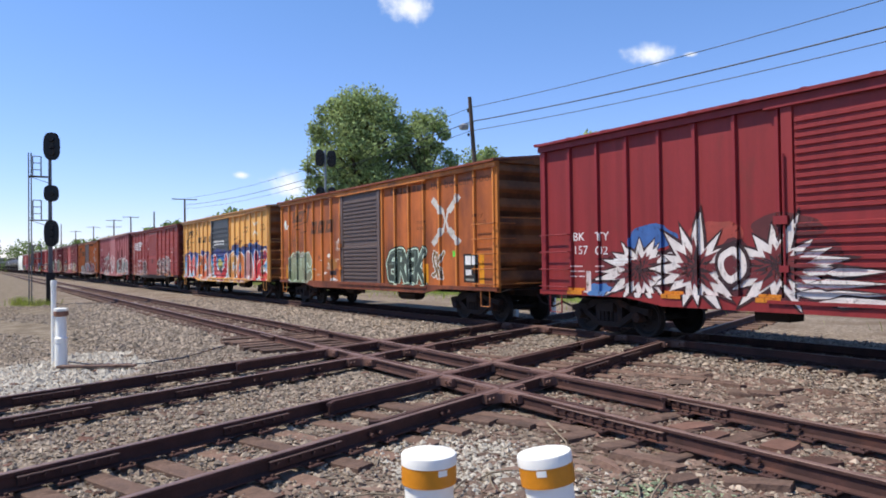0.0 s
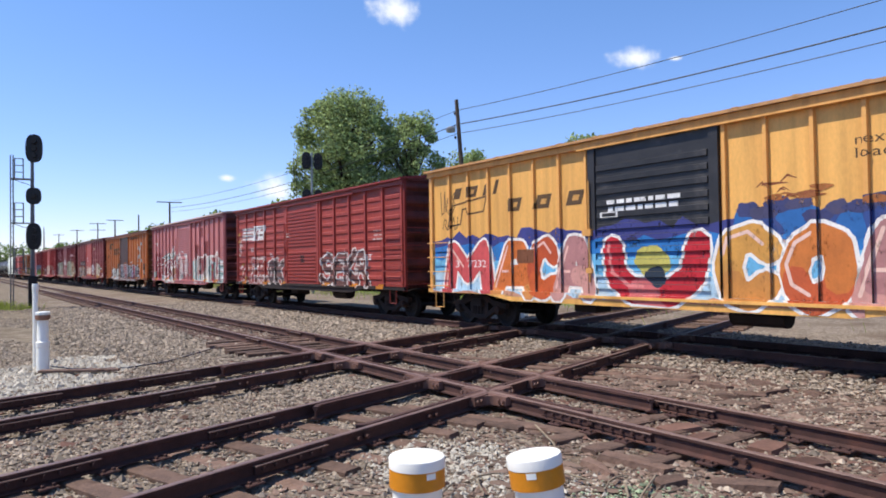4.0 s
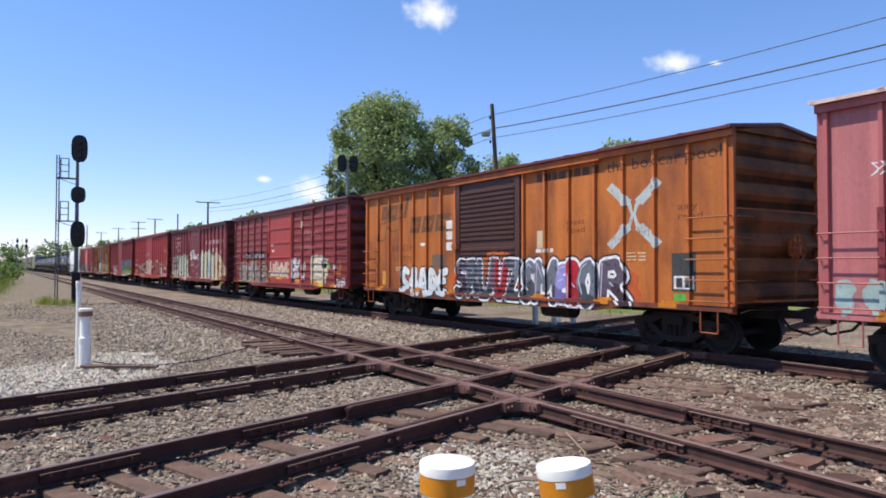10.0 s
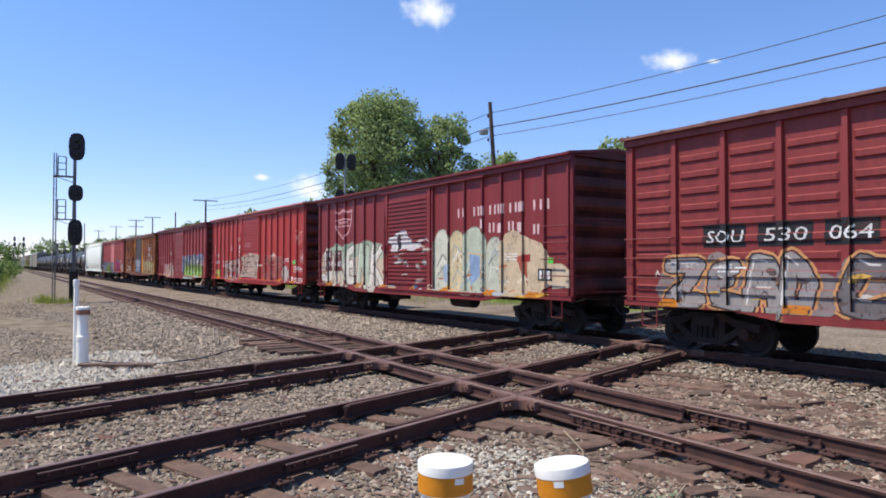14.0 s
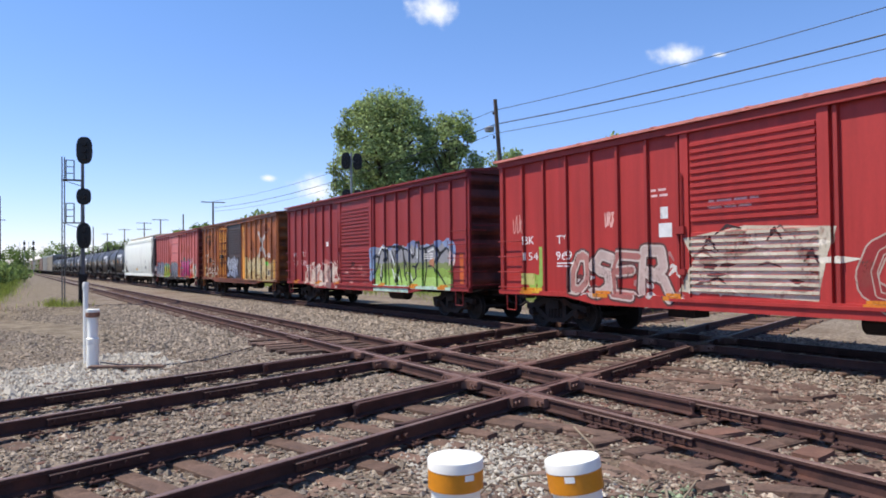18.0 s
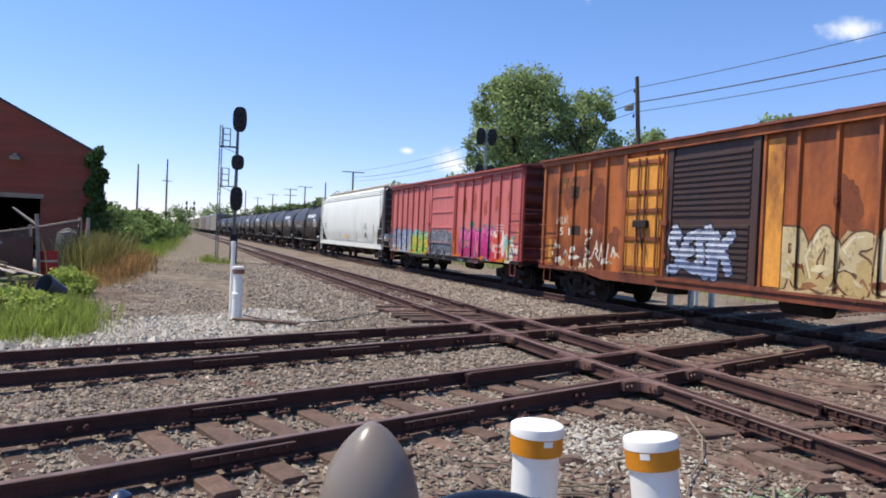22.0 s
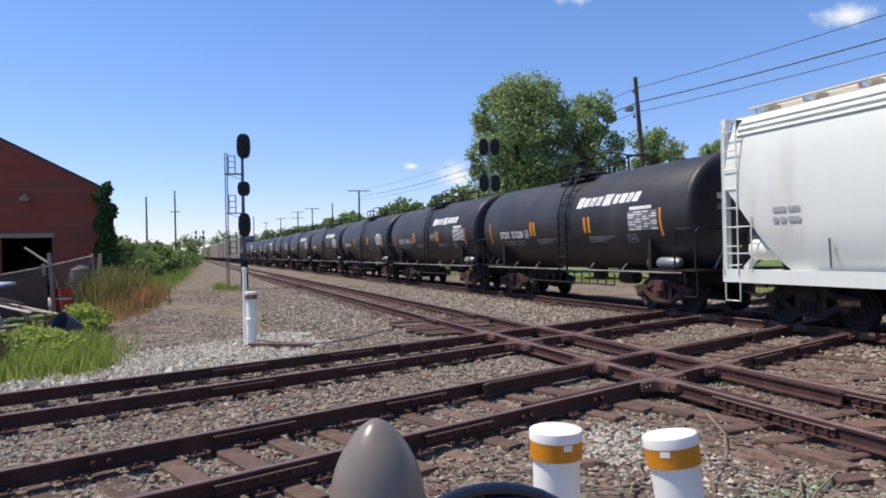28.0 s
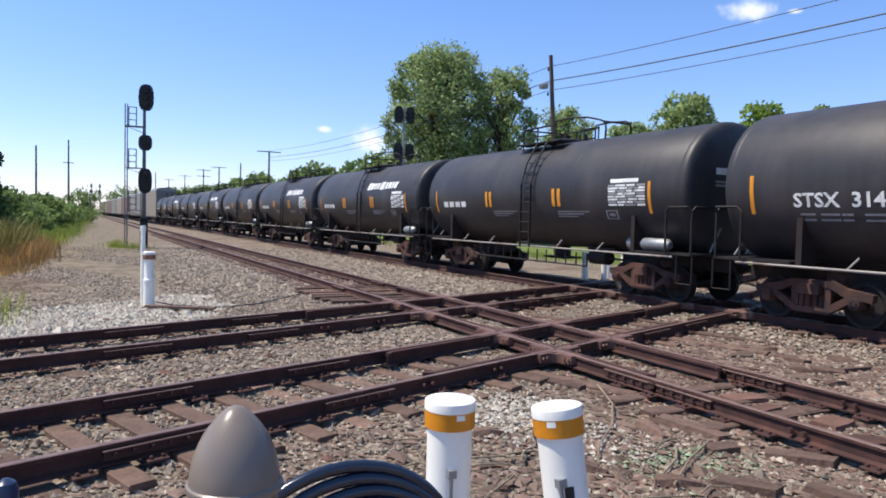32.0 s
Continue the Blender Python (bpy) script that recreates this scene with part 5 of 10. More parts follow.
# spiky letters: a dark body, then the white line round it
for body, lines in (
    ([(-5.4, 2.55), (-4.99, 2.43), (-3.55, 2.66), (-4.4, 2.25), (-4.89, 1.7), (-4.6, 0.95), (-5.25, 1.42), (-5.3, 1.93), (-4.95, 2.05)],
     [[(-5.45, 2.6), (-4.99, 2.43), (-4.56, 2.38), (-4.99, 2.01), (-5.33, 1.93), (-5.25, 1.42), (-4.54, 0.86), (-4.89, 1.6), (-4.85, 1.8), (-4.4, 2.2), (-3.6, 2.48)], [(-5.3, 2.02), (-5.5, 2.06), (-5.5, 1.95), (-5.3, 1.93)]]),
    ([(-3.62, 2.16), (-4.09, 2.06), (-4.42, 1.52), (-4.3, 1.18), (-3.55, 1.28), (-3.55, 1.45), (-3.75, 1.82)],
     [[(-3.62, 2.16), (-4.09, 2.06), (-4.42, 1.52), (-4.3, 1.18), (-3.55, 1.3), (-3.5, 0.98)], [(-4.1, 1.42), (-3.75, 1.82), (-4.15, 1.88)], [(-4.1, 1.42), (-3.7, 1.5)], [(-4.0, 2.35), (-3.85, 2.3)]]),
    ([(-2.66, 2.3), (-3.0, 2.42), (-3.34, 2.15), (-3.43, 1.44), (-3.09, 1.28), (-2.65, 1.1), (-2.9, 1.5), (-2.8, 1.95)],
     [[(-2.66, 2.3), (-3.0, 2.42), (-3.34, 2.15), (-3.43, 1.44), (-3.09, 1.28), (-2.63, 1.08), (-2.92, 1.5), (-2.78, 1.95), (-2.66, 2.3)], [(-3.15, 2.15), (-3.2, 1.7)], [(-2.85, 2.2), (-2.9, 2.0)]]),
    ([(-2.5, 2.25), (-2.05, 2.66), (-1.62, 2.4), (-1.72, 1.8), (-1.88, 1.25), (-2.1, 0.8), (-2.52, 1.25), (-2.4, 1.8)],
     [[(-2.5, 2.25), (-2.05, 2.66), (-1.62, 2.4), (-2.2, 2.16), (-2.42, 1.76), (-2.54, 1.22), (-2.06, 0.74), (-2.1, 1.32)], [(-1.62, 2.4), (-1.72, 1.8), (-1.88, 1.3)]])):
    mk.begin("graffiti")
    mk.poly(body, (136, 62, 68))
    for q in lines:
        mk.stroke(q, [0.05 + 0.045 * ((3 * i) % 4 == 1) + 0.02 * (i % 2) for i in range(len(q))], W4)
mk.begin("graffiti")
mk.stroke([(-4.6, 2.42), (-3.45, 2.72), (-2.73, 2.46), (-2.02, 2.8), (-1.58, 2.42), (-1.42, 2.15)], [0.05, 0.13, 0.07, 0.15, 0.1, 0.04], W4)
for q in ([(-3.45, 1.0), (-2.95, 0.95), (-2.3, 0.68)], [(-2.6, 1.0), (-2.25, 0.8)], [(-4.9, 1.3), (-4.45, 0.92), (-4.2, 0.9)], [(-2.55, 2.72), (-2.35, 3.0)], [(-3.1, 2.55), (-2.95, 2.75)]):
    mk.stroke(q, [0.11, 0.09, 0.04][:len(q)], W4)
rnd = random.Random(31)
mk.blob(-2.98, 1.72, 0.15, 0.17, W4, rnd), mk.blob(-2.05, 1.84, 0.24, 0.1, W4, rnd)
mk.begin("painted_patch")
mk.rect(-2.57, -1.92, 1.34, 1.73, (150, 112, 88))
# worn white and dark red work across the door
for x, z, rx, rz, c in ((-1.0, 1.75, 0.2, 0.75, (120, 50, 54)), (-1.25, 2.2, 0.12, 0.4, W4), (-0.75, 2.55, 0.16, 0.22, W4), (-0.35, 1.75, 0.36, 0.6, W4), (-0.1, 1.25, 0.4, 0.12, (132, 156, 150)), (0.3, 1.6, 0.2, 0.7, (120, 50, 54)), (0.75, 1.85, 0.36, 0.55, W4), (0.6, 2.5, 0.3, 0.16, W4), (1.2, 1.7, 0.2, 0.65, (124, 54, 58)), (-0.6, 1.1, 0.35, 0.12, W4)):
    mk.begin("graffiti")
    mk.blob(x, z, rx, rz, c, rnd, 26, 0.45)
speckle(mk, -1.4, 1.35, 1.0, 2.7, 26, [(226, 222, 216), (206, 196, 190), (150, 166, 162), (116, 60, 62)], 444, 0.4, 0.12)
throw(mk, [(2.2, 3.0, "U", [((176, 190, 188), 1.4), ((150, 126, 126), 9.0)]), (2.9, 4.0, "A", [((170, 150, 148), 1.5), ((140, 70, 72), 9.0)]), (3.8, 4.6, "M", [((170, 150, 148), 1.5), ((140, 70, 72), 9.0)]), (4.5, 5.4, "K", (206, 204, 198)), (6.1, 7.1, "A", (142, 92, 94))], 0.92, 2.4, (236, 232, 224), 0.26, 0.09, None, None, 0.12, 445, 0.1)
mk.begin("graffiti")
for q in ([(4.9, 2.0), (5.5, 2.4), (6.1, 2.35), (6.5, 2.62), (6.9, 2.3), (7.1, 1.9)], [(6.0, 1.6), (6.3, 1.3), (6.35, 1.05)]):
    mk.stroke(q, 0.12, (236, 232, 224))
mk.rect(5.5, 6.1, 1.0, 2.0, (132, 46, 48))
mk.begin("painted_patch")
rnd = random.Random(17)
for z in (1.2, 1.6, 2.0):
    mk.blob(7.35, z, 0.3, 0.12, (228, 230, 228), rnd)
    mk.stroke([(7.05, z - 0.15), (7.35, z - 0.2), (7.65, z - 0.13)], 0.05, (84, 108, 110))
mk.rect(4.9, 5.35, 1.45, 1.72, WHITE), mk.rect(4.95, 5.1, 1.49, 1.68, (60, 60, 62)), mk.rect(5.15, 5.3, 1.49, 1.68, (60, 60, 62)), mk.rect(5.72, 5.95, 1.5, 1.66, (90, 210, 80))
mk.text("BK", -6.75, 2.3, 0.22, WHITE, 0.36), mk.text("TY", -6.12, 2.3, 0.22, WHITE, 0.36)
mk.text("153", -6.8, 1.92, 0.22, WHITE, 0.42), mk.text("186", -6.12, 1.92, 0.22, WHITE, 0.42)
bars(mk, -6.8, 1.75, 3, 0.4, 0.03, 0.11, (206, 160, 164), 18), bars(mk, -6.1, 1.75, 3, 0.4, 0.03, 0.11, (216, 200, 198), 19)
scrawl(mk, -7.1, -6.4, 3.3, 0.3, WHITE, 3, 0.02), bars(mk, -2.5, 3.1, 1, 0.7, 0.03, 0.1, WHITE, 20)
mk.rect(-5.95, -5.8, 0.95, 1.08, (206, 60, 60)), mk.rect(6.05, 6.25, 0.95, 1.08, (214, 50, 70))
glow(mk, -7.6, -6.9, 1.25, 0.3, [(160, 186, 182), (176, 120, 118)], 446, 3)
data_marks(mk)
mk.finish(car, label="white outlined graffiti over teal clouds")
add(car, 17.48)

# 5 orange car
M5 = car_paint("worn_orange_paint", (168, 98, 42), 0.46, 0.24, rust_rgb=(122, 66, 40)), car_paint("orange_brown_trim", (168, 92, 42), 0.5)
car, sd = boxcar("orange boxcar with a dark brown louvred door and a pale cross", M5, end_mat=M_rust_end, door_mat=car_paint("dark_brown_door", (70, 44, 38)), roof_mat=car_paint("maroon_roof_edge", (96, 46, 42)), sill_mat=M_brown_sill, door_c=-0.08)
mk = Marks(sd)
x_mark(mk, 5.4, 2.98, 0.72, (190, 196, 192))
word_blocks(mk, -6.75, 3.5, [(0.45, 0.85), (0.6, 0.85), (0.2, 0.85), (0.22, 1.15)], (112, 78, 50), (164, 92, 40), 0.6, 0.18)
word_blocks(mk, -4.6, 2.95, [(0.62, 0.9), (0.7, 0.9), (0.8, 0.9)], (112, 78, 50), (164, 92, 40), 0.6, 0.18)
track_outline(mk, -6.9, 2.75, (118, 78, 46))
mk.text("RB  OX", -5.9, 2.35, 0.22, (112, 68, 38), 1.5), mk.text("31  770", -5.8, 1.98, 0.2, (116, 70, 40), 1.35), mk.rect(-3.9, -3.5, 2.5, 2.6, (222, 214, 200))
mk.rect(-3.15, -2.35, 1.8, 2.2, (116, 96, 84)), mk.rect(-6.6, -6.35, 1.15, 1.65, (222, 160, 60))
glow(mk, -1.9, 5.4, 1.4, 0.5, [(206, 86, 40), (196, 92, 46)], 74, 12, 0.35)
glow(mk, -0.9, 1.0, 1.95, 0.22, [(214, 110, 50)], 741, 4)
sil = [((206, 214, 218), 1.2), ((226, 228, 226), 9.0)]
throw(mk, [(-5.25, -4.55, "S", sil), (-4.65, -4.0, "4", sil), (-4.1, -3.3, "A", sil), (-3.45, -2.75, "D", sil), (-2.9, -2.15, "E", sil)], 0.84, 1.82, (56, 58, 62), 0.26, 0.045, (246, 246, 244), None, 0.02, 71)
gr, vi, rd, dk = [((70, 74, 82), 1.3), ((112, 118, 128), 9.0)], [((110, 104, 156), 1.3), ((150, 146, 206), 9.0)], [((150, 34, 44), 1.3), ((190, 40, 52), 9.0)], [((66, 50, 60), 1.3), ((96, 84, 98), 9.0)]
throw(mk, [(-1.75, -0.95, "S", dk), (-1.1, -0.4, "R", gr), (-0.55, 0.35, "U", gr), (0.2, 0.95, "U", rd), (0.8, 1.6, "Z", gr)], 0.88, 2.05, (238, 238, 238), 0.26, 0.06, (150, 156, 166), (64, 50, 54), 0.06, 72)
throw(mk, [(1.5, 2.1, "S", gr), (1.95, 2.95, "M", gr), (2.75, 3.45, "E", vi), (3.25, 3.75, "R", rd), (3.6, 4.4, "O", gr), (4.25, 5.35, "R", dk)], 0.84, 1.98, (240, 240, 240), 0.28, 0.07, (190, 190, 214), (70, 52, 56), 0.04, 73)
pool_words(mk, (96, 58, 34))
mk.text("next", 3.3, 2.85, 0.15, (116, 68, 38), 0.55), mk.text("load", 3.3, 2.65, 0.15, (116, 68, 38), 0.55), mk.text("any", 6.6, 3.0, 0.15, (116, 68, 38), 0.5), mk.text("road", 6.6, 2.8, 0.15, (116, 68, 38), 0.6)
for z in (2.32, 2.66, 3.0):
    mk.rect(-2.3, -1.95, z, z + 0.26, (230, 226, 216))
mk.rect(2.1, 2.4, 2.3, 2.75, (206, 186, 150)), bars(mk, 2.05, 2.18, 1, 0.7, 0.1, 0.1, (222, 216, 206), 75)
mk.rect(6.45, 7.05, 1.3, 2.1, (66, 70, 68)), mk.rect(6.5, 7.0, 1.35, 1.62, WHITE), mk.rect(6.56, 6.72, 1.38, 1.58, (50, 50, 52)), mk.rect(6.78, 6.94, 1.38, 1.58, (50, 50, 52)), mk.rect(6.5, 6.8, 1.1, 1.25, (90, 180, 70))
data_marks(mk, (220, 190, 150))
mk.finish(car, label="white, red and violet graffiti low on the side")
add(car, 17.48)

# 6 dark red car with a bright red flush door
M6 = car_paint("deep_red_paint", (117, 45, 45), 0.6), car_paint("deep_red_trim", (110, 41, 42))
car, sd = boxcar("dark red boxcar with ribbed panels and a brighter red plug door", M6, door_kind="plug", door_mat=car_paint("bright_red_door", (148, 52, 45), 0.6), style="panel", half_posts=5, door_w=3.35, door_c=-0.2, eave=4.64, roof_mat=car_paint("grey_brown_roof", (112, 74, 66), 0.5))
mk = Marks(sd)
for x0, x1 in ((-5.95, -5.0), (-4.75, -3.7), (-3.5, -2.6)):
    mk.rect(x0, x1, 2.16, 2.62, (36, 33, 35))
mk.text("SOU", -5.86, 2.25, 0.25, (226, 226, 224), 0.79), mk.text("530", -4.64, 2.26, 0.25, (214, 214, 212), 0.82), mk.text("064", -3.43, 2.26, 0.25, (226, 226, 224), 0.72)
glow(mk, -6.9, -2.2, 1.4, 0.5, [(140, 128, 124), (128, 112, 110)], 811, 9, 0.12)
throw(mk, [(-6.95, -5.85, "Z", (156, 150, 146)), (-5.9, -5.05, "E", (148, 143, 140)), (-5.1, -4.2, "R", (156, 151, 146)), (-4.3, -3.5, "D", (150, 145, 142)), (-3.3, -2.3, "C", (112, 106, 106))], 0.86, 2.0, (62, 46, 46), 0.3, 0.04, (214, 208, 200), (206, 150, 96), 0.05, 81, 0.1)
speckle(mk, -7.3, -2.6, 1.0, 1.9, 24, [(206, 200, 190), (214, 170, 80), (96, 80, 78)], 812, 0.3, 0.08)
glow(mk, -1.7, 1.0, 1.55, 0.28, [(206, 196, 176), (190, 120, 100), (214, 206, 186)], 82, 7, 0.45)
throw(mk, [(-1.7, -0.9, "U", (214, 204, 186)), (-1.0, -0.2, "S", (206, 190, 170)), (-0.3, 0.5, "O", (214, 204, 186)), (0.4, 1.1, "E", (206, 180, 160))], 1.25, 2.0, (150, 62, 52), 0.2, 0.03, None, None, 0, 821, 0.1)
mk.rect(-0.7, 0.1, 1.18, 1.3, (222, 160, 50))
throw(mk, [(1.6, 2.0, "R", (226, 226, 226)), (1.85, 2.4, "K", (226, 226, 226))], 1.25, 2.1, (96, 92, 116), 0.13, 0.03, None, (222, 220, 218), 0.05, 83, 0.1)
scrawl(mk, 2.65, 3.25, 1.65, 0.35, (226, 222, 218), 831, 0.05), scrawl(mk, 2.75, 3.1, 1.2, 0.3, (226, 222, 218), 832, 0.05), mk.rect(1.9, 2.4, 1.1, 1.22, (222, 150, 50))
cream = (216, 204, 176)
throw(mk, [(3.8, 4.5, "O", cream), (4.2, 5.0, "O", (222, 212, 188)), (4.7, 5.75, "D", cream)], 0.98, 2.3, (128, 104, 84), 0.5, 0.035, (236, 230, 214), None, 0, 84)
for z in (1.3, 1.6, 1.9):
    mk.begin("graffiti")
    mk.stroke([(3.95, z), (4.5, z + 0.05), (5.4, z - 0.03)], 0.035, (150, 132, 112))
mk.rect(4.0, 4.5, 1.1, 1.2, (226, 170, 50)), mk.rect(4.9, 5.4, 0.92, 1.1, (226, 190, 60)), mk.rect(5.1, 5.6, 1.75, 2.1, (40, 40, 42)), mk.rect(5.68, 5.9, 1.72, 1.95, (90, 206, 80))
mk.rect(6.4, 7.05, 1.48, 1.6, (224, 140, 40)), mk.rect(6.95, 7.05, 1.6, 2.0, (224, 140, 40)), scrawl(mk, 6.3, 6.65, 1.7, 0.2, WHITE, 842, 0.05)
for x, z, n in ((3.0, 3.2, 2), (3.5, 3.15, 4), (2.7, 2.55, 2), (3.4, 2.5, 3)):
    for k in range(n):
        mk.stroke([(x + k * 0.32, z), (x + k * 0.32 + 0.12, z + 0.26), (x + k * 0.32 + 0.2, z + 0.04)], 0.04, (196, 130, 120))
mk.blob(2.75, 3.75, 0.16, 0.18, (206, 186, 140), random.Random(843)), scrawl(mk, 6.6, 7.5, 0.98, 0.35, (232, 228, 224), 844, 0.07)
scrawl(mk, 1.7, 4.3, 0.84, 0.17, WHITE, 12, 0.035, 9)
mk.rect(-1.5, -1.15, 2.85, 2.95, WHITE), mk.rect(-1.3, -1.0, 2.55, 2.66, WHITE)
data_marks(mk)
mk.finish(car, label="black number panel and grey block graffiti")
add(car, 17.48)

# 7 maroon car
M7 = car_paint("maroon_paint", (114, 40, 44)), car_paint("maroon_trim", (106, 36, 42))
car, sd = boxcar("maroon boxcar with a pale shield outline and cream graffiti", M7, eave=4.6, door_c=-0.2)
mk = Marks(sd)
glow(mk, -7.6, -1.9, 1.7, 0.72, [(206, 186, 160), (190, 186, 164), (206, 196, 180)], 310, 10)
glow(mk, -6.5, -2.2, 2.4, 0.3, [(150, 170, 146), (176, 186, 164)], 312, 6, 0.4)
throw(mk, [(-7.6, -6.5, "S", (226, 220, 206)), (-6.4, -5.3, "R", [((206, 196, 176), 1.5), ((170, 188, 164), 9.0)]), (-5.3, -4.2, "E", (222, 216, 200)), (-4.2, -3.1, "M", (190, 200, 176)), (-3.1, -2.0, "K", (226, 220, 206))], 0.95, 2.6, (116, 86, 80), 0.3, 0.04, (244, 240, 232), None, 0.1, 91, 0.1)
speckle(mk, -1.6, 1.2, 1.0, 2.7, 36, [(222, 216, 206), (196, 206, 190), (206, 190, 176), (150, 60, 60)], 911, 0.42, 0.13)
rnd = random.Random(92)
for x0, x1, top, c in ((1.5, 2.45, 2.95, (206, 206, 186)), (2.4, 3.2, 2.88, (212, 194, 152)), (3.1, 4.35, 2.95, (186, 192, 170)), (4.3, 5.2, 2.62, (196, 198, 178))):
    mk.begin("graffiti")
    r = (x1 - x0) / 2
    dome = [(x0, 1.0), (x1, 1.0)] + [(x0 + r + r * math.cos(a), top - r + r * math.sin(a)) for a in [math.pi * i / 10 for i in range(11)]]
    mk.poly(dome, c)
    mk.stroke(dome[2:] + [dome[0]], 0.035, (128, 116, 104))
    for k in range(4):
        z = rnd.uniform(1.1, top - 0.7)
        mk.stroke([(x0 + 0.15, z), (x0 + r + rnd.uniform(-0.2, 0.2), z + 0.4), (x1 - 0.12, z + rnd.uniform(0.0, 0.3))], 0.04, rnd.choice(((140, 136, 124), (150, 160, 170), (230, 224, 208))))
# the large tan dome
mk.begin("graffiti")
mk.poly([(5.05, 0.95), (6.3, 0.95), (7.15, 1.3), (7.15, 1.85), (6.85, 2.36), (6.26, 2.52), (5.6, 2.78), (5.2, 2.68), (4.95, 2.2)], (206, 184, 152))
mk.begin("graffiti")
mk.poly([(7.15, 1.2), (7.85, 1.25), (7.85, 1.7), (7.5, 1.85), (7.15, 1.85)], (204, 184, 156))
mk.begin("graffiti")
mk.poly([(5.58, 2.06), (6.15, 2.06), (6.2, 1.25), (5.95, 1.7)], (166, 84, 62))
mk.begin("graffiti")
mk.poly([(3.47, 2.14), (4.09, 2.06), (4.02, 1.51), (3.55, 1.18)], (142, 164, 196))
mk.stroke([(3.3, 1.9), (3.45, 2.18), (4.2, 2.1), (4.1, 1.3)], 0.05, (206, 184, 150))
mk.begin("graffiti")
mk.poly([(2.0, 1.75), (2.4, 1.85), (2.35, 1.2), (2.1, 1.3)], (166, 184, 206))
mk.begin("graffiti")
mk.blob(-0.75, 2.62, 0.8, 0.34, (226, 222, 216), rnd, 26, 0.35), mk.blob(0.2, 2.42, 0.45, 0.14, (226, 222, 216), rnd, 20, 0.3), mk.blob(-0.7, 2.62, 0.13, 0.3, (60, 48, 52), rnd, 16, 0.4)
speckle(mk, 1.5, 6.0, 1.0, 1.8, 22, [(226, 216, 190), (170, 150, 120), (150, 176, 186), (190, 120, 90)], 921, 0.34, 0.1)
speckle(mk, -2.0, 7.0, 0.88, 1.05, 26, [(96, 120, 156), (206, 190, 150), (222, 170, 60), (190, 200, 200)], 922, 0.6, 0.1)
# thin plain strokes where the road name stands
for x0, x1, z, wide in ((2.85, 3.26, 3.26, 1), (3.68, 3.76, 3.26, 0), (3.9, 4.21, 3.26, 1), (4.47, 4.78, 3.26, 1), (4.86, 5.16, 3.26, 1), (5.4, 5.72, 3.26, 1), (5.78, 6.03, 3.26, 1), (6.42, 6.5, 3.26, 0), (6.68, 7.05, 3.26, 1), (4.02, 4.2, 2.88, 1), (4.45, 4.72, 2.75, 1), (4.85, 5.1, 2.72, 1), (5.35, 5.6, 2.75, 1), (5.75, 6.0, 2.7, 1), (6.42, 6.66, 2.62, 1)):
    mk.begin("letter_shape")
    for x in ((x0, x1 - 0.08) if wide else (x0,)):
        mk.rect(x, x + 0.08, z, z + 0.27, (222, 190, 188))
mk.begin("logo_shape")
sh = [(-6.25, 4.0), (-5.85, 3.92), (-5.45, 4.05), (-5.05, 3.92), (-4.7, 4.0), (-4.75, 3.5), (-4.95, 3.15), (-5.45, 2.85), (-5.95, 3.15), (-6.2, 3.5), (-6.25, 4.0)]
mk.stroke(sh, 0.07, (214, 164, 166)), mk.stroke([(-6.2, 3.62), (-5.45, 3.68), (-4.75, 3.62)], 0.05, (214, 164, 166)), mk.stroke([(-6.15, 3.38), (-4.8, 3.38)], 0.05, (214, 164, 166))
bars(mk, -5.95, 3.48, 1, 1.0, 0.1, 0.1, (206, 150, 154), 93)
mk.begin("painted_patch")
mk.rect(-7.2, -6.55, 1.55, 2.4, (96, 34, 40)), mk.rect(-6.35, -5.6, 1.55, 2.4, (96, 34, 40))
mk.text("BK", -7.1, 2.12, 0.22, WHITE, 0.42), mk.text("TY", -6.2, 2.12, 0.22, WHITE, 0.42), mk.text("154", -7.15, 1.75, 0.22, WHITE, 0.52), mk.text("445", -6.25, 1.75, 0.22, WHITE, 0.55)
mk.rect(6.6, 7.15, 1.4, 1.72, (50, 46, 46)), mk.rect(6.66, 6.84, 1.45, 1.67, WHITE), mk.rect(6.9, 7.08, 1.45, 1.67, WHITE), mk.rect(7.0, 7.2, 1.85, 2.0, (96, 206, 80)), mk.rect(6.0, 6.3, 1.9, 2.1, (150, 40, 40))
data_marks(mk)
mk.finish(car, label="cream and grey-green graffiti below pale letter shapes")
add(car, 17.48)

# 8 red car
M8 = car_paint("brick_red_paint", (152, 46, 44), 0.72), car_paint("brick_red_trim", (134, 42, 40), 0.72)
# whitish roof colour stands in for the highlight along the eaves
car, sd = boxcar("red boxcar with white scrawled graffiti along its foot", M8, roof_mat=car_paint("white_red_roof", (190, 120, 112)), eave=4.66, door_c=-0.1)
mk = Marks(sd)
speckle(mk, -5.3, -1.9, 0.95, 1.9, 40, [(206, 196, 190), (222, 214, 206), (170, 120, 116), (96, 60, 60)], 404, 0.4, 0.16)
throw(mk, [(-5.1, -4.3, "O", (176, 120, 112)), (-4.4, -3.6, "S", (190, 166, 158)), (-3.7, -2.8, "E", (166, 104, 98)), (-2.9, -1.95, "R", (190, 166, 158))], 0.98, 2.05, (200, 184, 174), 0.16, 0.045, None, (96, 62, 60), 0.1, 101, 0.1)
mk.begin("graffiti")
mk.poly([(-1.75, 1.15), (1.2, 1.05), (1.4, 1.9), (1.55, 2.35), (-0.2, 2.45), (-1.6, 2.25), (-1.35, 1.8)], (206, 194, 172))
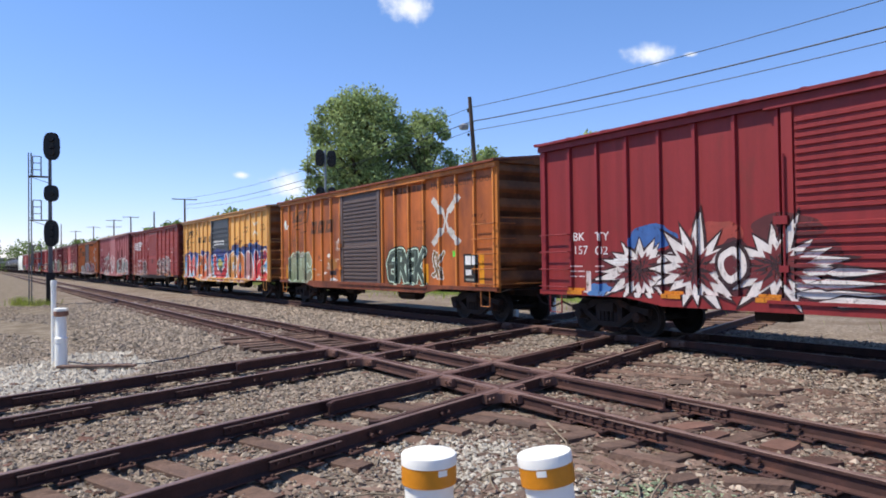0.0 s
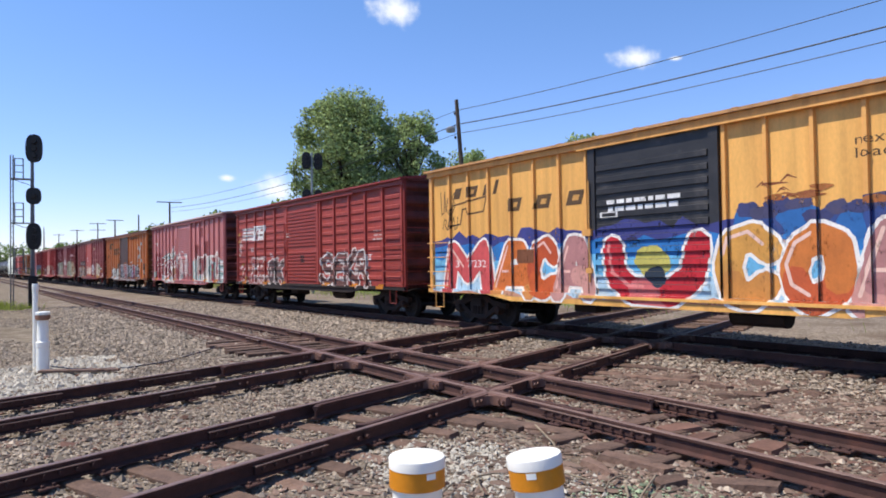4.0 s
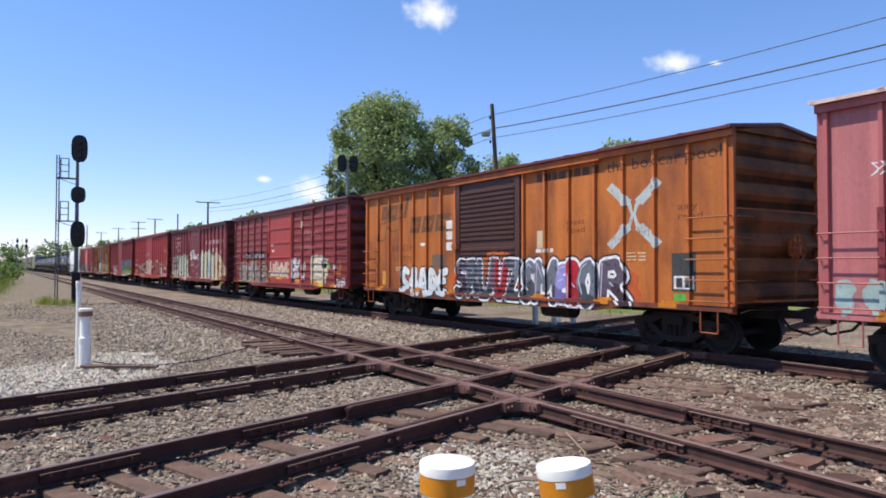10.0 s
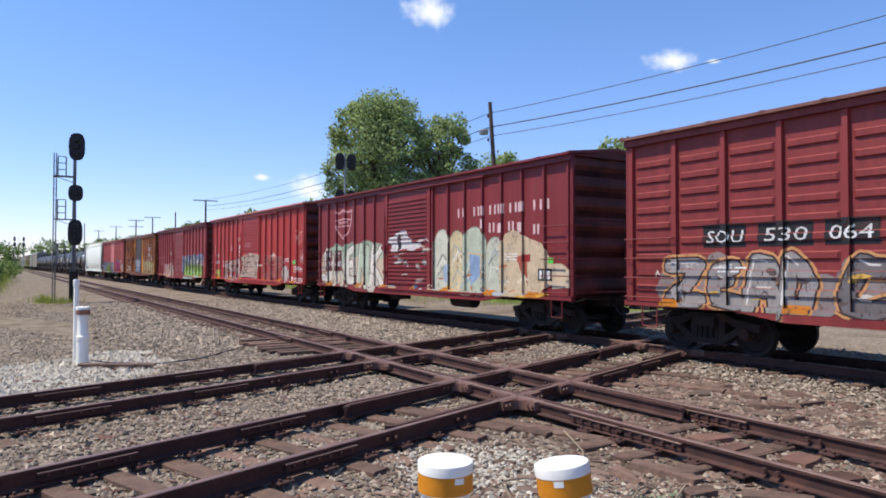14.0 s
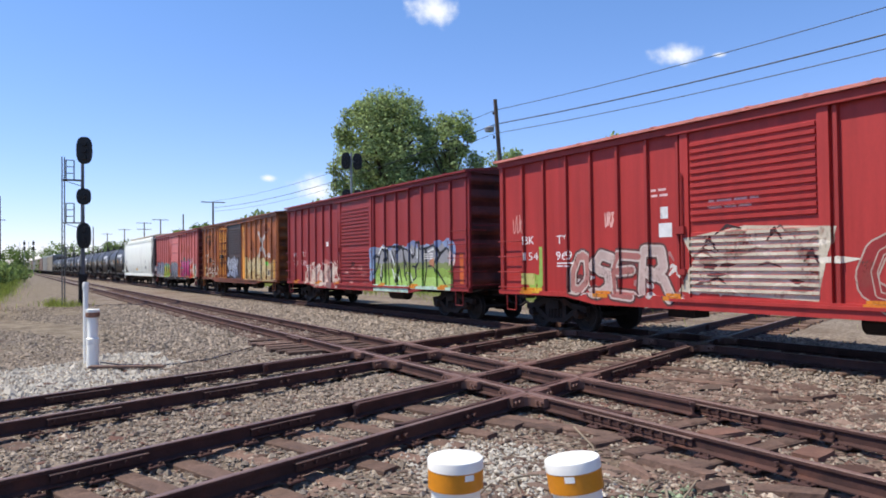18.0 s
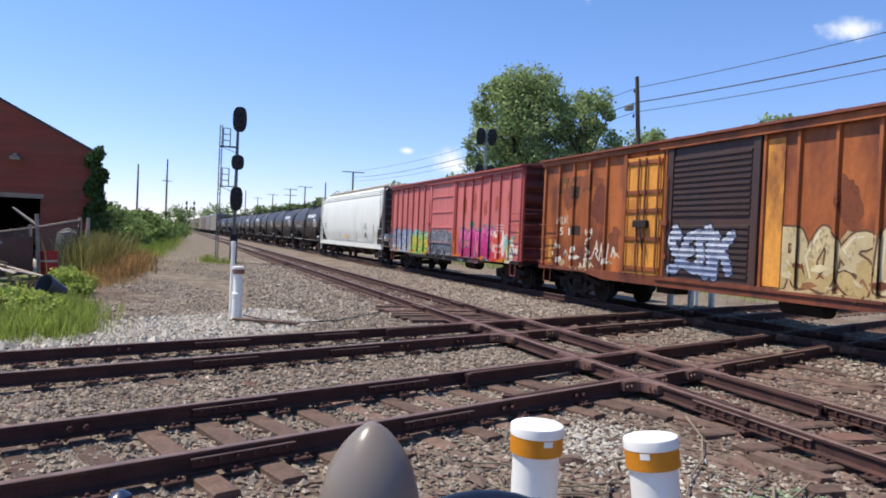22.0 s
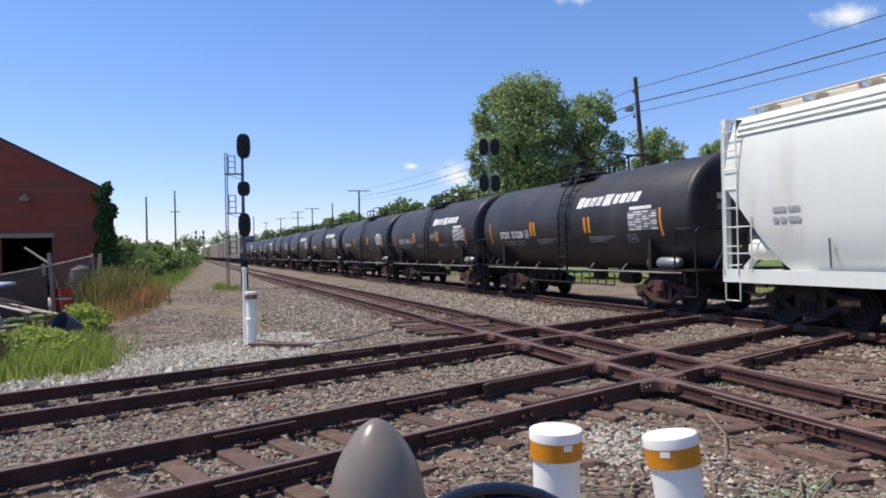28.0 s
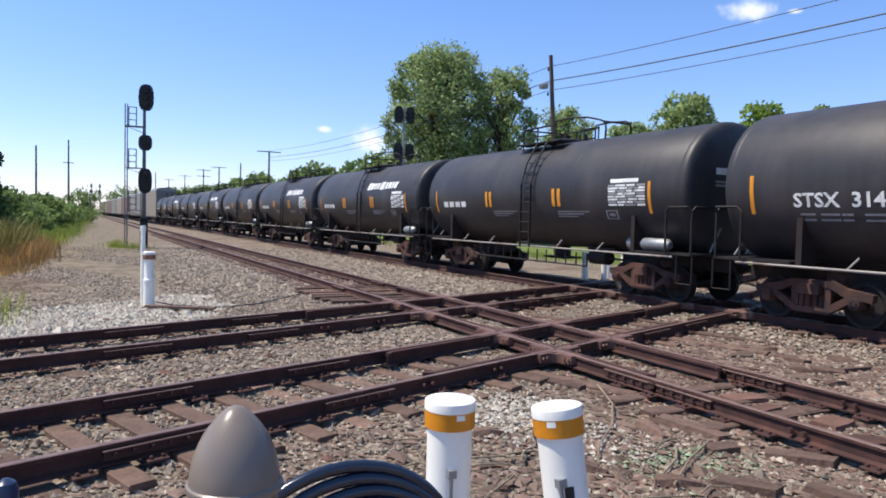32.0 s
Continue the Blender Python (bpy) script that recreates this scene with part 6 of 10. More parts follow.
speckle(mk, -1.5, 1.2, 1.1, 2.35, 46, [(62, 46, 46), (96, 70, 66), (232, 222, 204), (150, 128, 112), (226, 214, 192)], 402, 0.6, 0.12)
bars(mk, -1.0, 2.95, 2, 1.1, 0.05, 0.13, (222, 190, 186), 405)
line = (186, 164, 150)
throw(mk, [(1.75, 3.0, "C", (146, 44, 44)), (2.8, 3.95, "E", (142, 42, 42)), (3.75, 5.15, "R", (146, 44, 44))], 0.96, 2.25, line, 0.3, 0.03, None, None, 0.15, 103, 0.1)
throw(mk, [(1.95, 2.85, "C", (150, 48, 46)), (3.0, 3.8, "E", (150, 48, 46)), (4.0, 4.95, "R", (150, 48, 46))], 1.1, 2.1, line, 0.07, 0.02, None, None, 0.15, 1031, 0.1)
mk.begin("graffiti")
mk.poly([(3.2, 2.2), (3.55, 2.45), (4.0, 2.22)], (214, 190, 170))
throw(mk, [(5.0, 5.55, "R", (214, 204, 196)), (5.4, 6.0, "K", (190, 176, 168))], 0.95, 1.75, (120, 60, 58), 0.16, 0.03, None, None, 0, 104, 0.1)
for x, z, h, s in ((6.35, 1.45, 0.35, 5), (6.9, 1.5, 0.28, 6), (6.4, 1.0, 0.3, 7), (7.0, 0.98, 0.3, 8)):
    scrawl(mk, x, x + 0.6, z, h, (230, 218, 212), s, 0.045)
mk.rect(6.1, 6.3, 1.0, 1.25, WHITE)
scrawl(mk, 6.75, 7.5, 2.75, 0.85, (222, 160, 150), 61, 0.04), scrawl(mk, 7.2, 7.7, 1.9, 0.6, (230, 200, 196), 62, 0.03), scrawl(mk, -7.4, -6.9, 2.6, 0.5, (222, 160, 150), 63, 0.03)
mk.blob(-6.45, 1.25, 0.3, 0.22, (150, 180, 80), random.Random(64)), mk.rect(-6.3, -6.15, 1.2, 2.2, (150, 190, 90)), mk.rect(-7.0, -6.2, 0.98, 1.12, (214, 170, 50)), mk.rect(-7.0, -6.5, 1.2, 1.5, (190, 186, 110))
mk.text("BK", -6.95, 2.28, 0.22, WHITE, 0.42), mk.text("TY", -5.6, 2.26, 0.22, WHITE, 0.42)
mk.text("154", -6.98, 1.85, 0.22, WHITE, 0.55), mk.text("969", -5.65, 1.85, 0.22, WHITE, 0.6)
mk.rect(-2.3, -1.95, 2.3, 2.6, WHITE), mk.rect(-2.25, -2.05, 2.7, 2.95, WHITE), scrawl(mk, -3.9, -3.6, 2.6, 0.45, (222, 170, 160), 65, 0.035), bars(mk, -2.5, 3.3, 2, 0.5, 0.05, 0.12, (226, 190, 186), 66)
mk.rect(6.3, 6.65, 1.85, 2.02, (90, 220, 110))
data_marks(mk)
mk.finish(car, label="white scrawls and lime green patches")
add(car, 17.48)

# 9 dark crimson car
M9 = car_paint("crimson_paint", (128, 44, 46), 0.75), car_paint("crimson_trim", (120, 38, 42), 0.75)
car, sd = boxcar("dark crimson boxcar with green and silver graffiti", M9, eave=4.62, door_c=-0.15)
mk = Marks(sd)
glow(mk, 1.25, 7.0, 2.2, 0.34, [(132, 152, 190), (150, 166, 196), (116, 132, 172)], 41, 10, 0.35)
glow(mk, 1.25, 1.9, 1.6, 0.6, [(140, 160, 192), (120, 140, 180)], 418, 2, 0.3)
rnd = random.Random(411)
edge = [(1.55 + 0.2 * i, 2.36 + 0.1 * math.sin(1.9 * i) + rnd.uniform(-0.04, 0.04)) for i in range(28)]
low = lambda z: [(x, z + rnd.uniform(-0.04, 0.04)) for x, _ in edge]
for foot, head, c in ((1.75, edge, (146, 146, 150)), (1.5, low(1.84), (128, 140, 88)), (1.3, low(1.62), (140, 172, 76)), (1.02, low(1.34), (166, 200, 110)), (0.78, low(1.04), (186, 212, 196))):
    mk.begin("graffiti")
    mk.poly([(edge[0][0], foot), (edge[-1][0], foot)] + head[::-1], c)
ink, shine = (34, 34, 38), (226, 230, 228)
om = ([(1.5, 2.0), (1.62, 2.12), (1.9, 2.05), (2.1, 2.34), (2.55, 2.28), (2.6, 1.92), (2.68, 1.05)], [(2.53, 2.0), (2.31, 1.88), (2.05, 1.12), (1.98, 1.3), (2.1, 1.6), (2.34, 1.95)], [(1.9, 2.05), (1.75, 1.7), (1.5, 1.4)],
      [(2.1, 2.36), (2.69, 2.43), (3.6, 2.4), (3.3, 2.24), (3.22, 1.68)], [(2.85, 1.92), (3.15, 1.1), (3.3, 1.2), (3.44, 1.74), (3.62, 1.13)], [(2.9, 2.27), (3.22, 1.68)],
      [(3.6, 2.4), (3.74, 2.26), (3.82, 1.9), (3.84, 1.4), (4.16, 1.04)], [(3.67, 2.36), (4.28, 2.24), (4.42, 2.02), (4.55, 2.1), (4.62, 2.52), (4.84, 2.52), (4.9, 2.3), (5.3, 2.3)], [(3.84, 1.9), (4.16, 1.58), (3.9, 1.45)], [(4.84, 2.4), (4.82, 1.85), (4.62, 1.68), (4.64, 1.32), (4.27, 1.14)], [(4.4, 1.72), (4.62, 1.68)],
      [(5.3, 2.3), (5.35, 1.6), (5.2, 1.05)], [(5.3, 2.3), (5.9, 2.42), (6.2, 2.1), (5.9, 1.75), (5.45, 1.7)], [(5.8, 1.72), (6.2, 1.4), (6.6, 1.04)], [(6.2, 2.1), (6.6, 2.3), (6.85, 2.1)])
for q in om:
    mk.begin("graffiti")
    mk.stroke(q, [0.07 + 0.06 * ((i * 2 + len(q)) % 3 == 0) for i in range(len(q))], ink)
for q in ([(1.85, 2.2), (2.1, 2.44), (2.5, 2.38)], [(2.05, 1.75), (2.0, 1.35)], [(2.75, 2.28), (3.1, 1.75)], [(2.95, 1.6), (3.1, 1.25)], [(3.3, 1.45), (3.42, 1.25)], [(4.25, 2.3), (4.36, 2.16)], [(4.74, 2.3), (4.72, 2.0)], [(4.2, 1.5), (4.4, 1.2)], [(5.45, 2.2), (5.8, 2.28)]):
    mk.begin("graffiti")
    mk.stroke(q, 0.06, shine)
mk.blob(5.75, 1.85, 0.2, 0.14, (176, 120, 90), random.Random(414))
scrawl(mk, 6.75, 7.1, 1.75, 0.45, (226, 200, 200), 415, 0.06)
glow(mk, -5.6, -3.5, 1.3, 0.5, [(206, 180, 164), (190, 140, 130), (214, 196, 180)], 412, 6, 0.4)
glow(mk, -3.4, -1.8, 1.35, 0.58, [(206, 178, 164), (140, 110, 108), (214, 194, 180)], 417, 4, 0.4)
speckle(mk, -5.6, -1.8, 0.82, 1.9, 60, [(222, 204, 190), (190, 120, 112), (150, 60, 60), (226, 212, 200), (170, 90, 86)], 419, 0.32, 0.14)
speckle(mk, -1.4, 1.3, 1.05, 1.7, 22, [(190, 110, 104), (214, 150, 140), (150, 56, 56)], 416, 0.5, 0.08)
mk.rect(-0.5, -0.15, 1.75, 1.9, (30, 26, 28))
mk.rect(-3.2, -2.95, 2.6, 2.8, WHITE)
for x in (-7.3, -6.15):
    mk.rect(x - 0.08, x + 0.6, 1.5, 2.5, (150, 50, 52))
mk.text("BK", -7.22, 2.2, 0.22, (230, 206, 204), 0.42), mk.text("TY", -6.05, 2.2, 0.22, (230, 206, 204), 0.42)
mk.text("152", -7.25, 1.8, 0.22, (230, 206, 204), 0.5), mk.text("033", -6.1, 1.8, 0.22, (230, 206, 204), 0.5)
mk.rect(7.35, 7.55, 1.15, 2.1, (196, 96, 50))
data_marks(mk)
mk.finish(car, label="green and silver graffiti outlined in black")
add(car, 17.48)

# 10 rusty orange car
M10 = car_paint("rusty_orange_paint", (164, 94, 46), 0.4, 0.24, rust_rgb=(108, 56, 36), scale=0.9), car_paint("rusty_orange_trim", (150, 86, 46), 0.44, 0.24)
car, sd = boxcar("rusty yellow-orange boxcar with a dark louvred door and a pale cross", M10, end_mat=M_rust_end, door_mat=car_paint("rust_black_door", (62, 48, 46), 0.52), roof_mat=car_paint("rusty_roof_edge", (116, 66, 50)), door_w=3.0, sill_mat=M_brown_sill)
mk = Marks(sd)
x_mark(mk, 5.3, 2.95, 0.72, (200, 196, 190))
word_blocks(mk, -7.0, 3.4, [(0.5, 0.9), (0.62, 0.9), (0.2, 0.9), (0.2, 1.15)], (116, 76, 44), (164, 96, 48), 0.55, 0.16)
M_yd = car_paint("yellow_plug_door", (206, 142, 62), 0.5, 0.2, rust_rgb=(126, 70, 42), scale=1.6)
pd = part("plug_door", Mesh().box(-3.2, -1.68, -1.6, -1.5, 1.05, 4.2), M_yd, car, "yellow plug door with rusty lock bars")
for x in (-3.12, -2.6, -2.3, -1.78):
    part("lock_bar", Mesh().tube([(x, -1.66, 1.1), (x, -1.66, 4.15)], 0.03, 6), M10[1], pd)
for z in (1.2, 2.0, 2.75, 3.25, 4.05):
    part("door_rib", Mesh().box(-3.2, -1.68, -1.64, -1.6, z - 0.05, z + 0.05), M10[1], pd)
part("lock_handle", Mesh().bevbox(-2.7, -2.15, -1.72, -1.6, 2.3, 2.5, 0.03).tube([(-2.45, -1.7, 2.4), (-2.2, -1.74, 1.7)], 0.025, 6), M_under, pd)
part("door_frame", Mesh().box(-3.34, -3.2, -1.62, -1.5, 1.04, 4.3), M10[1], car)
part("yellow_strip", Mesh().box(1.62, 2.1, -1.525, -1.5, 1.06, 4.2), M_yd, car, "bright yellow sheet beside the dark door")
for k, (x, z, a, b) in enumerate(((-6.3, 3.2, 0.4, 0.4), (-4.6, 2.9, 0.4, 0.7), (-5.2, 3.7, 0.6, 0.2), (3.6, 2.9, 0.25, 0.5), (5.9, 3.7, 0.5, 0.25), (6.9, 2.9, 0.25, 0.6), (-3.8, 2.0, 0.25, 0.4))):
    mk.blob(x, z, a, b, ((128, 70, 40), (118, 62, 40), (140, 78, 44))[k % 3], random.Random(900 + k), 26, 0.6)
mk.rect(-6.2, -5.75, 3.2, 3.6, (64, 46, 42)), mk.rect(-2.5, -2.2, 3.0, 3.3, (230, 220, 206)), mk.rect(-6.1, -5.6, 2.05, 2.35, (62, 48, 44))
bands(mk, 2.1, 7.4, 0.98, 2.0, [((190, 166, 120), 1.0)], 421, 0.3)
ice = [((170, 180, 206), 1.5), ((206, 212, 226), 9.0)]
throw(mk, [(-1.45, -0.75, "S", ice), (-0.95, -0.2, "E", ice), (-0.4, 0.35, "O", ice), (0.15, 0.85, "K", ice)], 1.12, 2.3, (46, 46, 58), 0.26, 0.06, (238, 240, 246), None, 0.05, 121, 0.1)
tan = [((190, 164, 110), 1.5), ((206, 186, 140), 9.0)]
throw(mk, [(1.9, 2.8, "R", tan), (2.7, 3.5, "O", tan), (3.4, 4.3, "S", tan), (4.2, 5.1, "M", tan), (5.0, 6.0, "R", tan)], 1.02, 2.25, (104, 72, 50), 0.3, 0.045, (226, 214, 180), None, 0.05, 122, 0.1)
speckle(mk, -7.4, -3.5, 0.98, 1.7, 40, [(206, 190, 160), (176, 150, 110), (120, 66, 40), (222, 212, 192), (90, 60, 48)], 123, 0.3, 0.16)
speckle(mk, 2.0, 7.3, 0.98, 1.5, 36, [(206, 190, 150), (150, 104, 66), (120, 66, 40), (222, 206, 160)], 125, 0.3, 0.12)
scrawl(mk, -5.4, -4.0, 1.3, 0.7, (222, 212, 196), 124, 0.05), scrawl(mk, -7.1, -6.3, 2.4, 0.3, (206, 190, 170), 126, 0.03)
mk.text("5", -6.85, 2.05, 0.26, (230, 222, 208), 0.22), mk.text("1", -6.5, 2.05, 0.24, (226, 216, 200), 0.1), mk.text("04", -5.35, 2.05, 0.24, (226, 216, 200), 0.42)
scrawl(mk, 6.2, 6.8, 2.2, 0.35, WHITE, 9, 0.04)
mk.rect(6.0, 6.3, 1.8, 2.0, (110, 210, 90)), mk.rect(6.15, 6.85, 1.25, 1.6, (210, 196, 170)), mk.rect(6.22, 6.45, 1.3, 1.55, (40, 40, 40)), mk.rect(6.52, 6.75, 1.3, 1.55, (40, 40, 40))
mk.rect(7.1, 7.4, 1.1, 2.1, (206, 150, 60)), mk.rect(-7.5, -7.3, 1.1, 1.9, (206, 150, 60))
mk.finish(car, label="pale cross, stencils and worn graffiti")
add(car, 17.48)

# 11 pink car
M11 = car_paint("faded_rose_paint", (180, 100, 99), 0.62, 0.16, rust_rgb=(160, 76, 58)), car_paint("faded_rose_trim", (160, 82, 78), 0.66)
# side sill takes the dark underframe colour in place of the shadow there
car, sd = boxcar("faded rose boxcar with bright pink, grey and lime graffiti", M11, door_kind="plug", door_c=0.0, sill_mat=M_under)
mk = Marks(sd)
for k in range(5):
    mk.blob(2.6 + k * 1.05, 3.2 + 0.2 * math.sin(k * 2), 0.16, 0.35, (176, 84, 62), random.Random(510 + k), 26, 0.5)
bands(mk, -7.75, -4.4, 0.92, 2.1, [((166, 166, 170), 0.6), ((140, 150, 176), 0.4)], 436, 0.2)
sg = [((190, 194, 198), 1.4), ((150, 160, 184), 9.0)]
throw(mk, [(-7.7, -6.8, "S", sg), (-6.9, -6.0, "R", sg), (-6.1, -5.2, "A", sg), (-5.3, -4.4, "K", sg)], 0.95, 2.2, (86, 88, 98), 0.24, 0.05, (228, 232, 234), None, 0.08, 437, 0.1)
glow(mk, -4.4, -1.7, 1.7, 0.4, [(120, 180, 196), (130, 186, 190)], 438, 5)
ly = [((160, 190, 70), 1.25), ((206, 196, 66), 1.7), ((150, 186, 120), 9.0)]
bands(mk, -4.35, -1.75, 0.92, 1.8, [((156, 186, 74), 0.4), ((206, 194, 70), 0.6)], 439, 0.12)
throw(mk, [(-4.3, -3.4, "U", ly), (-3.5, -2.6, "O", ly), (-2.7, -1.8, "E", ly)], 0.95, 2.0, (76, 112, 104), 0.24, 0.045, (226, 226, 150), None, 0.05, 133, 0.1)
bands(mk, -1.45, 1.45, 0.98, 2.0, [((156, 150, 150), 0.12), ((84, 86, 94), 0.88)], 434, 0.1)
dg = [((70, 74, 82), 1.4), ((110, 114, 124), 9.0)]
throw(mk, [(-1.45, -0.7, "S", dg), (-0.8, -0.05, "E", dg), (-0.15, 0.6, "R", dg), (0.5, 1.4, "M", dg)], 1.0, 2.05, (42, 44, 50), 0.2, 0.04, (186, 194, 202), (150, 152, 160), 0.06, 435, 0.1)
bands(mk, 1.5, 2.3, 0.95, 2.1, [((222, 120, 60), 0.6), ((206, 96, 70), 0.4)], 432, 0.12)
glow(mk, 1.9, 5.6, 1.5, 0.6, [(206, 92, 78), (206, 70, 96)], 51, 7, 0.25)
pk = [((176, 44, 104), 1.3), ((196, 52, 124), 1.8), ((214, 92, 150), 9.0)]
throw(mk, [(2.0, 3.2, "C", pk), (3.0, 3.9, "T", pk), (3.7, 4.6, "O", pk), (4.4, 5.6, "K", pk)], 0.9, 2.25, (150, 40, 92), 0.42, 0.04, (238, 150, 190), (116, 160, 150), 0.06, 131, 0.1)
mk.blob(3.5, 2.4, 0.16, 0.12, (70, 130, 104), random.Random(52)), mk.blob(4.1, 1.45, 0.12, 0.26, (226, 150, 60), random.Random(53))
bands(mk, 5.4, 6.5, 0.95, 2.05, [((206, 66, 46), 0.3), ((226, 180, 170), 0.3), ((206, 84, 60), 0.4)], 431, 0.15)
speckle(mk, 5.4, 6.4, 1.0, 2.0, 14, [(232, 206, 200), (214, 70, 50), (226, 120, 90)], 521, 0.4, 0.14)
glow(mk, 6.3, 7.3, 1.5, 0.5, [(226, 214, 200), (150, 190, 190), (206, 200, 150)], 54, 4, 0.35)
speckle(mk, 6.3, 7.3, 1.1, 2.0, 12, [(60, 100, 110), (232, 226, 214), (120, 180, 180), (206, 196, 90)], 522, 0.35, 0.14)
scrawl(mk, 7.4, 7.75, 1.35, 0.35, (230, 222, 218), 55, 0.05), mk.rect(7.5, 7.72, 1.85, 2.2, (206, 140, 70)), bars(mk, 5.9, 2.35, 3, 0.5, 0.04, 0.11, (226, 200, 196), 56)
data_marks(mk)
mk.finish(car, label="pink, grey and lime green graffiti")
add(car, 17.48)


# ---- covered hopper ----
M_hop = surface("white_hopper_paint", srgb(228, 229, 219), 0.5, 0, 0.04, 0.8, 0.04, stain=srgb(196, 190, 178), stain_at=(0.58, 0.85), stain_scale=0.6, stretch=(1, 1, 0.3))
M_hop_roof = surface("dusty_hopper_roof", srgb(206, 196, 176), 0.7, 0, 0.12, 1.5, 0.1)

M_hop_post = surface("dusty_grey_frame", srgb(150, 142, 134), 0.6, 0, 0.15, 1.5, 0.1, stain=srgb(104, 84, 72))
# hopper ends get a dark paint that holds the shade of the end bays
M_hop_shade = surface("grey_hopper_end", srgb(78, 68, 64), 0.6, 0, 0.15, 1.5, 0.1, stain=srgb(80, 66, 60))


def covered_hopper():
    car = thing("covered_hopper", pose(0, 0, 0), "white curved-side covered hopper car with roof walkway", "hopper car", "freight train cars")
    h = 8.9
    # curved side shell with sloping ends
    prof = [(0.85, 1.0), (1.28, 1.05), (1.5, 1.5), (1.58, 2.1), (1.6, 2.8), (1.57, 3.4), (1.5, 3.9), (1.4, 4.2), (1.2, 4.42)]
    sh = Mesh()
    for s in (-1, 1):
        rows = []
        steps = ((0.1, 2.95), (0.35, 2.7), (0.7, 2.3), (1.1, 1.85), (1.5, 1.42), (1.75, 1.2), (1.95, 1.0))
        for x, cut in [(-h + d, c) for d, c in steps] + [(h - d, c) for d, c in reversed(steps)]:
            rows.append([(x, s * (y if z >= cut else np.interp(cut, [q[1] for q in prof], [q[0] for q in prof])), max(z, cut)) for y, z in prof])
        sh.loft(rows if s > 0 else [list(r) for r in rows], caps=False, closed=False)
    part("shell", sh, M_hop, car, smooth=True)
    for s in (-1, 1):
        sh = Mesh()
        sh.loft([[(s * (h - 0.3), y, z) for y, z in ((-1.57, 3.4), (-1.2, 4.42), (1.2, 4.42), (1.57, 3.4))], [(s * (h - 2.4), y, z) for y, z in ((-1.28, 1.0), (-1.2, 4.42), (1.2, 4.42), (1.28, 1.0))]], caps=False)
        part("slope_sheet", sh, M_hop_shade, car, "sloping end sheet coloured dark for its shade")
        part("end_panel", Mesh().box(min(s * (h - 0.34), s * (h - 0.3)), max(s * (h - 0.34), s * (h - 0.3)), -1.42, 1.42, 2.9, 4.36).box(min(s * (h - 1.3), s * (h - 1.24)), max(s * (h - 1.3), s * (h - 1.24)), -1.1, 1.1, 1.1, 3.0), M_hop_shade, car, "end panel coloured dark grey for its shade")
    rf = Mesh().loft([[(x, -1.22, 4.36), (x, -1.22, 4.42), (x, -0.6, 4.55), (x, 0.6, 4.55), (x, 1.22, 4.42), (x, 1.22, 4.36)] for x in (-h + 0.3, h - 0.3)])
    part("roof", rf, M_hop_roof, car)
    for z, y in ((4.0, 1.49), (4.12, 1.45), (4.24, 1.4)):
        part("roof_bead", Mesh().tube([(-h + 0.4, -y, z), (h - 0.4, -y, z)], 0.03, 6), M_hop, car)
    wk = Mesh().box(-h + 0.2, h - 0.2, -0.35, 0.35, 4.62, 4.65)
    for k in range(14):
        x = -h + 0.8 + k * (2 * h - 1.6) / 13
        wk.box(x - 0.04, x + 0.04, -0.95, 0.95, 4.5, 4.62)
    part("running_board", wk, M_hop_roof, car)
    for k in range(13):
        hd = Mesh()
        x = -h + 1.0 + k * (2 * h - 2.0) / 12
        hd.bevbox(x - 0.45, x + 0.45, 0.0 - 0.62, -0.4, 4.55, 4.66, 0.03)
        hd.tube([(x - 0.55, -0.95, 4.45), (x - 0.55, -0.95, 4.62)], 0.03, 6)
        part("hatch_cover", hd, M_hop_roof, car)
    part("roof_handrail", Mesh().tube([(-h + 0.3, -1.0, 4.6), (h - 0.3, -1.0, 4.6)], 0.03, 6), M_hop_roof, car)
    for y in (-1.6, 1.5):
        part("side_sill", Mesh().box(-h, h, y, y + 0.1, 0.92, 1.22), M_hop, car, "white side sill")
    # end frames and slopes
    for s in (-1, 1):
        ef = Mesh()
        for y in (-1.5, 1.5):
            ef.box(min(s * (h - 0.12), s * h), max(s * (h - 0.12), s * h), y - 0.06, y + 0.06, 1.2, 4.4)
        ef.box(min(s * (h - 0.1), s * h), max(s * (h - 0.1), s * h), -1.5, 1.5, 4.3, 4.42)
        ef.beam((s * (h - 0.1), -1.0, 1.2), (s * (h - 1.9), -0.8, 2.9), 0.12, 0.12)
        ef.beam((s * (h - 0.1), 1.0, 1.2), (s * (h - 1.9), 0.8, 2.9), 0.12, 0.12)
        ef.box(min(s * (h - 2.4), s * h), max(s * (h - 2.4), s * h), -1.5, 1.5, 1.08, 1.16)
        # front frame and ladder are a darker grey than the white rear ones
        part("end_frame", ef, M_hop if s < 0 else M_hop_post, car)
        lad = Mesh()
        for k in range(8):
            z = 1.3 + 0.4 * k
            lad.tube([(s * (h - 0.06), -1.62, z), (s * (h - 0.5), -1.62, z)], 0.014, 6)
            lad.tube([(s * (h + 0.04), -1.45, z), (s * (h + 0.04), -1.0, z)], 0.014, 6)
        for x in (h - 0.06, h - 0.5):
            lad.tube([(s * x, -1.62, 1.1), (s * x, -1.62, 4.3)], 0.018, 6)
        lad.tube([(s * (h - 0.05), -1.57, 0.95), (s * (h - 0.05), -1.57, 0.5), (s * (h - 0.5), -1.57, 0.5), (s * (h - 0.5), -1.57, 0.95)], 0.018, 6)
        part("ladder", lad, M_hop if s < 0 else M_hop_post, car)
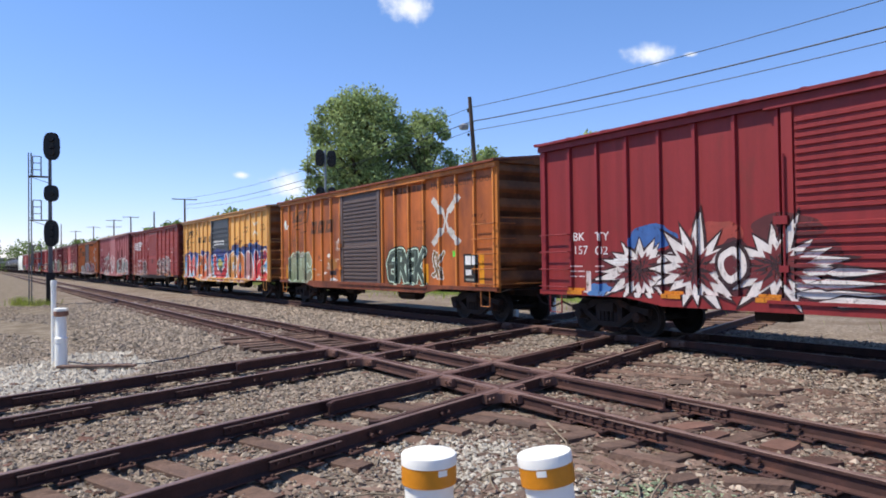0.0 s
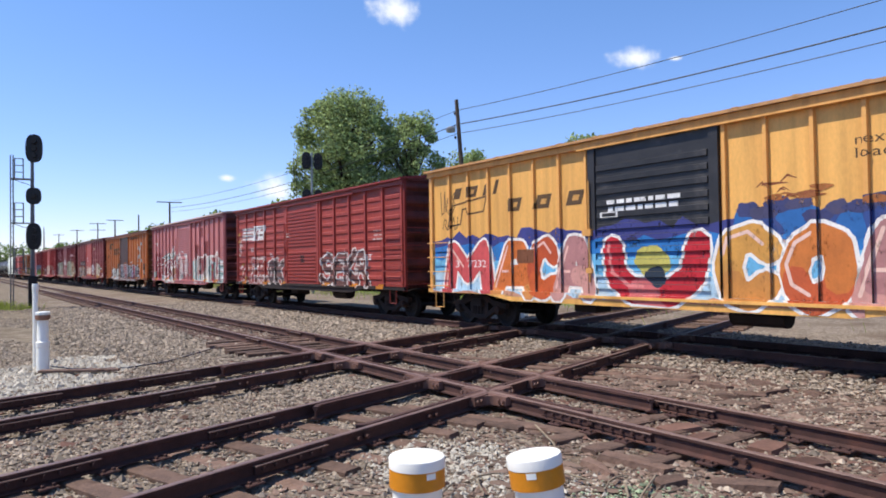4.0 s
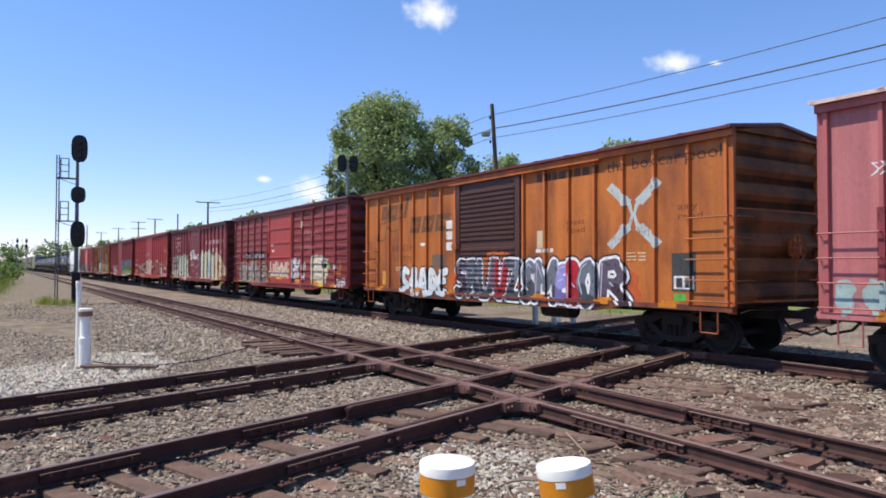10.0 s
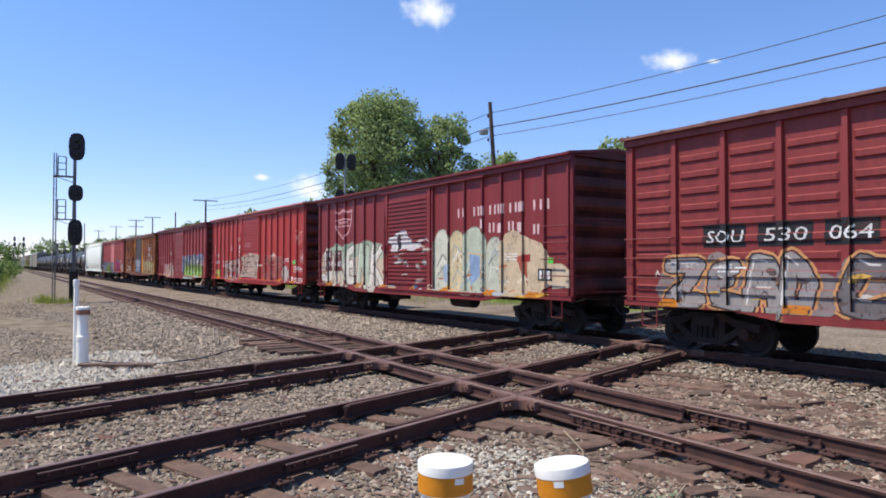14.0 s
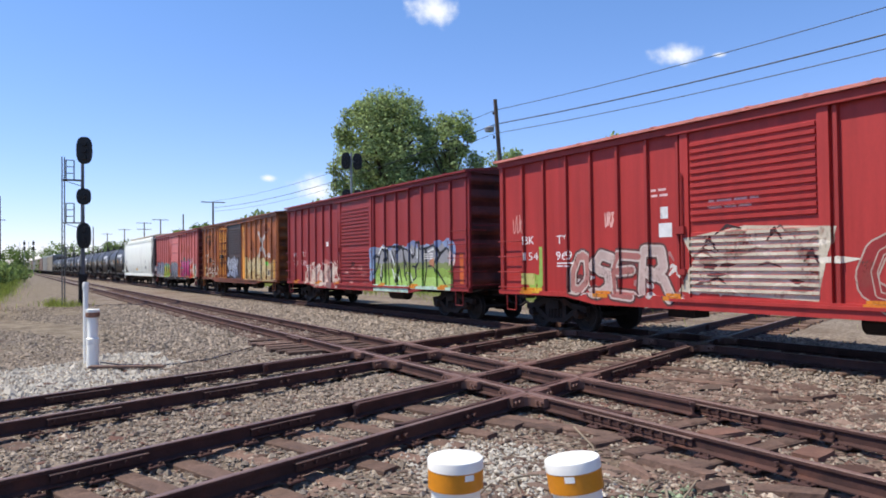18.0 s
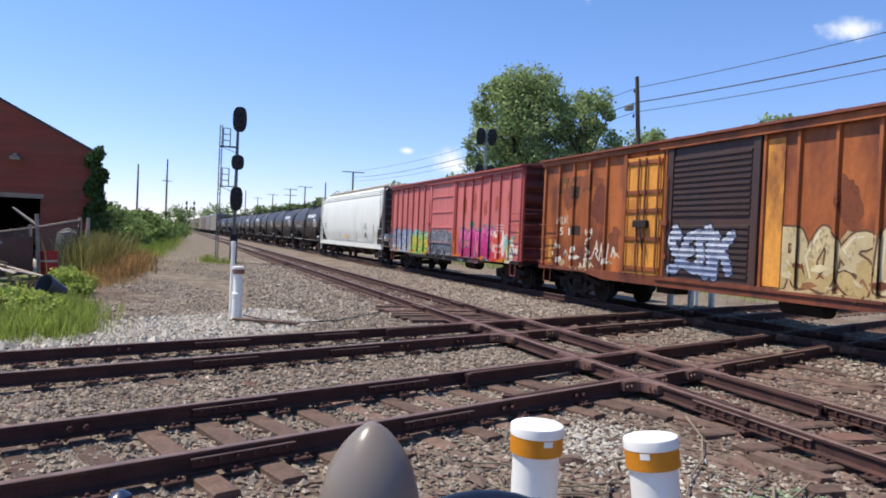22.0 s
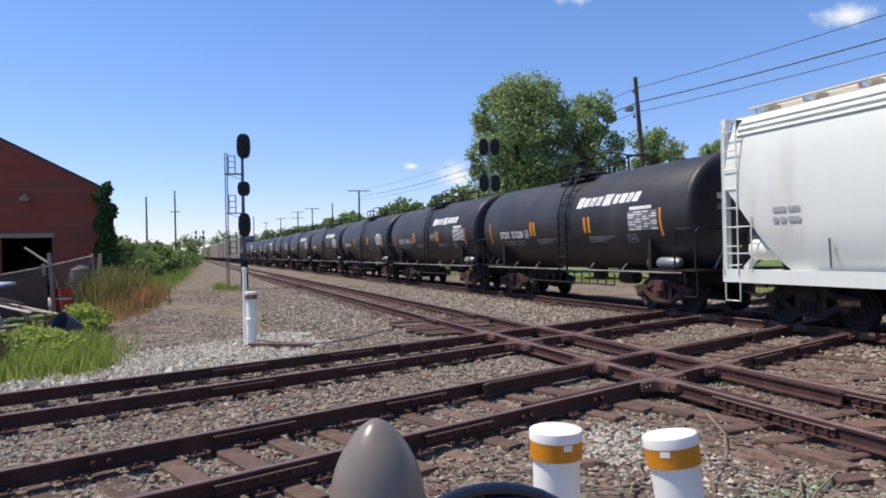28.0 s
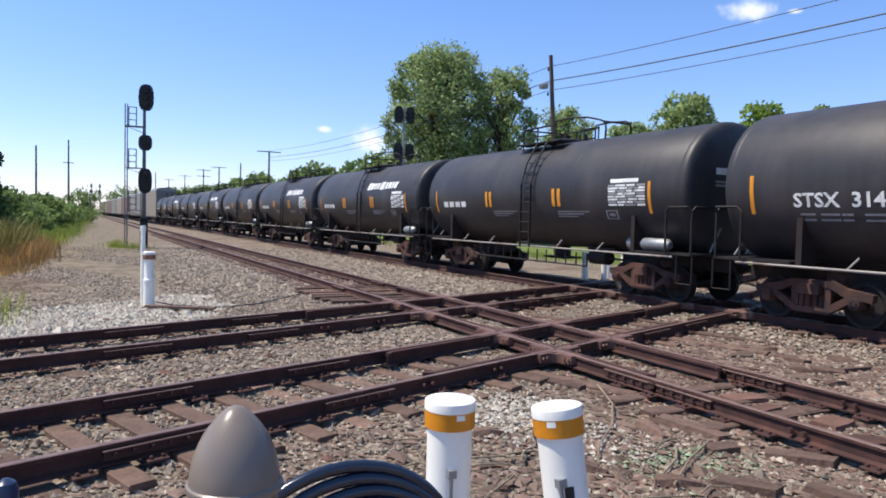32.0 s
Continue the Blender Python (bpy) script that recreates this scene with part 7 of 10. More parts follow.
        tk = Mesh().tube([(s * (h - 0.35), -1.05, 1.62), (s * (h - 0.45), -1.05, 1.62), (s * (h - 1.5), -1.05, 1.62), (s * (h - 1.6), -1.05, 1.62)], [0.1, 0.22, 0.22, 0.1], 14)
        part("air_reservoir", tk, M_hop, car, "white air reservoir under the slope sheet", smooth=True)
        rl = Mesh()
        for z in (1.55, 2.1):
            rl.tube([(s * (h - 0.06), -1.62, z), (s * (h - 0.9), -1.62, z)], 0.016, 6)
        rl.tube([(s * (h - 0.9), -1.62, 1.2), (s * (h - 0.9), -1.62, 2.3)], 0.018, 6)
        part("grab_rail", rl, M_hop, car)
    for x in (-4.2, -1.4, 1.4, 4.2):
        ch = Mesh().loft([[(x - 1.2, -1.2, 1.0), (x + 1.2, -1.2, 1.0), (x + 1.2, 1.2, 1.0), (x - 1.2, 1.2, 1.0)], [(x - 0.3, -0.5, 0.4), (x + 0.3, -0.5, 0.4), (x + 0.3, 0.5, 0.4), (x - 0.3, 0.5, 0.4)]])
        part("discharge_hopper", ch, M_under, car)
    sc = Mesh().box(-h, h, -0.25, 0.25, 0.75, 1.0)
    part("centre_sill", sc, M_under, car)
    sd = Side(h, [], 0.1, (99, 100, [], 0.1))
    sd.depth = lambda x, z: 1.605 if z < 2.9 else 1.59
    mk = Marks(sd)
    bars(mk, -7.4, 2.35, 2, 0.7, 0.1, 0.2, (168, 168, 168), 2)
    bars(mk, 4.7, 2.35, 4, 0.75, 0.03, 0.09, (140, 140, 140), 4)
    mk.rect(5.0, 5.4, 1.58, 1.82, (50, 50, 52)), mk.rect(5.05, 5.35, 1.68, 1.71, WHITE)
    for x in (-6.0, -4.2, -2.0, 0.3, 3.0):
        mk.stroke([(x, 1.3), (x - 0.03, 1.8)], 0.05, (90, 78, 70))
    mk.stroke([(7.1, 1.35), (6.98, 2.3)], 0.09, (176, 112, 66))
    mk.rect(-0.6, 0.3, 1.45, 1.65, (214, 180, 120))
    mk.finish(car, "stencils", "small dark stencilling")
    for ob in car.children:
        for v in ob.data.vertices:
            if v.co.z > 1.25:
                v.co.z = 1.25 + (v.co.z - 1.25) * 1.09
    running_gear(car, 7.0, h)
    return car


add(covered_hopper(), 19.2)

# ---- tank cars ----
M_tank = surface("black_tank_paint", srgb(54, 52, 54), 0.5, 0, 0.14, 0.5, 0.03, stain=srgb(74, 69, 68), stain_at=(0.45, 0.75), stain_scale=0.6, streak=0.2)


def tank_arc(me, x0, x1, a0, a1, slot, R=1.56, cz=2.64, off=0.004, n=8):
    for i in range(n):
        b0, b1 = a0 + (a1 - a0) * i / n, a0 + (a1 - a0) * (i + 1) / n
        p = lambda x, b: (x, -(R + off) * math.cos(radians(b)), cz + (R + off) * math.sin(radians(b)))
        me.face([p(x0, b0), p(x1, b0), p(x1, b1), p(x0, b1)], slot)


def tank_text(me, words, x, deg, height, slot, width, R=1.56, cz=2.64):
    """Lettering wrapped on the barrel."""
    cu = bpy.data.curves.new("lettering", "FONT")
    cu.body, cu.size, cu.resolution_u, cu.offset = words, height * 1.4, 2, 0.009
    ob = bpy.data.objects.new("lettering", cu)
    scene.collection.objects.link(ob)
    tm = ob.evaluated_get(bpy.context.evaluated_depsgraph_get()).to_mesh()
    xs = [v.co.x for v in tm.vertices]
    k = width / (max(xs) - min(xs))
    for p in tm.polygons:
        pts = []
        for i in p.vertices:
            c = tm.vertices[i].co
            b = radians(deg) + c.y / R
            pts.append((x + c.x * k, -(R + 0.006) * math.cos(b), cz + (R + 0.006) * math.sin(b)))
        me.face(pts, slot)
    bpy.data.objects.remove(ob)
    bpy.data.curves.remove(cu)


TANK_L = 12.75


def tank_car(number, logo, tagged_side=False):
    car = thing("tank_car", pose(0, 0, 0), "black cylindrical tank car with white stencilling and a top platform" if number else "plain black cylindrical tank car with a top platform", "tank car", "freight train cars")
    h, R, cz = TANK_L / 2, 1.56, 2.64
    n = 40
    ring_at = lambda x, r: [(x, r * math.cos(2 * math.pi * j / n), cz + r * math.sin(2 * math.pi * j / n)) for j in range(n)]
    ends = [(0.0, 0.05), (0.02, 0.6), (0.05, 1.1), (0.085, 1.36), (0.125, 1.48), (0.175, 1.54), (0.24, 1.56)]
    rows = [ring_at(-h + d, r) for d, r in ends] + [ring_at(x, R) for x in (-3.5, 3.5)] + [ring_at(h - d, r) for d, r in reversed(ends)]
    part("tank_barrel", Mesh().loft(rows), M_tank, car, smooth="all")
    for x in (-h + 0.3, -2.2, 2.2, h - 0.3):
        bands = Mesh().loft([ring_at(x - 0.04, R), ring_at(x - 0.02, R + 0.004), ring_at(x + 0.02, R + 0.004), ring_at(x + 0.04, R)], caps=False)
        part("weld_band", bands, M_tank, car, smooth=True)
    # dome fittings and platform
    dm = Mesh().turned([(0.5, 4.0), (0.5, 4.28), (0.42, 4.32)], 20).turned([(0.12, 4.3), (0.12, 4.45)], 10).turned([(0.06, 4.05), (0.06, 4.4)], 8, (0.9, 0, 0))
    part("manway", dm, M_dark, car, smooth=True)
    for y in (-1.05, 0.55):
        part("platform", Mesh().box(-1.2, 1.0, y, y + 0.5, 4.14, 4.18), M_dark, car)
    for y in (-0.75, 0.75):
        for x in (-1.2, -0.45, 0.45):
            part("railing_post", Mesh().tube([(x, y, 3.9), (x, y, 4.68)], 0.026, 6), M_dark, car)
        part("top_rail", Mesh().tube([(-1.2, y, 4.66), (0.4, y, 4.68), (0.48, y, 4.78), (1.2, y, 4.8), (1.85, y * 0.9, 4.74), (2.2, y * 0.7, 4.64), (2.3, y * 0.6, 4.56), (2.32, y * 0.6, 4.4), (2.3, y * 0.6, 4.1)], 0.028, 6), M_dark, car)
        part("middle_rail", Mesh().tube([(-1.2, y, 4.4), (0.45, y, 4.4)], 0.02, 6), M_dark, car)
    for x, z, w in ((-1.2, 4.67, 0.75), (2.27, 4.6, 0.5)):
        part("cross_rail", Mesh().tube([(x, -w, z), (x, w, z)], 0.028, 6), M_dark, car)
    part("valve_guard", Mesh().tube([(1.1, -0.35, 4.05), (1.1, -0.35, 4.5), (1.5, 0.0, 4.55), (1.9, -0.35, 4.5), (1.9, -0.35, 4.05)], 0.024, 6), M_dark, car)
    ld = Mesh()
    for x in (0.04, 0.52):
        rail = [(x, -1.64, 1.05), (x, -1.64, 2.9), (x, -1.47, 3.5), (x, -1.1, 4.14)]
        for p, q in zip(rail, rail[1:]):
            ld.beam(p, q, 0.06, 0.03)
    for k in range(10):
        z = 1.2 + k * 0.29
        y = -1.64 if z < 2.9 else (-1.64 + (z - 2.9) * 0.42)
        ld.tube([(0.05, y, z), (0.51, y, z)], 0.02, 6)
    part("side_ladder", ld, M_dark, car)
    # stub sills, saddles, end platforms and handrails
    for s in (-1, 1):
        st = Mesh().box(min(s * 3.0, s * (h + 0.1)), max(s * 3.0, s * (h + 0.1)), -0.3, 0.3, 0.75, 1.12)
        st.loft([[(s * 3.5, -1.1, 1.65), (s * 3.5, 1.1, 1.65), (s * 3.5, 0.35, 1.0), (s * 3.5, -0.35, 1.0)], [(s * 4.8, -1.1, 1.65), (s * 4.8, 1.1, 1.65), (s * 4.8, 0.35, 1.0), (s * 4.8, -0.35, 1.0)]])
        for y in (-1.45, 1.45):
            st.box(min(s * 4.5, s * 4.62), max(s * 4.5, s * 4.62), min(y, y * 0.7), max(y, y * 0.7), 1.1, 2.0)
        part("stub_sill", st, M_under, car)
        ep = Mesh().box(min(s * 4.7, s * (h + 0.1)), max(s * 4.7, s * (h + 0.1)), -1.5, 1.5, 1.12, 1.17)
        part("end_platform", ep, M_dark, car)
        hr = Mesh()
        hr.tube([(s * (h + 0.05), -1.5, 1.15), (s * (h + 0.05), -1.5, 2.1), (s * (h + 0.05), -1.4, 2.2), (s * (h + 0.05), 1.4, 2.2), (s * (h + 0.05), 1.5, 2.1), (s * (h + 0.05), 1.5, 1.15)], 0.028, 6)
        hr.tube([(s * 5.75, -1.58, 1.15), (s * 5.75, -1.58, 2.1), (s * 5.85, -1.58, 2.2), (s * h, -1.58, 2.2), (s * (h + 0.05), -1.5, 2.1)], 0.028, 6)
        hr.tube([(s * (h + 0.1), -1.5, 1.1), (s * (h + 0.1), -1.5, 0.5), (s * (h - 0.35), -1.5, 0.5), (s * (h - 0.35), -1.5, 1.1)], 0.02, 6)
        part("handrail", hr, M_dark, car)
    part("side_rail", Mesh().tube([(-5.9, -1.5, 1.08), (5.9, -1.5, 1.08)], 0.028, 6), M_hop_post, car, "thin dusty grey side rail")
    for x in (-3.6, -1.9, 1.6, 3.3):
        part("rail_bracket", Mesh().tube([(x, -1.5, 1.08), (x + 0.16, -1.4, 1.3)], 0.022, 6), M_hop_post, car)
    br = Mesh().tube([(-2.9, -1.45, 0.66), (2.9, -1.45, 0.66)], 0.025, 6)
    for k in range(14):
        br.tube([(-2.9 + k * 5.8 / 13, -1.45, 1.0), (-2.9 + k * 5.8 / 13, -1.45, 0.66)], 0.022, 6)
    part("bottom_rail", br, M_dark, car, "dark railing hung below the tank")
    rs = Mesh().tube([(4.0, -0.95, 1.32), (4.9, -0.95, 1.32)], 0.17, 12)
    part("air_reservoir", rs, M_galv, car)
    part("brake_cylinder", Mesh().tube([(2.0, -0.5, 0.85), (2.7, -0.5, 0.85)], 0.19, 12).beam((2.7, -0.5, 0.85), (3.6, -0.3, 0.8), 0.05, 0.05).box(1.9, 3.0, -0.6, 0.2, 1.02, 1.14), M_under, car)
    bt = Mesh().tube([(0, 0, 1.15), (0, 0, 0.75)], 0.25, 12).box(-0.5, 0.5, -0.35, 0.35, 0.7, 0.76)
    part("bottom_valve", bt, M_under, car)
    # stencils
    tx = Mesh()
    cols = [WHITE, (226, 150, 40), (150, 150, 152)]
    for k, (z, wd) in enumerate(((2.95, 0.62), (2.76, 0.5), (2.68, 0.5))):
        for j in range(2):
            y = -0.75 + j * (wd + 0.08)
            tx.face([(h + 0.004, y, z), (h + 0.004, y + wd * 0.85, z), (h + 0.004, y + wd * 0.85, z + (0.15 if k == 0 else 0.05)), (h + 0.004, y, z + (0.15 if k == 0 else 0.05))], 0 if k == 0 else 2)
    if number:
        tank_text(tx, number, -4.66, -16.5, 0.26, 0, 1.9)
        for x0, x1, a0, a1 in ((-2.6, -2.57, -17, -7), (-2.34, -2.31, -17, -7), (-2.57, -2.34, -8, -7), (-2.57, -2.34, -17, -16), (-2.5, -2.41, -14.5, -10)):
            tank_arc(tx, x0, x1, a0, a1, 0, n=2)
        for k in range(2):
            for j, wd in enumerate((0.3, 0.46, 0.2, 0.42, 0.2)):
                tank_arc(tx, -4.55 + j * 0.4, -4.55 + j * 0.4 + min(wd, 0.36), -22.6 - k * 4, -21.2 - k * 4, 2, n=1)
    else:
        for j in range(4):
            tank_arc(tx, -5.0 + j * 0.42, -4.7 + j * 0.42, -15, -8, 0, n=2)
    for x in (-5.6, -2.15, 1.42, 5.12):
        tank_arc(tx, x, x + (0.13 if -3 < x < 2 else 0.09), *((-15, 3) if -3 < x < 2 else (-22, 6)), 1)
        if -3 < x < 2:
            tank_arc(tx, x + 0.24, x + 0.37, -15, 3, 1)
    for k in range(3):
        for x0 in (-1.75, 1.6):
            tank_arc(tx, x0, x0 + 1.35 - 0.25 * k, -21 - k * 2.6, -19.8 - k * 2.6, 2, n=1)
    if logo:
        # plain slanted shapes where a company's mark stands
        for x, wd in ((0.98, 0.31), (1.35, 0.28), (1.7, 0.28), (2.05, 0.26), (2.42, 0.42), (2.95, 0.23), (3.26, 0.28), (3.6, 0.23), (3.9, 0.25)):
            lo, hi = (15, 25.5) if wd < 0.3 else (14, 27)
            for i in range(4):
                b0, b1 = lo + (hi - lo) * i / 4, lo + (hi - lo) * (i + 1) / 4
                tank_arc(tx, x + 0.03 * i, x + wd + 0.03 * i, b0, b1, 0, n=1)
    tank_arc(tx, 3.82, 4.8, 6, 9.5, 0, n=2)
    for k in range(8):
        x = 3.75
        for j in range(4):
            wd = (0.22, 0.36, 0.28, 0.3)[(j + k) % 4]
            tank_arc(tx, x, x + wd, 2.6 - k * 2.5, 4.4 - k * 2.5, 0 if (j + k) % 3 else 2, n=1)
            x += wd + 0.04
    for x0, x1, a0, a1 in ((3.6, 3.65, -27, -20), (3.98, 4.03, -27, -20), (3.6, 4.03, -20, -19), (3.6, 4.03, -28, -27), (3.72, 3.92, -25, -22)):
        tank_arc(tx, x0, x1, a0, a1, 2, n=2)
    for slot, nm, lb in ((0, "white_lettering", "white stencilled letters"), (1, "reflector", "orange reflector strips"), (2, "small_stencil", "small grey stencilling")):
        one = Mesh()
        for f, m in zip(tx.f, tx.m):
            if m == slot:
                one.face([tx.v[i] for i in f])
        if one.f:
            tagged(part(nm, one, paint(cols[slot]), car, lb), kind="stuff")
    if tagged_side:
        rnd = random.Random(9)
        for x0, x1, d0, d1, rgb, lb in ((0.65, 1.3, -13, 3, (190, 190, 192), "thin white scribbled tag"), (1.9, 3.3, -14, -1, (104, 52, 50), "faded dull red tag")):
            tg = Mesh()
            for k in range(7):
                xa = x0 + (x1 - x0) * (k + 0.2) / 7
                wob = [rnd.uniform(d0, d1) for _ in range(5)]
                for i in range(4):
                    u = xa + 0.05 * (x1 - x0) * i * (-1) ** k
                    lo, hi = sorted((wob[i], wob[i + 1]))
                    tank_arc(tg, u, u + 0.022, lo, min(hi, lo + 7), 0, n=3)
                    tank_arc(tg, min(u, u + 0.05 * (x1 - x0) * (-1) ** k), max(u, u + 0.05 * (x1 - x0) * (-1) ** k) + 0.02, wob[i], wob[i] + 0.8, 0, n=1)
            tagged(part("scribble", tg, paint(rgb), car, lb), kind="stuff")
    rs2 = Mesh().tube([(4.75, -1.3, 1.33), (4.85, -1.3, 1.33), (5.55, -1.3, 1.33), (5.65, -1.3, 1.33)], [0.08, 0.15, 0.15, 0.08], 12)
    part("air_tank", rs2, M_galv, car, smooth=True)
    for s in (-1, 1):
        bg = Mesh().tube([(s * (h + 0.02), 0.35, 1.2), (s * (h + 0.02), 0.35, 1.95)], 0.03, 6).tube([(s * (h + 0.02), 0.2, 1.95), (s * (h + 0.05), 0.5, 1.95)], 0.14, 12).tube([(s * (h + 0.05), -0.9, 1.2), (s * (h - 0.02), -0.5, 1.75)], 0.025, 6)
        part("brake_stand", bg, M_galv, car)
    running_gear(car, 4.55, h + 0.05, TRUCK_BROWN)
    return car


for num, lg in (("STSX  51228", True), ("STSX  3147", True), ("", False), ("", True), ("", True), ("", False), ("", True), ("", False), ("", True), ("", False)):
    add(tank_car(num, lg, "3147" in num), 13.5)


# ---- enclosed tall cars at the tail ----
M_rack = [surface("tan_rack_panel", srgb(138, 126, 112), 0.6, 0.1, 0.1, 0.6, 0.05, stain=srgb(140, 110, 92)), surface("grey_rack_panel", srgb(126, 122, 118), 0.6, 0.1, 0.1, 0.6, 0.05, stain=srgb(140, 110, 92)), surface("brown_rack_panel", srgb(120, 92, 82), 0.6, 0.1, 0.12, 0.6, 0.05)]


def auto_rack(k):
    car = thing("auto_rack", pose(0, 0, 0), ("tall tan enclosed auto rack car", "tall grey enclosed auto rack car", "tall brownish enclosed auto rack car")[k % 3], "rail car", "freight train cars")
    h = 13.3
    bd = Mesh().box(0, (2 * h - 0.6) / 24 - 0.06, -0.03, 0.03, 1.1, 5.3).data("side_screen", M_rack[k % 3])
    for s in (-1, 1):
        for j in range(24):
            part("side_screen", bd, None, car).location = (-h + 0.3 + j * (2 * h - 0.6) / 24, s * 1.47, 0)
    part("roof", Mesh().loft([[(x, -1.5, 5.2), (x, -1.3, 5.6), (x, 0, 5.75), (x, 1.3, 5.6), (x, 1.5, 5.2)] for x in (-h, h)]), M_galv, car)
    for s in (-1, 1):
        part("end_door", Mesh().box(min(s * (h - 0.1), s * h), max(s * (h - 0.1), s * h), -1.45, 1.45, 1.1, 5.25), M_rack[(k + 1) % 3], car)
    part("flat_deck", Mesh().box(-h, h, -1.5, 1.5, 0.85, 1.1), M_under, car)
    running_gear(car, 9.8, h)
    return car


for k in range(9):
    add(auto_rack(k), 28.3)

# how far the train has rolled past, second by second
ROLL = [(0, 10.25), (4.5, 44.7), (9, 79.1), (13, 109.75), (17, 139.9), (19, 154.9), (21.5, 173.6), (26, 207.25), (28.5, 225.9), (30, 236.9), (32, 252.3)]

# how far each boxcar rides ahead of an even spacing
SLACK = [-0.1, -0.25, -0.18, 0.0, -0.23, -0.27, -0.12, -0.25, -0.2, -0.15, -0.05, 0.1]


def motions():
    off = 0.0
    yaw = math.degrees(math.atan(D_SLOPE))
    for i, (car, pitch) in enumerate(CARS):
        body = pitch - 1.73 - (2 * SLACK[i] if i < len(SLACK) else 0)
        rows = []
        for t, s in ROLL:
            x = s - off - body / 2
            p = d_line(x)
            rows.append((t, pose(p.x, p.y, p.z, 0, -math.degrees(math.atan(GRADE)), yaw)))
        walk(car, rows)
        off += pitch
    # every wheelset turns with the rails it rolls over
    spin, start = [], ROLL[0][1]
    for (t0, s0), (t1, s1) in zip(ROLL, ROLL[1:]):
        n = math.ceil((s1 - s0) / 0.418 / radians(72))
        spin += [(t0 + (t1 - t0) * i / n, s0 + (s1 - s0) * i / n) for i in range(n)]
    spin.append(ROLL[-1])
    kept = {}
    for dx, w in WHEELSETS:
        if dx not in kept:
            walk(w, [(t, Matrix.Translation((dx, 0, 0.418)) @ Matrix.Rotation((s - start) / 0.418, 4, "Y")) for t, s in spin])
            kept[dx] = w.animation_data
        else:
            w.rotation_mode = "QUATERNION"
            w.animation_data_create().action = kept[dx].action
            w.animation_data.action_slot = kept[dx].action_slot

# ---- crossing castings, guard rails, joint bars ----
def frog():
    """The cast corner where two rails meet: filled arms, rounded inner corners, bolts."""
    me = Mesh()
    cdir = Vector((1, C_SLOPE, 0)).normalized()
    me.beam(-cdir * 0.5, cdir * 0.5, 0.2, 0.12)
    me.beam(-AB * 0.5, AB * 0.5, 0.2, 0.124)
    up = Vector((0, 0, 1))
    for a in (cdir, -cdir):
        for b in (AB, -AB):
            k = (a + b) * (0.1 / abs(a.cross(b).z))
            q0, q1 = k + a * 0.24, k + b * 0.24
            arc = [q0 * (1 - u) ** 2 + k * 2 * u * (1 - u) + q1 * u * u for u in [i / 6 for i in range(7)]]
            inner = k - (a + b) * 0.03
            ring = [inner] + arc
            if a.cross(b).z < 0:
                ring.reverse()
            me.loft([[p - up * 0.075 for p in ring], [p + up * 0.05 for p in ring]])
    for d in (cdir, AB):
        n = d.cross(up)
        for s in (-1, 1):
            for k in (-0.46, -0.37, 0.37, 0.46):
                p = d * k + n * s * 0.098
                me.tube([p, p + n * s * 0.045], 0.027, 6)
    return me


crossing = thing("rail_crossing", pose(0, 0, 0), "cast steel diamond crossing where level tracks meet", "rail crossing", "", "structure")
M_cast = surface("brown_cast_steel", srgb(116, 86, 76), 0.65, 0.1, 0.2, 3, 0.2, 30, stain=srgb(80, 56, 50))
FROG = frog().data("frog", M_cast)
K = GAUGE * math.sqrt(1 + SKEW * SKEW)


def meet(x0, side, slope, y0):
    """Where a crossing rail meets a through rail."""
    u = x0 - side * K
    y = (y0 + slope * u) / (1 - slope * SKEW)
    return u + SKEW * y, y


for x0 in (B_X, A_X):
    for side in (0, 1):
        for slope, y0, zf in ((C_SLOPE, 0.0, None), (C_SLOPE, GAUGE, None), (D_SLOPE, 6.5, 1), (D_SLOPE, 6.5 + GAUGE, 1)):
            x, y = meet(x0, side, slope, y0)
            f = part("frog", FROG, None, crossing)
            f.location = (x, y, (GRADE * (x + 8) if zf else fall(x)) - 0.068)


def guard(pts, bend):
    """A guard rail whose ends flare aside."""
    pts = [Vector(p) for p in pts]
    d = (pts[-1] - pts[0]).normalized()
    full = [pts[0] - d * 0.12 + bend * 0.09, pts[0] - d * 0.05 + bend * 0.03, pts[0], pts[-1], pts[-1] + d * 0.05 + bend * 0.03, pts[-1] + d * 0.12 + bend * 0.09]
    me = Mesh()
    rings = []
    for i, p in enumerate(full):
        t = (full[min(i + 1, 5)] - full[max(i - 1, 0)]).normalized()
        s = t.cross(Vector((0, 0, 1))).normalized()
        rings.append([p + s * a + Vector((0, 0, b - 0.004)) for a, b in RAIL])
    return me.loft(rings)


def guards(line, start, stop, gap=0.125):
    n = (line(start, 1.0) - line(start, 0.0)).normalized()
    part("guard_rail", guard([line(start, 0.0) + n * gap, line(stop, 0.0) + n * gap], n), M_rail, crossing)
    part("guard_rail", guard([line(start, 1.0) - n * gap, line(stop, 1.0) - n * gap], -n), M_rail, crossing)


for x0 in (B_X, A_X):
    guards(lambda y, s, x0=x0: ab_line(x0, y, s), -2.3, 3.9)
    guards(lambda y, s, x0=x0: ab_line(x0, y, s), 4.6, 10.2)
guards(c_line, -8.6, 1.65)

# lip takes the paler rail-head colour to imitate sunlight on the ledge
bar = Mesh().bevbox(-0.46, 0.46, -0.012, 0.02, -0.05, 0.03, 0.008).bevbox(-0.47, 0.47, -0.034, 0.02, 0.03, 0.04, 0.003, 1)
for k in range(6):
    bx = -0.38 + k * 0.152
    bar.tube([(bx, -0.012, 0), (bx, -0.05, 0)], 0.02, 6)
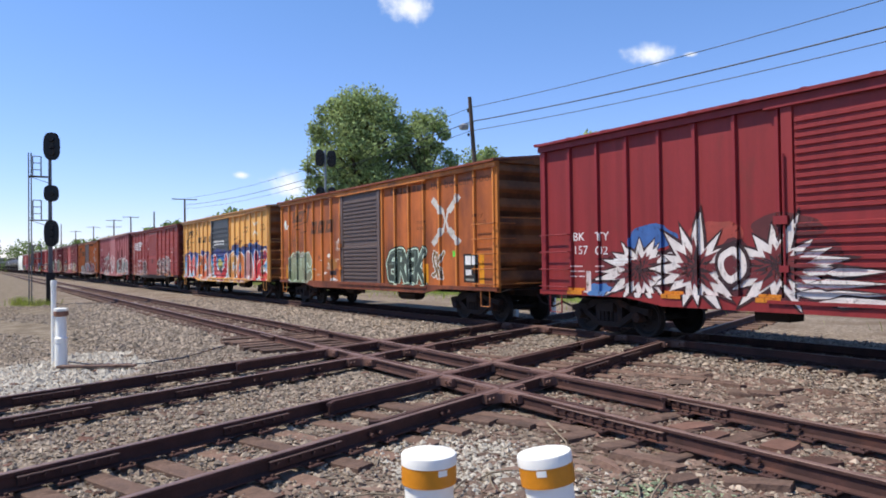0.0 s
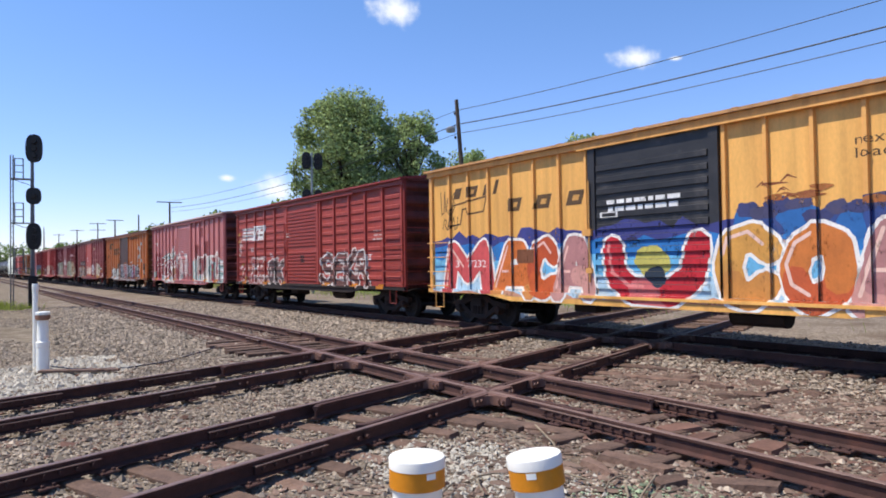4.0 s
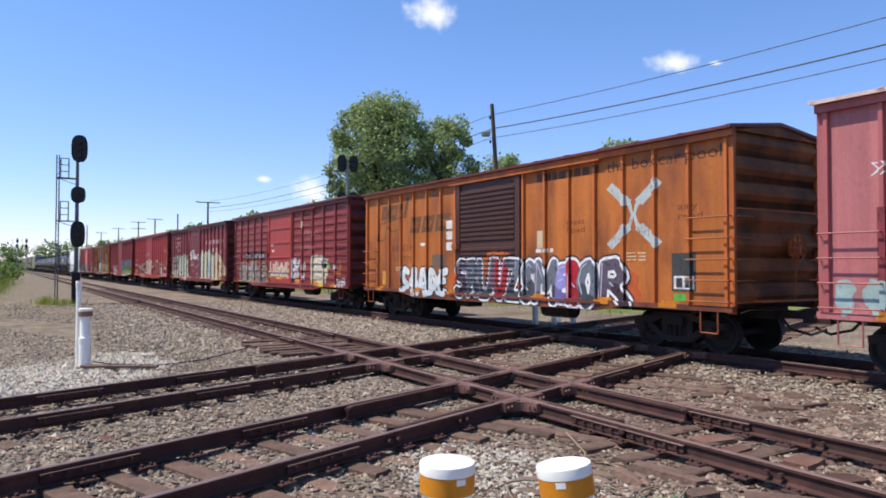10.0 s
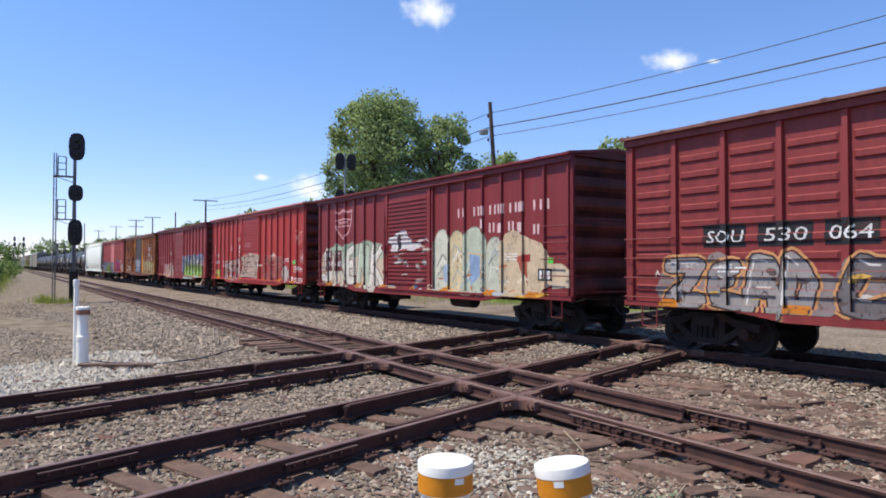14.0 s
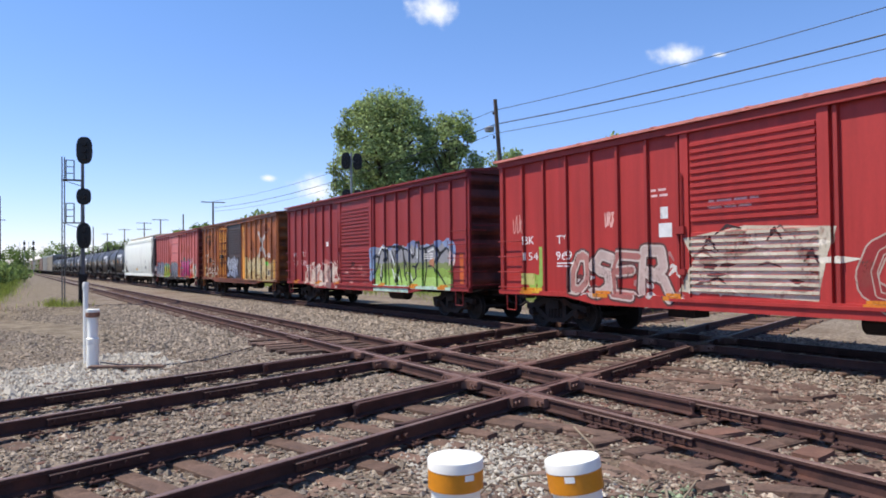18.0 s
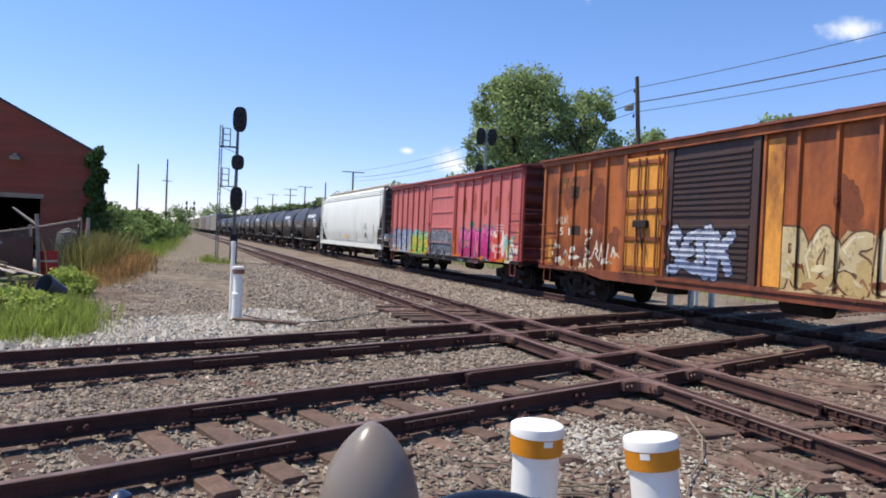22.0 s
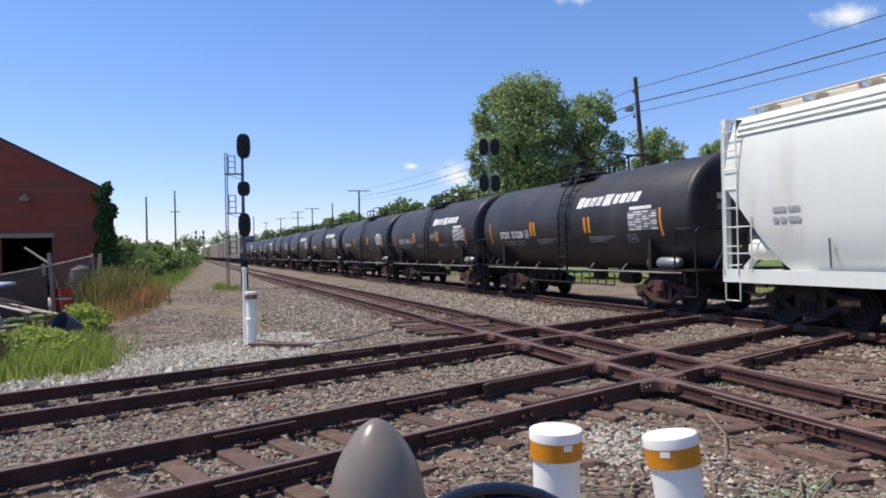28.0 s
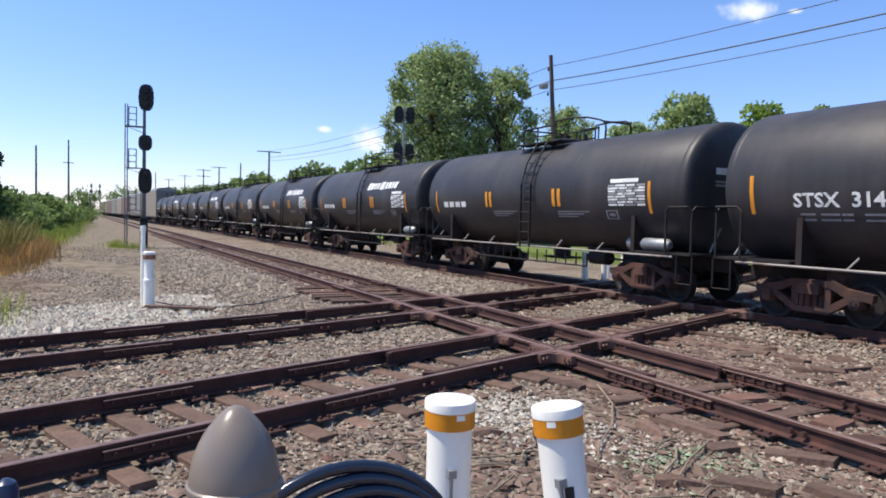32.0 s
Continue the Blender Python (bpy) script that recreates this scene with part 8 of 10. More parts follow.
BAR = bar.data("joint_bar", [M_rail, M_railtop])
BOLT = Mesh().tube([(-0.07, 0, 0), (-0.07, -0.055, 0)], 0.027, 6).tube([(0.07, 0, 0), (0.07, -0.055, 0)], 0.027, 6).data("rail_bolts", M_rail)


def joints(line, side, places, flip=1):
    for k, u in enumerate(places):
        p = line(u, side)
        d = line(u + 0.1, side) - p
        ang = math.degrees(math.atan2(d.y, d.x))
        n = Vector((-d.y, d.x, 0)).normalized() * flip
        b = part("joint_bar", BAR if k % 3 < 2 else BOLT, None, crossing)
        b.matrix_basis = pose(*(p + n * 0.036 + Vector((0, 0, -0.085))), 0, 0, ang + (180 if flip > 0 else 0))


for x0 in (B_X, A_X):
    line = lambda y, s, x0=x0: ab_line(x0, y, s)
    joints(line, 0.0, (-5.46, -3.43, -2.5, -9.6, 2.9, -1.3, 4.4), -1)
    joints(line, 1.0, (-5.46, -3.43, -2.2, -9.9, 3.2, -6.9, 4.6), -1)
joints(c_line, 0.0, (1.6, 2.4, 3.9, 6.5, -9.5, -13.0), -1)
joints(c_line, 1.0, (1.2, 2.1, 3.4, 5.5, -10.5, -15.0), -1)

# closely set ties that carry the end of the crossing
for k in range(7):
    c = c_line(-7.5 - k * 0.5, 0.5)
    t = part("tie", TIES[k % 4], None, crossing)
    t.matrix_basis = pose(c.x, c.y - 0.34 - 0.08 * (k % 3), c.z - 0.15 - 0.012 * (k % 2), 0, 0, 90 + 3 * (k % 3))
# long timbers under the diamond
for k, (cx, cy, ang) in enumerate(((0.6, -0.55, 20), (0.1, -0.95, 22), (-2.9, 0.8, 20), (-3.3, 2.9, 20), (1.9, 0.7, 92), (2.5, 0.75, 91), (3.1, 0.8, 93), (-0.75, 3.4, 21), (-1.2, 4.4, 22))):
    t = part("tie", TIES[k % 4], None, crossing)
    t.matrix_basis = pose(cx, cy, -0.19, 0, 0, ang)


# ---- loose stones, chips and sticks ----
def scatter(name, label, category, mat, n, region, size, squash, seed, z=GROUND, keep=None):
    """Thousands of uneven stones as one mesh."""
    rng = np.random.default_rng(seed)
    base = np.array([(1, 0, 0), (-1, 0, 0), (0, 1, 0), (0, -1, 0), (0, 0, 1), (0, 0, -1)], float)
    tri = np.array([(0, 2, 4), (2, 1, 4), (1, 3, 4), (3, 0, 4), (2, 0, 5), (1, 2, 5), (3, 1, 5), (0, 3, 5)])
    p = np.c_[rng.uniform(region[0], region[1], n), rng.uniform(region[2], region[3], n)]
    if keep is not None:
        p = p[keep(p[:, 0], p[:, 1], rng)]
    n = len(p)
    s = size * np.exp(rng.normal(0, 0.35, n))
    a = rng.uniform(0, 2 * np.pi, n)
    v = base[None] * (1 + rng.uniform(-0.35, 0.35, (n, 6, 1))) * s[:, None, None]
    v += rng.uniform(-0.25, 0.25, (n, 6, 3)) * s[:, None, None]
    v[:, :, 0] *= squash[0]
    v[:, :, 2] *= squash[1]
    c, q = np.cos(a)[:, None], np.sin(a)[:, None]
    x, y = v[:, :, 0] * c - v[:, :, 1] * q, v[:, :, 0] * q + v[:, :, 1] * c
    fallz = GRADE * np.minimum(0, p[:, 0] + 8)
    out = np.stack([x + p[:, :1], y + p[:, 1:], v[:, :, 2] + (z + fallz + s * 0.3 * squash[1] + rng.uniform(-0.012, 0.02, n))[:, None]], -1).reshape(-1, 3)
    faces = (tri[None] + 6 * np.arange(n)[:, None, None]).reshape(-1, 3)
    me = bpy.data.meshes.new(name)
    me.from_pydata(out.tolist(), [], faces.tolist())
    me.materials.append(mat)
    ob = new(name, me)
    return tagged(ob, label, category, "", "stuff")


def off_rails(x, y, rng):
    """Clear of the rail heads; thinner under the tie tops."""
    ok = np.ones(len(x), bool)
    for x0 in (B_X, A_X):
        for side in (0, 1):
            d = (x - (x0 - side * K) - SKEW * y) / math.sqrt(1 + SKEW * SKEW)
            ok &= np.abs(d) > 0.1
    for slope, y0 in ((C_SLOPE, 0), (C_SLOPE, GAUGE), (D_SLOPE, 6.5), (D_SLOPE, 6.5 + GAUGE)):
        ok &= np.abs(y - y0 - slope * x) > 0.1
    return ok


M_chip = surface("brown_wood_debris", srgb(116, 96, 84), 0.95, 0, 0.2, 3, 0.3, 30, island=0.45)
M_fleck = surface("rusty_scale", srgb(104, 76, 65), 0.9, 0.1, 0.2, 3, 0.3, 30, island=0.4)


def pale_patch(x, y, rng):
    """The heap of pale stone beside the outer track."""
    d = (-5.876 + SKEW * y) - x + 0.35 * np.sin(2.1 * y) + rng.normal(0, 0.12, len(x))
    far = 5.4 + 0.7 * np.sin(1.3 * y + 1) - 0.5 * np.maximum(0, y + 5)
    return (d > 1.1 + 0.25 * np.maximum(0, y + 6)) & (d < far) & (y > -10.2) & (y < -3.5 + 0.3 * np.sin(3 * x))


def brown_ground(x, y, rng):
    earth = (x > 0.8 - 0.38 * y) & (rng.random(len(x)) < 0.45 + 0.3 * np.sin(1.1 * x + 0.7 * y))
    return off_rails(x, y, rng) & ~earth & (~pale_patch(x, y, rng) | (rng.random(len(x)) < 0.12))


scatter("ballast", "grey crushed stone ballast round the rails", "gravel", M_stone, 110000, (-9, 8.5, -9.5, 6.0), 0.0195, (1.2, 0.75), 1, keep=brown_ground)
scatter("ballast", "grey crushed stone ballast along the through track", "gravel", M_stone, 50000, (-34, -9, -5, 8.5), 0.034, (1.2, 0.75), 2, keep=lambda x, y, r: brown_ground(x, y, r) & (y + r.normal(0, 0.5, len(x)) > -3.6))
scatter("pale_gravel", "whitish gravel heaped round a white post", "gravel", M_white_stone, 26000, (-12, -3, -10.5, -3.0), 0.034, (1.2, 0.8), 3, z=GROUND - 0.02, keep=lambda x, y, r: pale_patch(x, y, r) & off_rails(x, y, r))
scatter("wood_debris", "brown splinters and bark among the stones", "debris", M_chip, 62000, (-3, 8.4, -6.5, 5.8), 0.021, (2.6, 0.4), 4, keep=lambda x, y, r: off_rails(x, y, r) & ((y < -0.3 + 0.03 * x) & (x > 0.5 - 0.38 * y) & (r.random(len(x)) < np.where(x + 0.9 * y < 2.2, 0.3, 0.85)) | (y > 1.7) & (x > -2.2) | (y > -0.3) & (x > 0.6) | (r.random(len(x)) < 0.12)))
scatter("rust_scale", "rusty flakes and splinters between the rails", "debris", M_fleck, 30000, (-8, 7, -8, 7), 0.026, (1.8, 0.5), 5, keep=lambda x, y, r: off_rails(x, y, r) & ((y > -0.1) & (y < 1.7) & (x > -0.3) | (r.random(len(x)) < np.where((y > -0.5) & (y < 6.5) & (x > -7), 0.3, 0.1))))

scatter("ballast", "grey crushed stone banked along the train's track", "gravel", M_stone, 26000, (-12, 14, 4.6, 11.0), 0.024, (1.2, 0.75), 7, z=GROUND + 0.04, keep=off_rails)
scatter("lot_gravel", "small grey stones pressed into the dirt lot", "gravel", M_stone, 40000, (-36, -5, -9.5, -2.0), 0.026, (1.2, 0.7), 6, z=GROUND - 0.004, keep=lambda x, y, r: brown_ground(x, y, r) & (np.sin(0.7 * x + 1.9 * np.sin(0.5 * y)) + np.sin(1.6 * y - 0.4 * x) + r.normal(0, 0.5, len(x)) > np.where(x < -12, 0.3, -0.9)))

scatter("bare_earth", "brown crumbled earth before the dry grass", "earth", M_chip, 9000, (-20, -11.5, -9.4, -6.6), 0.026, (1.8, 0.3), 8, z=GROUND - 0.012, keep=lambda x, y, r: np.abs(y + 7.9 - 0.06 * (x + 14) + 0.35 * np.sin(1.3 * x)) < 0.75 + r.normal(0, 0.25, len(x)))

# broken timbers and sticks lying in the ballast
rnd = random.Random(12)
for k, (x, y, ang, ln) in enumerate(((1.6, 3.2, 20, 0.35), (2.3, 2.9, 70, 0.3), (0.9, 3.9, -20, 0.3), (3.6, -2.2, 30, 0.42), (3.0, -0.9, -15, 0.5), (4.2, -1.7, 50, 0.38), (2.2, 4.4, -35, 0.4), (1.3, 4.6, 10, 0.55), (4.5, -2.6, 12, 0.45), (2.5, -2.5, 65, 0.3), (4.9, -2.0, -25, 0.3), (0.2, 4.2, 40, 0.25))):
    me = Mesh().loft([[(-ln / 2, -0.06, -0.05), (-ln / 2, 0.05, -0.05), (-ln / 2, 0.03, 0.02), (-ln / 2, -0.05, 0.0)], [(0, -0.07, -0.05), (0, 0.06, -0.05), (0, 0.05, 0.035), (0, -0.04, 0.03)], [(ln / 2, -0.02, -0.05), (ln / 2, 0.05, -0.05), (ln / 2, 0.03, 0.0), (ln / 2, -0.01, 0.01)]])
    solid("timber_scrap", me, M_tie, "splintered piece of brown tie wood on the ballast", "wood scrap", "timber scraps", m=pose(x, y, GROUND + 0.05, rnd.uniform(-6, 6), rnd.uniform(-6, 6), ang))
scatter("pale_gravel", "clean pale gravel spilt behind the marker posts", "gravel", M_white_stone, 5200, (0.8, 4.2, -3.4, -0.9), 0.02, (1.2, 0.75), 31, z=GROUND + 0.006, keep=lambda x, y, r: off_rails(x, y, r) & (np.hypot((x - 1.9) / 0.75, (y + 1.95) / 0.75) + r.normal(0, 0.22, len(x)) < 1.0))
scatter("pale_gravel", "clean pale gravel spilt behind the marker posts", "gravel", M_white_stone, 3600, (1.8, 4.6, -3.4, -0.9), 0.017, (1.2, 0.75), 32, z=GROUND + 0.006, keep=lambda x, y, r: off_rails(x, y, r) & (np.hypot((x - 3.0) / 0.5, (y + 1.75) / 0.55) + r.normal(0, 0.3, len(x)) < 1.0))
M_green_chip = surface("green_stone_chip", srgb(138, 152, 122), 0.8, 0, 0.2, 3, 0.2, 30, island=0.35)
scatter("green_chips", "pale green stone chips spilt among bark", "gravel", M_green_chip, 2600, (3.0, 4.8, -2.3, -0.4), 0.013, (1.3, 0.6), 33, z=GROUND + 0.01, keep=lambda x, y, r: np.hypot((x - 3.85) / 0.42, (y + 1.25) / 0.62) + r.normal(0, 0.3, len(x)) < 0.9)
scatter("bark_chunks", "larger brown bark and tie splinters over the stones", "debris", M_chip, 900, (1.2, 6.6, -3.6, -0.5), 0.042, (2.6, 0.45), 34, keep=lambda x, y, r: off_rails(x, y, r) & (x > 1.6 - 0.5 * y))
scatter("bark_chunks", "larger brown bark and tie splinters over the stones", "debris", M_chip, 420, (-0.6, 4.5, 2.2, 5.6), 0.05, (2.6, 0.45), 35, keep=off_rails)
# flat slabs of old tie and rusty plate, half buried
for x, y, ang, ln, wd, mat in ((3.1, -0.47, 15, 0.75, 0.24, M_tie), (4.15, -0.22, 30, 0.6, 0.22, M_tie), (1.73, 3.55, 40, 0.45, 0.24, M_tie), (0.92, 3.78, 5, 0.6, 0.2, M_tie), (1.8, 3.98, 80, 0.7, 0.1, M_tie), (3.7, -0.7, 70, 0.32, 0.2, M_tie), (4.46, -1.24, 25, 0.5, 0.18, M_tie), (4.9, -0.75, 10, 0.5, 0.2, M_tie), (2.45, 1.03, 75, 0.5, 0.3, M_fleck), (3.54, 1.11, 95, 0.45, 0.3, M_fleck), (2.9, 0.75, 85, 0.55, 0.22, M_fleck), (4.1, 0.8, 80, 0.6, 0.26, M_fleck), (4.9, 1.0, 92, 0.5, 0.26, M_fleck)):
    h = ln / 2
    me = Mesh().loft([[(-h, -wd / 2, -0.05), (-h, wd * 0.4, -0.05), (-h, wd * 0.38, 0.022), (-h + 0.03, -wd * 0.45, 0.016)], [(0, -wd * 0.52, -0.05), (0, wd / 2, -0.05), (0, wd * 0.47, 0.03), (0, -wd * 0.48, 0.026)], [(h * 0.9, -wd * 0.4, -0.05), (h, wd / 2, -0.05), (h, wd * 0.45, 0.02), (h * 0.92, -wd * 0.36, 0.024)]])
    solid("timber_scrap", me, mat, "flat slab of old brown tie wood half buried in stones" if mat is M_tie else "flat reddish slab of rusty scale between rails", "wood scrap" if mat is M_tie else "rusty slab", "half-buried slabs", m=pose(x, y, GROUND + 0.045, rnd.uniform(-4, 4), rnd.uniform(-4, 4), ang))
M_stick = surface("dry_stick", srgb(138, 124, 104), 0.9, 0, 0.25, 3, 0.3)
for k in range(34):
    x, y, a = rnd.uniform(2.2, 6.6), rnd.uniform(-4.4, -0.9), rnd.uniform(0, 180)
    if x < 1.2 - 0.38 * y:
        continue
    ln = rnd.uniform(0.3, 0.8)
    solid("stick", Mesh().tube([(-ln / 2, 0, 0), (-ln / 6, rnd.uniform(-0.04, 0.04), 0.03), (ln / 5, rnd.uniform(-0.04, 0.04), 0.02), (ln / 2, 0, 0)], [0.006, 0.01, 0.009, 0.005], 6), M_stick, "thin dry stick lying on the ballast", "stick", "sticks", m=pose(x, y, GROUND + 0.05, 0, rnd.uniform(-4, 4), a))

for q in ([(1.34, -0.28), (2.2, -0.75), (2.79, -1.23), (3.25, -1.75), (3.62, -2.08)], [(3.56, -0.72), (3.9, -1.3), (4.27, -1.83)], [(3.54, -1.1), (3.85, -1.4), (4.06, -1.76)]):
    solid("stick", Mesh().tube([(x, y, GROUND + 0.06 + 0.02 * (i % 2)) for i, (x, y) in enumerate(q)], [0.013 - 0.0015 * i for i in range(len(q))], 6), M_stick, "long bent dry branch lying on the ballast", "stick", "sticks", smooth=True)


# ---- signals ----
def signal_head(parent, x, y, z, rx, rz, yaw):
    """A dark target board with a hooded lamp unit on its face."""
    n = 20
    me = Mesh()
    sq = lambda v: math.copysign(abs(v) ** 0.72, v)
    ring = lambda d, k: [(d, rx * k * sq(math.cos(2 * math.pi * j / n)), rz * k * sq(math.sin(2 * math.pi * j / n))) for j in range(n)]
    me.loft([ring(-0.02, 1), ring(0.02, 1), ring(0.03, 0.96)])
    b = part("signal_head", me, M_black, parent, "black oval signal target board")
    b.matrix_basis = pose(x, y, z, 0, 0, yaw)
    hd = Mesh()
    for dz in ((-rz * 0.5, 0, rz * 0.5) if rz > 0.5 else (0,)):
        hd.tube([(0.03, 0, dz), (0.3, 0, dz - 0.02)], [0.13, 0.12], 12)
    hd.box(-0.3, -0.02, -rx * 0.6, rx * 0.6, -rz * 0.75, rz * 0.75)
    part("lamp_hood", hd, M_black, b)
    return b


M_mast = surface("dull_grey_mast", srgb(104, 106, 110), 0.6, 0.2, 0.12, 4, 0.05)


def signal_mast():
    x, y = -34.5, -3.95
    g = GROUND + fall(x)
    ob = thing("signal_mast", pose(x, y, g), "grey railway signal mast with three black heads and a ladder", "railway signal", "signals")
    me = Mesh().turned([(0.2, 0), (0.2, 0.15), (0.12, 0.25), (0.1, 4.5), (0.075, 8.3), (0.0, 8.32)], 12)
    part("mast", me, M_mast, ob, smooth=True)
    part("base_cabinet", Mesh().bevbox(-0.25, 0.25, -0.2, 0.2, 0, 1.7, 0.03), M_dark, ob)
    signal_head(ob, 0.12, 0.08, 8.4, 0.4, 0.74, -8)
    signal_head(ob, 0.12, 0.05, 5.9, 0.36, 0.44, -8)
    signal_head(ob, 0.12, 0.05, 3.78, 0.36, 0.7, -8)
    ld = Mesh()
    for dy in (-0.98, -0.86):
        ld.tube([(0, dy, 0), (0, dy, 8.0)], 0.03, 6)
    for k in range(25):
        ld.tube([(0, -0.98, 0.4 + k * 0.3), (0, -0.86, 0.4 + k * 0.3)], 0.01, 5)
    part("ladder", ld, M_mast, ob)
    for z in (6.75, 4.45, 2.1):
        pf = Mesh()
        pf.box(-0.3, 0.3, -0.95, -0.05, z, z + 0.04)
        pf.beam((0, -0.9, z), (0, -0.05, z - 0.3), 0.03, 0.03)
        for yy in (-0.8, -0.42):
            pf.tube([(0.28, yy, z), (0.28, yy, z + 1.05)], 0.03, 6)
        for zz in (0.35, 0.7, 1.05):
            pf.tube([(0.28, -0.8, z + zz), (0.28, -0.42, z + zz)], 0.026, 6)
        part("work_platform", pf, M_mast, ob)
    return ob


signal_mast()


def far_signal(x, y, top, heads, label):
    g = GROUND + fall(x)
    ob = thing("signal_mast", pose(x, y, g), label, "railway signal", "signals")
    part("mast", Mesh().turned([(0.12, 0), (0.1, 2), (0.08, top - g)], 10), M_galv, ob, smooth=True)
    br = Mesh()
    for z, ys in heads:
        br.beam((0, ys[0], z - g), (0, ys[-1], z - g), 0.06, 0.06)
        for yy in ys:
            signal_head(ob, 0.1, yy, z - g, 0.34, 0.62, -25)
    part("bracket", br, M_galv, ob)
    ld = Mesh()
    for dy in (-1.3, -1.1):
        ld.tube([(-0.2, dy, 0), (-0.2, dy, top - g - 0.5)], 0.02, 6)
    part("ladder", ld, M_dark, ob)


far_signal(-39.9, 13.9, 9.9, ((9.25, (-0.45, 0.45)), (6.55, (-0.45, 0.45))), "signal mast with paired black heads beyond the train")
for y in (-10.1, -7.7):
    far_signal(-241.7, y, 9.6, ((8.6, (0.0,)), (7.0, (0.0,))), "distant signal standing over the line")


# ---- poles and wires ----
def utility_pole(x, y, top, arms=(), label="weathered wooden utility pole", lean=0.0, r=0.16):
    g = GROUND + fall(max(x, -300))
    ob = thing("utility_pole", pose(x, y, g), label, "utility pole", "utility poles")
    part("pole", Mesh().tube([(lean * 0.1, lean, -0.2), (0, lean * 0.3, (top - g) * 0.5), (-lean * 0.2, -lean * 0.4, top - g)], [r, r * 0.85, r * 0.65], 10), M_wood, ob, smooth=True)
    for z, w in arms:
        part("crossarm", Mesh().box(-0.06, 0.06, -w / 2, w / 2, z - g - 0.06, z - g + 0.06), M_wood, ob)
    return ob


pl = utility_pole(-26.5, 17.9, 11.5, (), "dark leaning utility pole carrying three wires", 0.55, 0.17)
for z, dx in ((10.95, -0.33), (9.5, -0.3)):
    part("insulator", Mesh().turned([(0.05, z), (0.07, z + 0.1), (0.03, z + 0.2)], 8, (dx, -0.2, 0)), M_dark, pl)
part("street_light", Mesh().turned([(0.06, 10.25), (0.3, 10.12), (0.26, 9.9), (0.0, 9.86)], 14, (-0.35, -0.5, 0)).tube([(-0.3, -0.05, 10.25), (-0.35, -0.42, 10.2)], 0.03, 6), M_galv, pl, "small grey lamp on a pole")
for x, y, top, arms in ((-89.8, 14.4, 10.2, ((10.15, 3.2),)), (-160.5, 14.2, 11.2, ((11.0, 3.2), (9.6, 3.0))), (-140.3, 14.8, 10.7, ((10.6, 3.0),)), (-129.8, 17.3, 11.1, ()), (-211, 7.0, 12.5, ()), (-111.4, -15.2, 10.8, ()), (-121.6, -11.4, 12.7, ((9.0, 1.6),)), (-190, 13.0, 11, ((10.8, 3.0),)), (-230, 12.0, 11.5, ((11.2, 3.0),))):
    utility_pole(x, y, top, arms, "distant wooden utility pole with crossarm" if arms else "distant bare wooden pole", 0, 0.17)


def wire(a, b, sag, r=0.018):
    a, b = Vector(a), Vector(b)
    pts = [a.lerp(b, i / 24) - Vector((0, 0, sag * 4 * (i / 24) * (1 - i / 24))) for i in range(25)]
    solid("overhead_wire", Mesh().tube(pts, r, 5), M_black, "thin dark overhead wire strung between poles", "wire", "overhead wires")


utility_pole(17.0, 24.2, 12.6, (), "weathered utility pole out beyond the tracks", 0, 0.17)
for za, zb, zc, r in ((10.9, 12.6, 10.9, 0.02), (10.05, 11.45, 10.0, 0.032), (9.5, 10.95, 9.5, 0.02)):
    wire((-26.8, 17.8, za), (17.0, 24.2, zb), 0.75, r)
    wire((-26.8, 17.8, za), (-89.8, 14.4, zc - 0.6), 0.9, r * 0.8)


# ---- trees and bushes ----
def leaf_mesh(name, clumps, size, mat, seed, flat=0.4):
    """Leaves as small bent blades spread over clumps: rows of centre, radii, number."""
    rng = np.random.default_rng(seed)
    vs, fs, n0 = [], [], 0
    for (cx, cy, cz), (rx, ry, rz), n in clumps:
        d = rng.normal(size=(n, 3))
        d /= np.linalg.norm(d, axis=1)[:, None]
        rad = rng.uniform(0.4, 1.0, n) ** 0.6 * rng.choice((1.0, 1.0, 1.18, 1.35), n)
        c = np.array((cx, cy, cz)) + d * rad[:, None] * (rx, ry, rz)
        u = rng.normal(size=(n, 3))
        u /= np.linalg.norm(u, axis=1)[:, None]
        w = d + rng.normal(0, flat, (n, 3))
        v = np.cross(u, w)
        v /= np.linalg.norm(v, axis=1)[:, None]
        s = (size * rng.uniform(0.6, 1.3, n))[:, None]
        q = np.stack([c - u * s, c - v * s * 0.55, c + u * s, c + v * s * 0.55], 1)
        vs.append(q.reshape(-1, 3))
        fs.append((np.arange(4)[None] + 4 * np.arange(n)[:, None]) + n0)
        n0 += 4 * n
    me = bpy.data.meshes.new(name)
    me.from_pydata(np.concatenate(vs).tolist(), [], np.concatenate(fs).tolist())
    me.materials.append(mat)
    return me


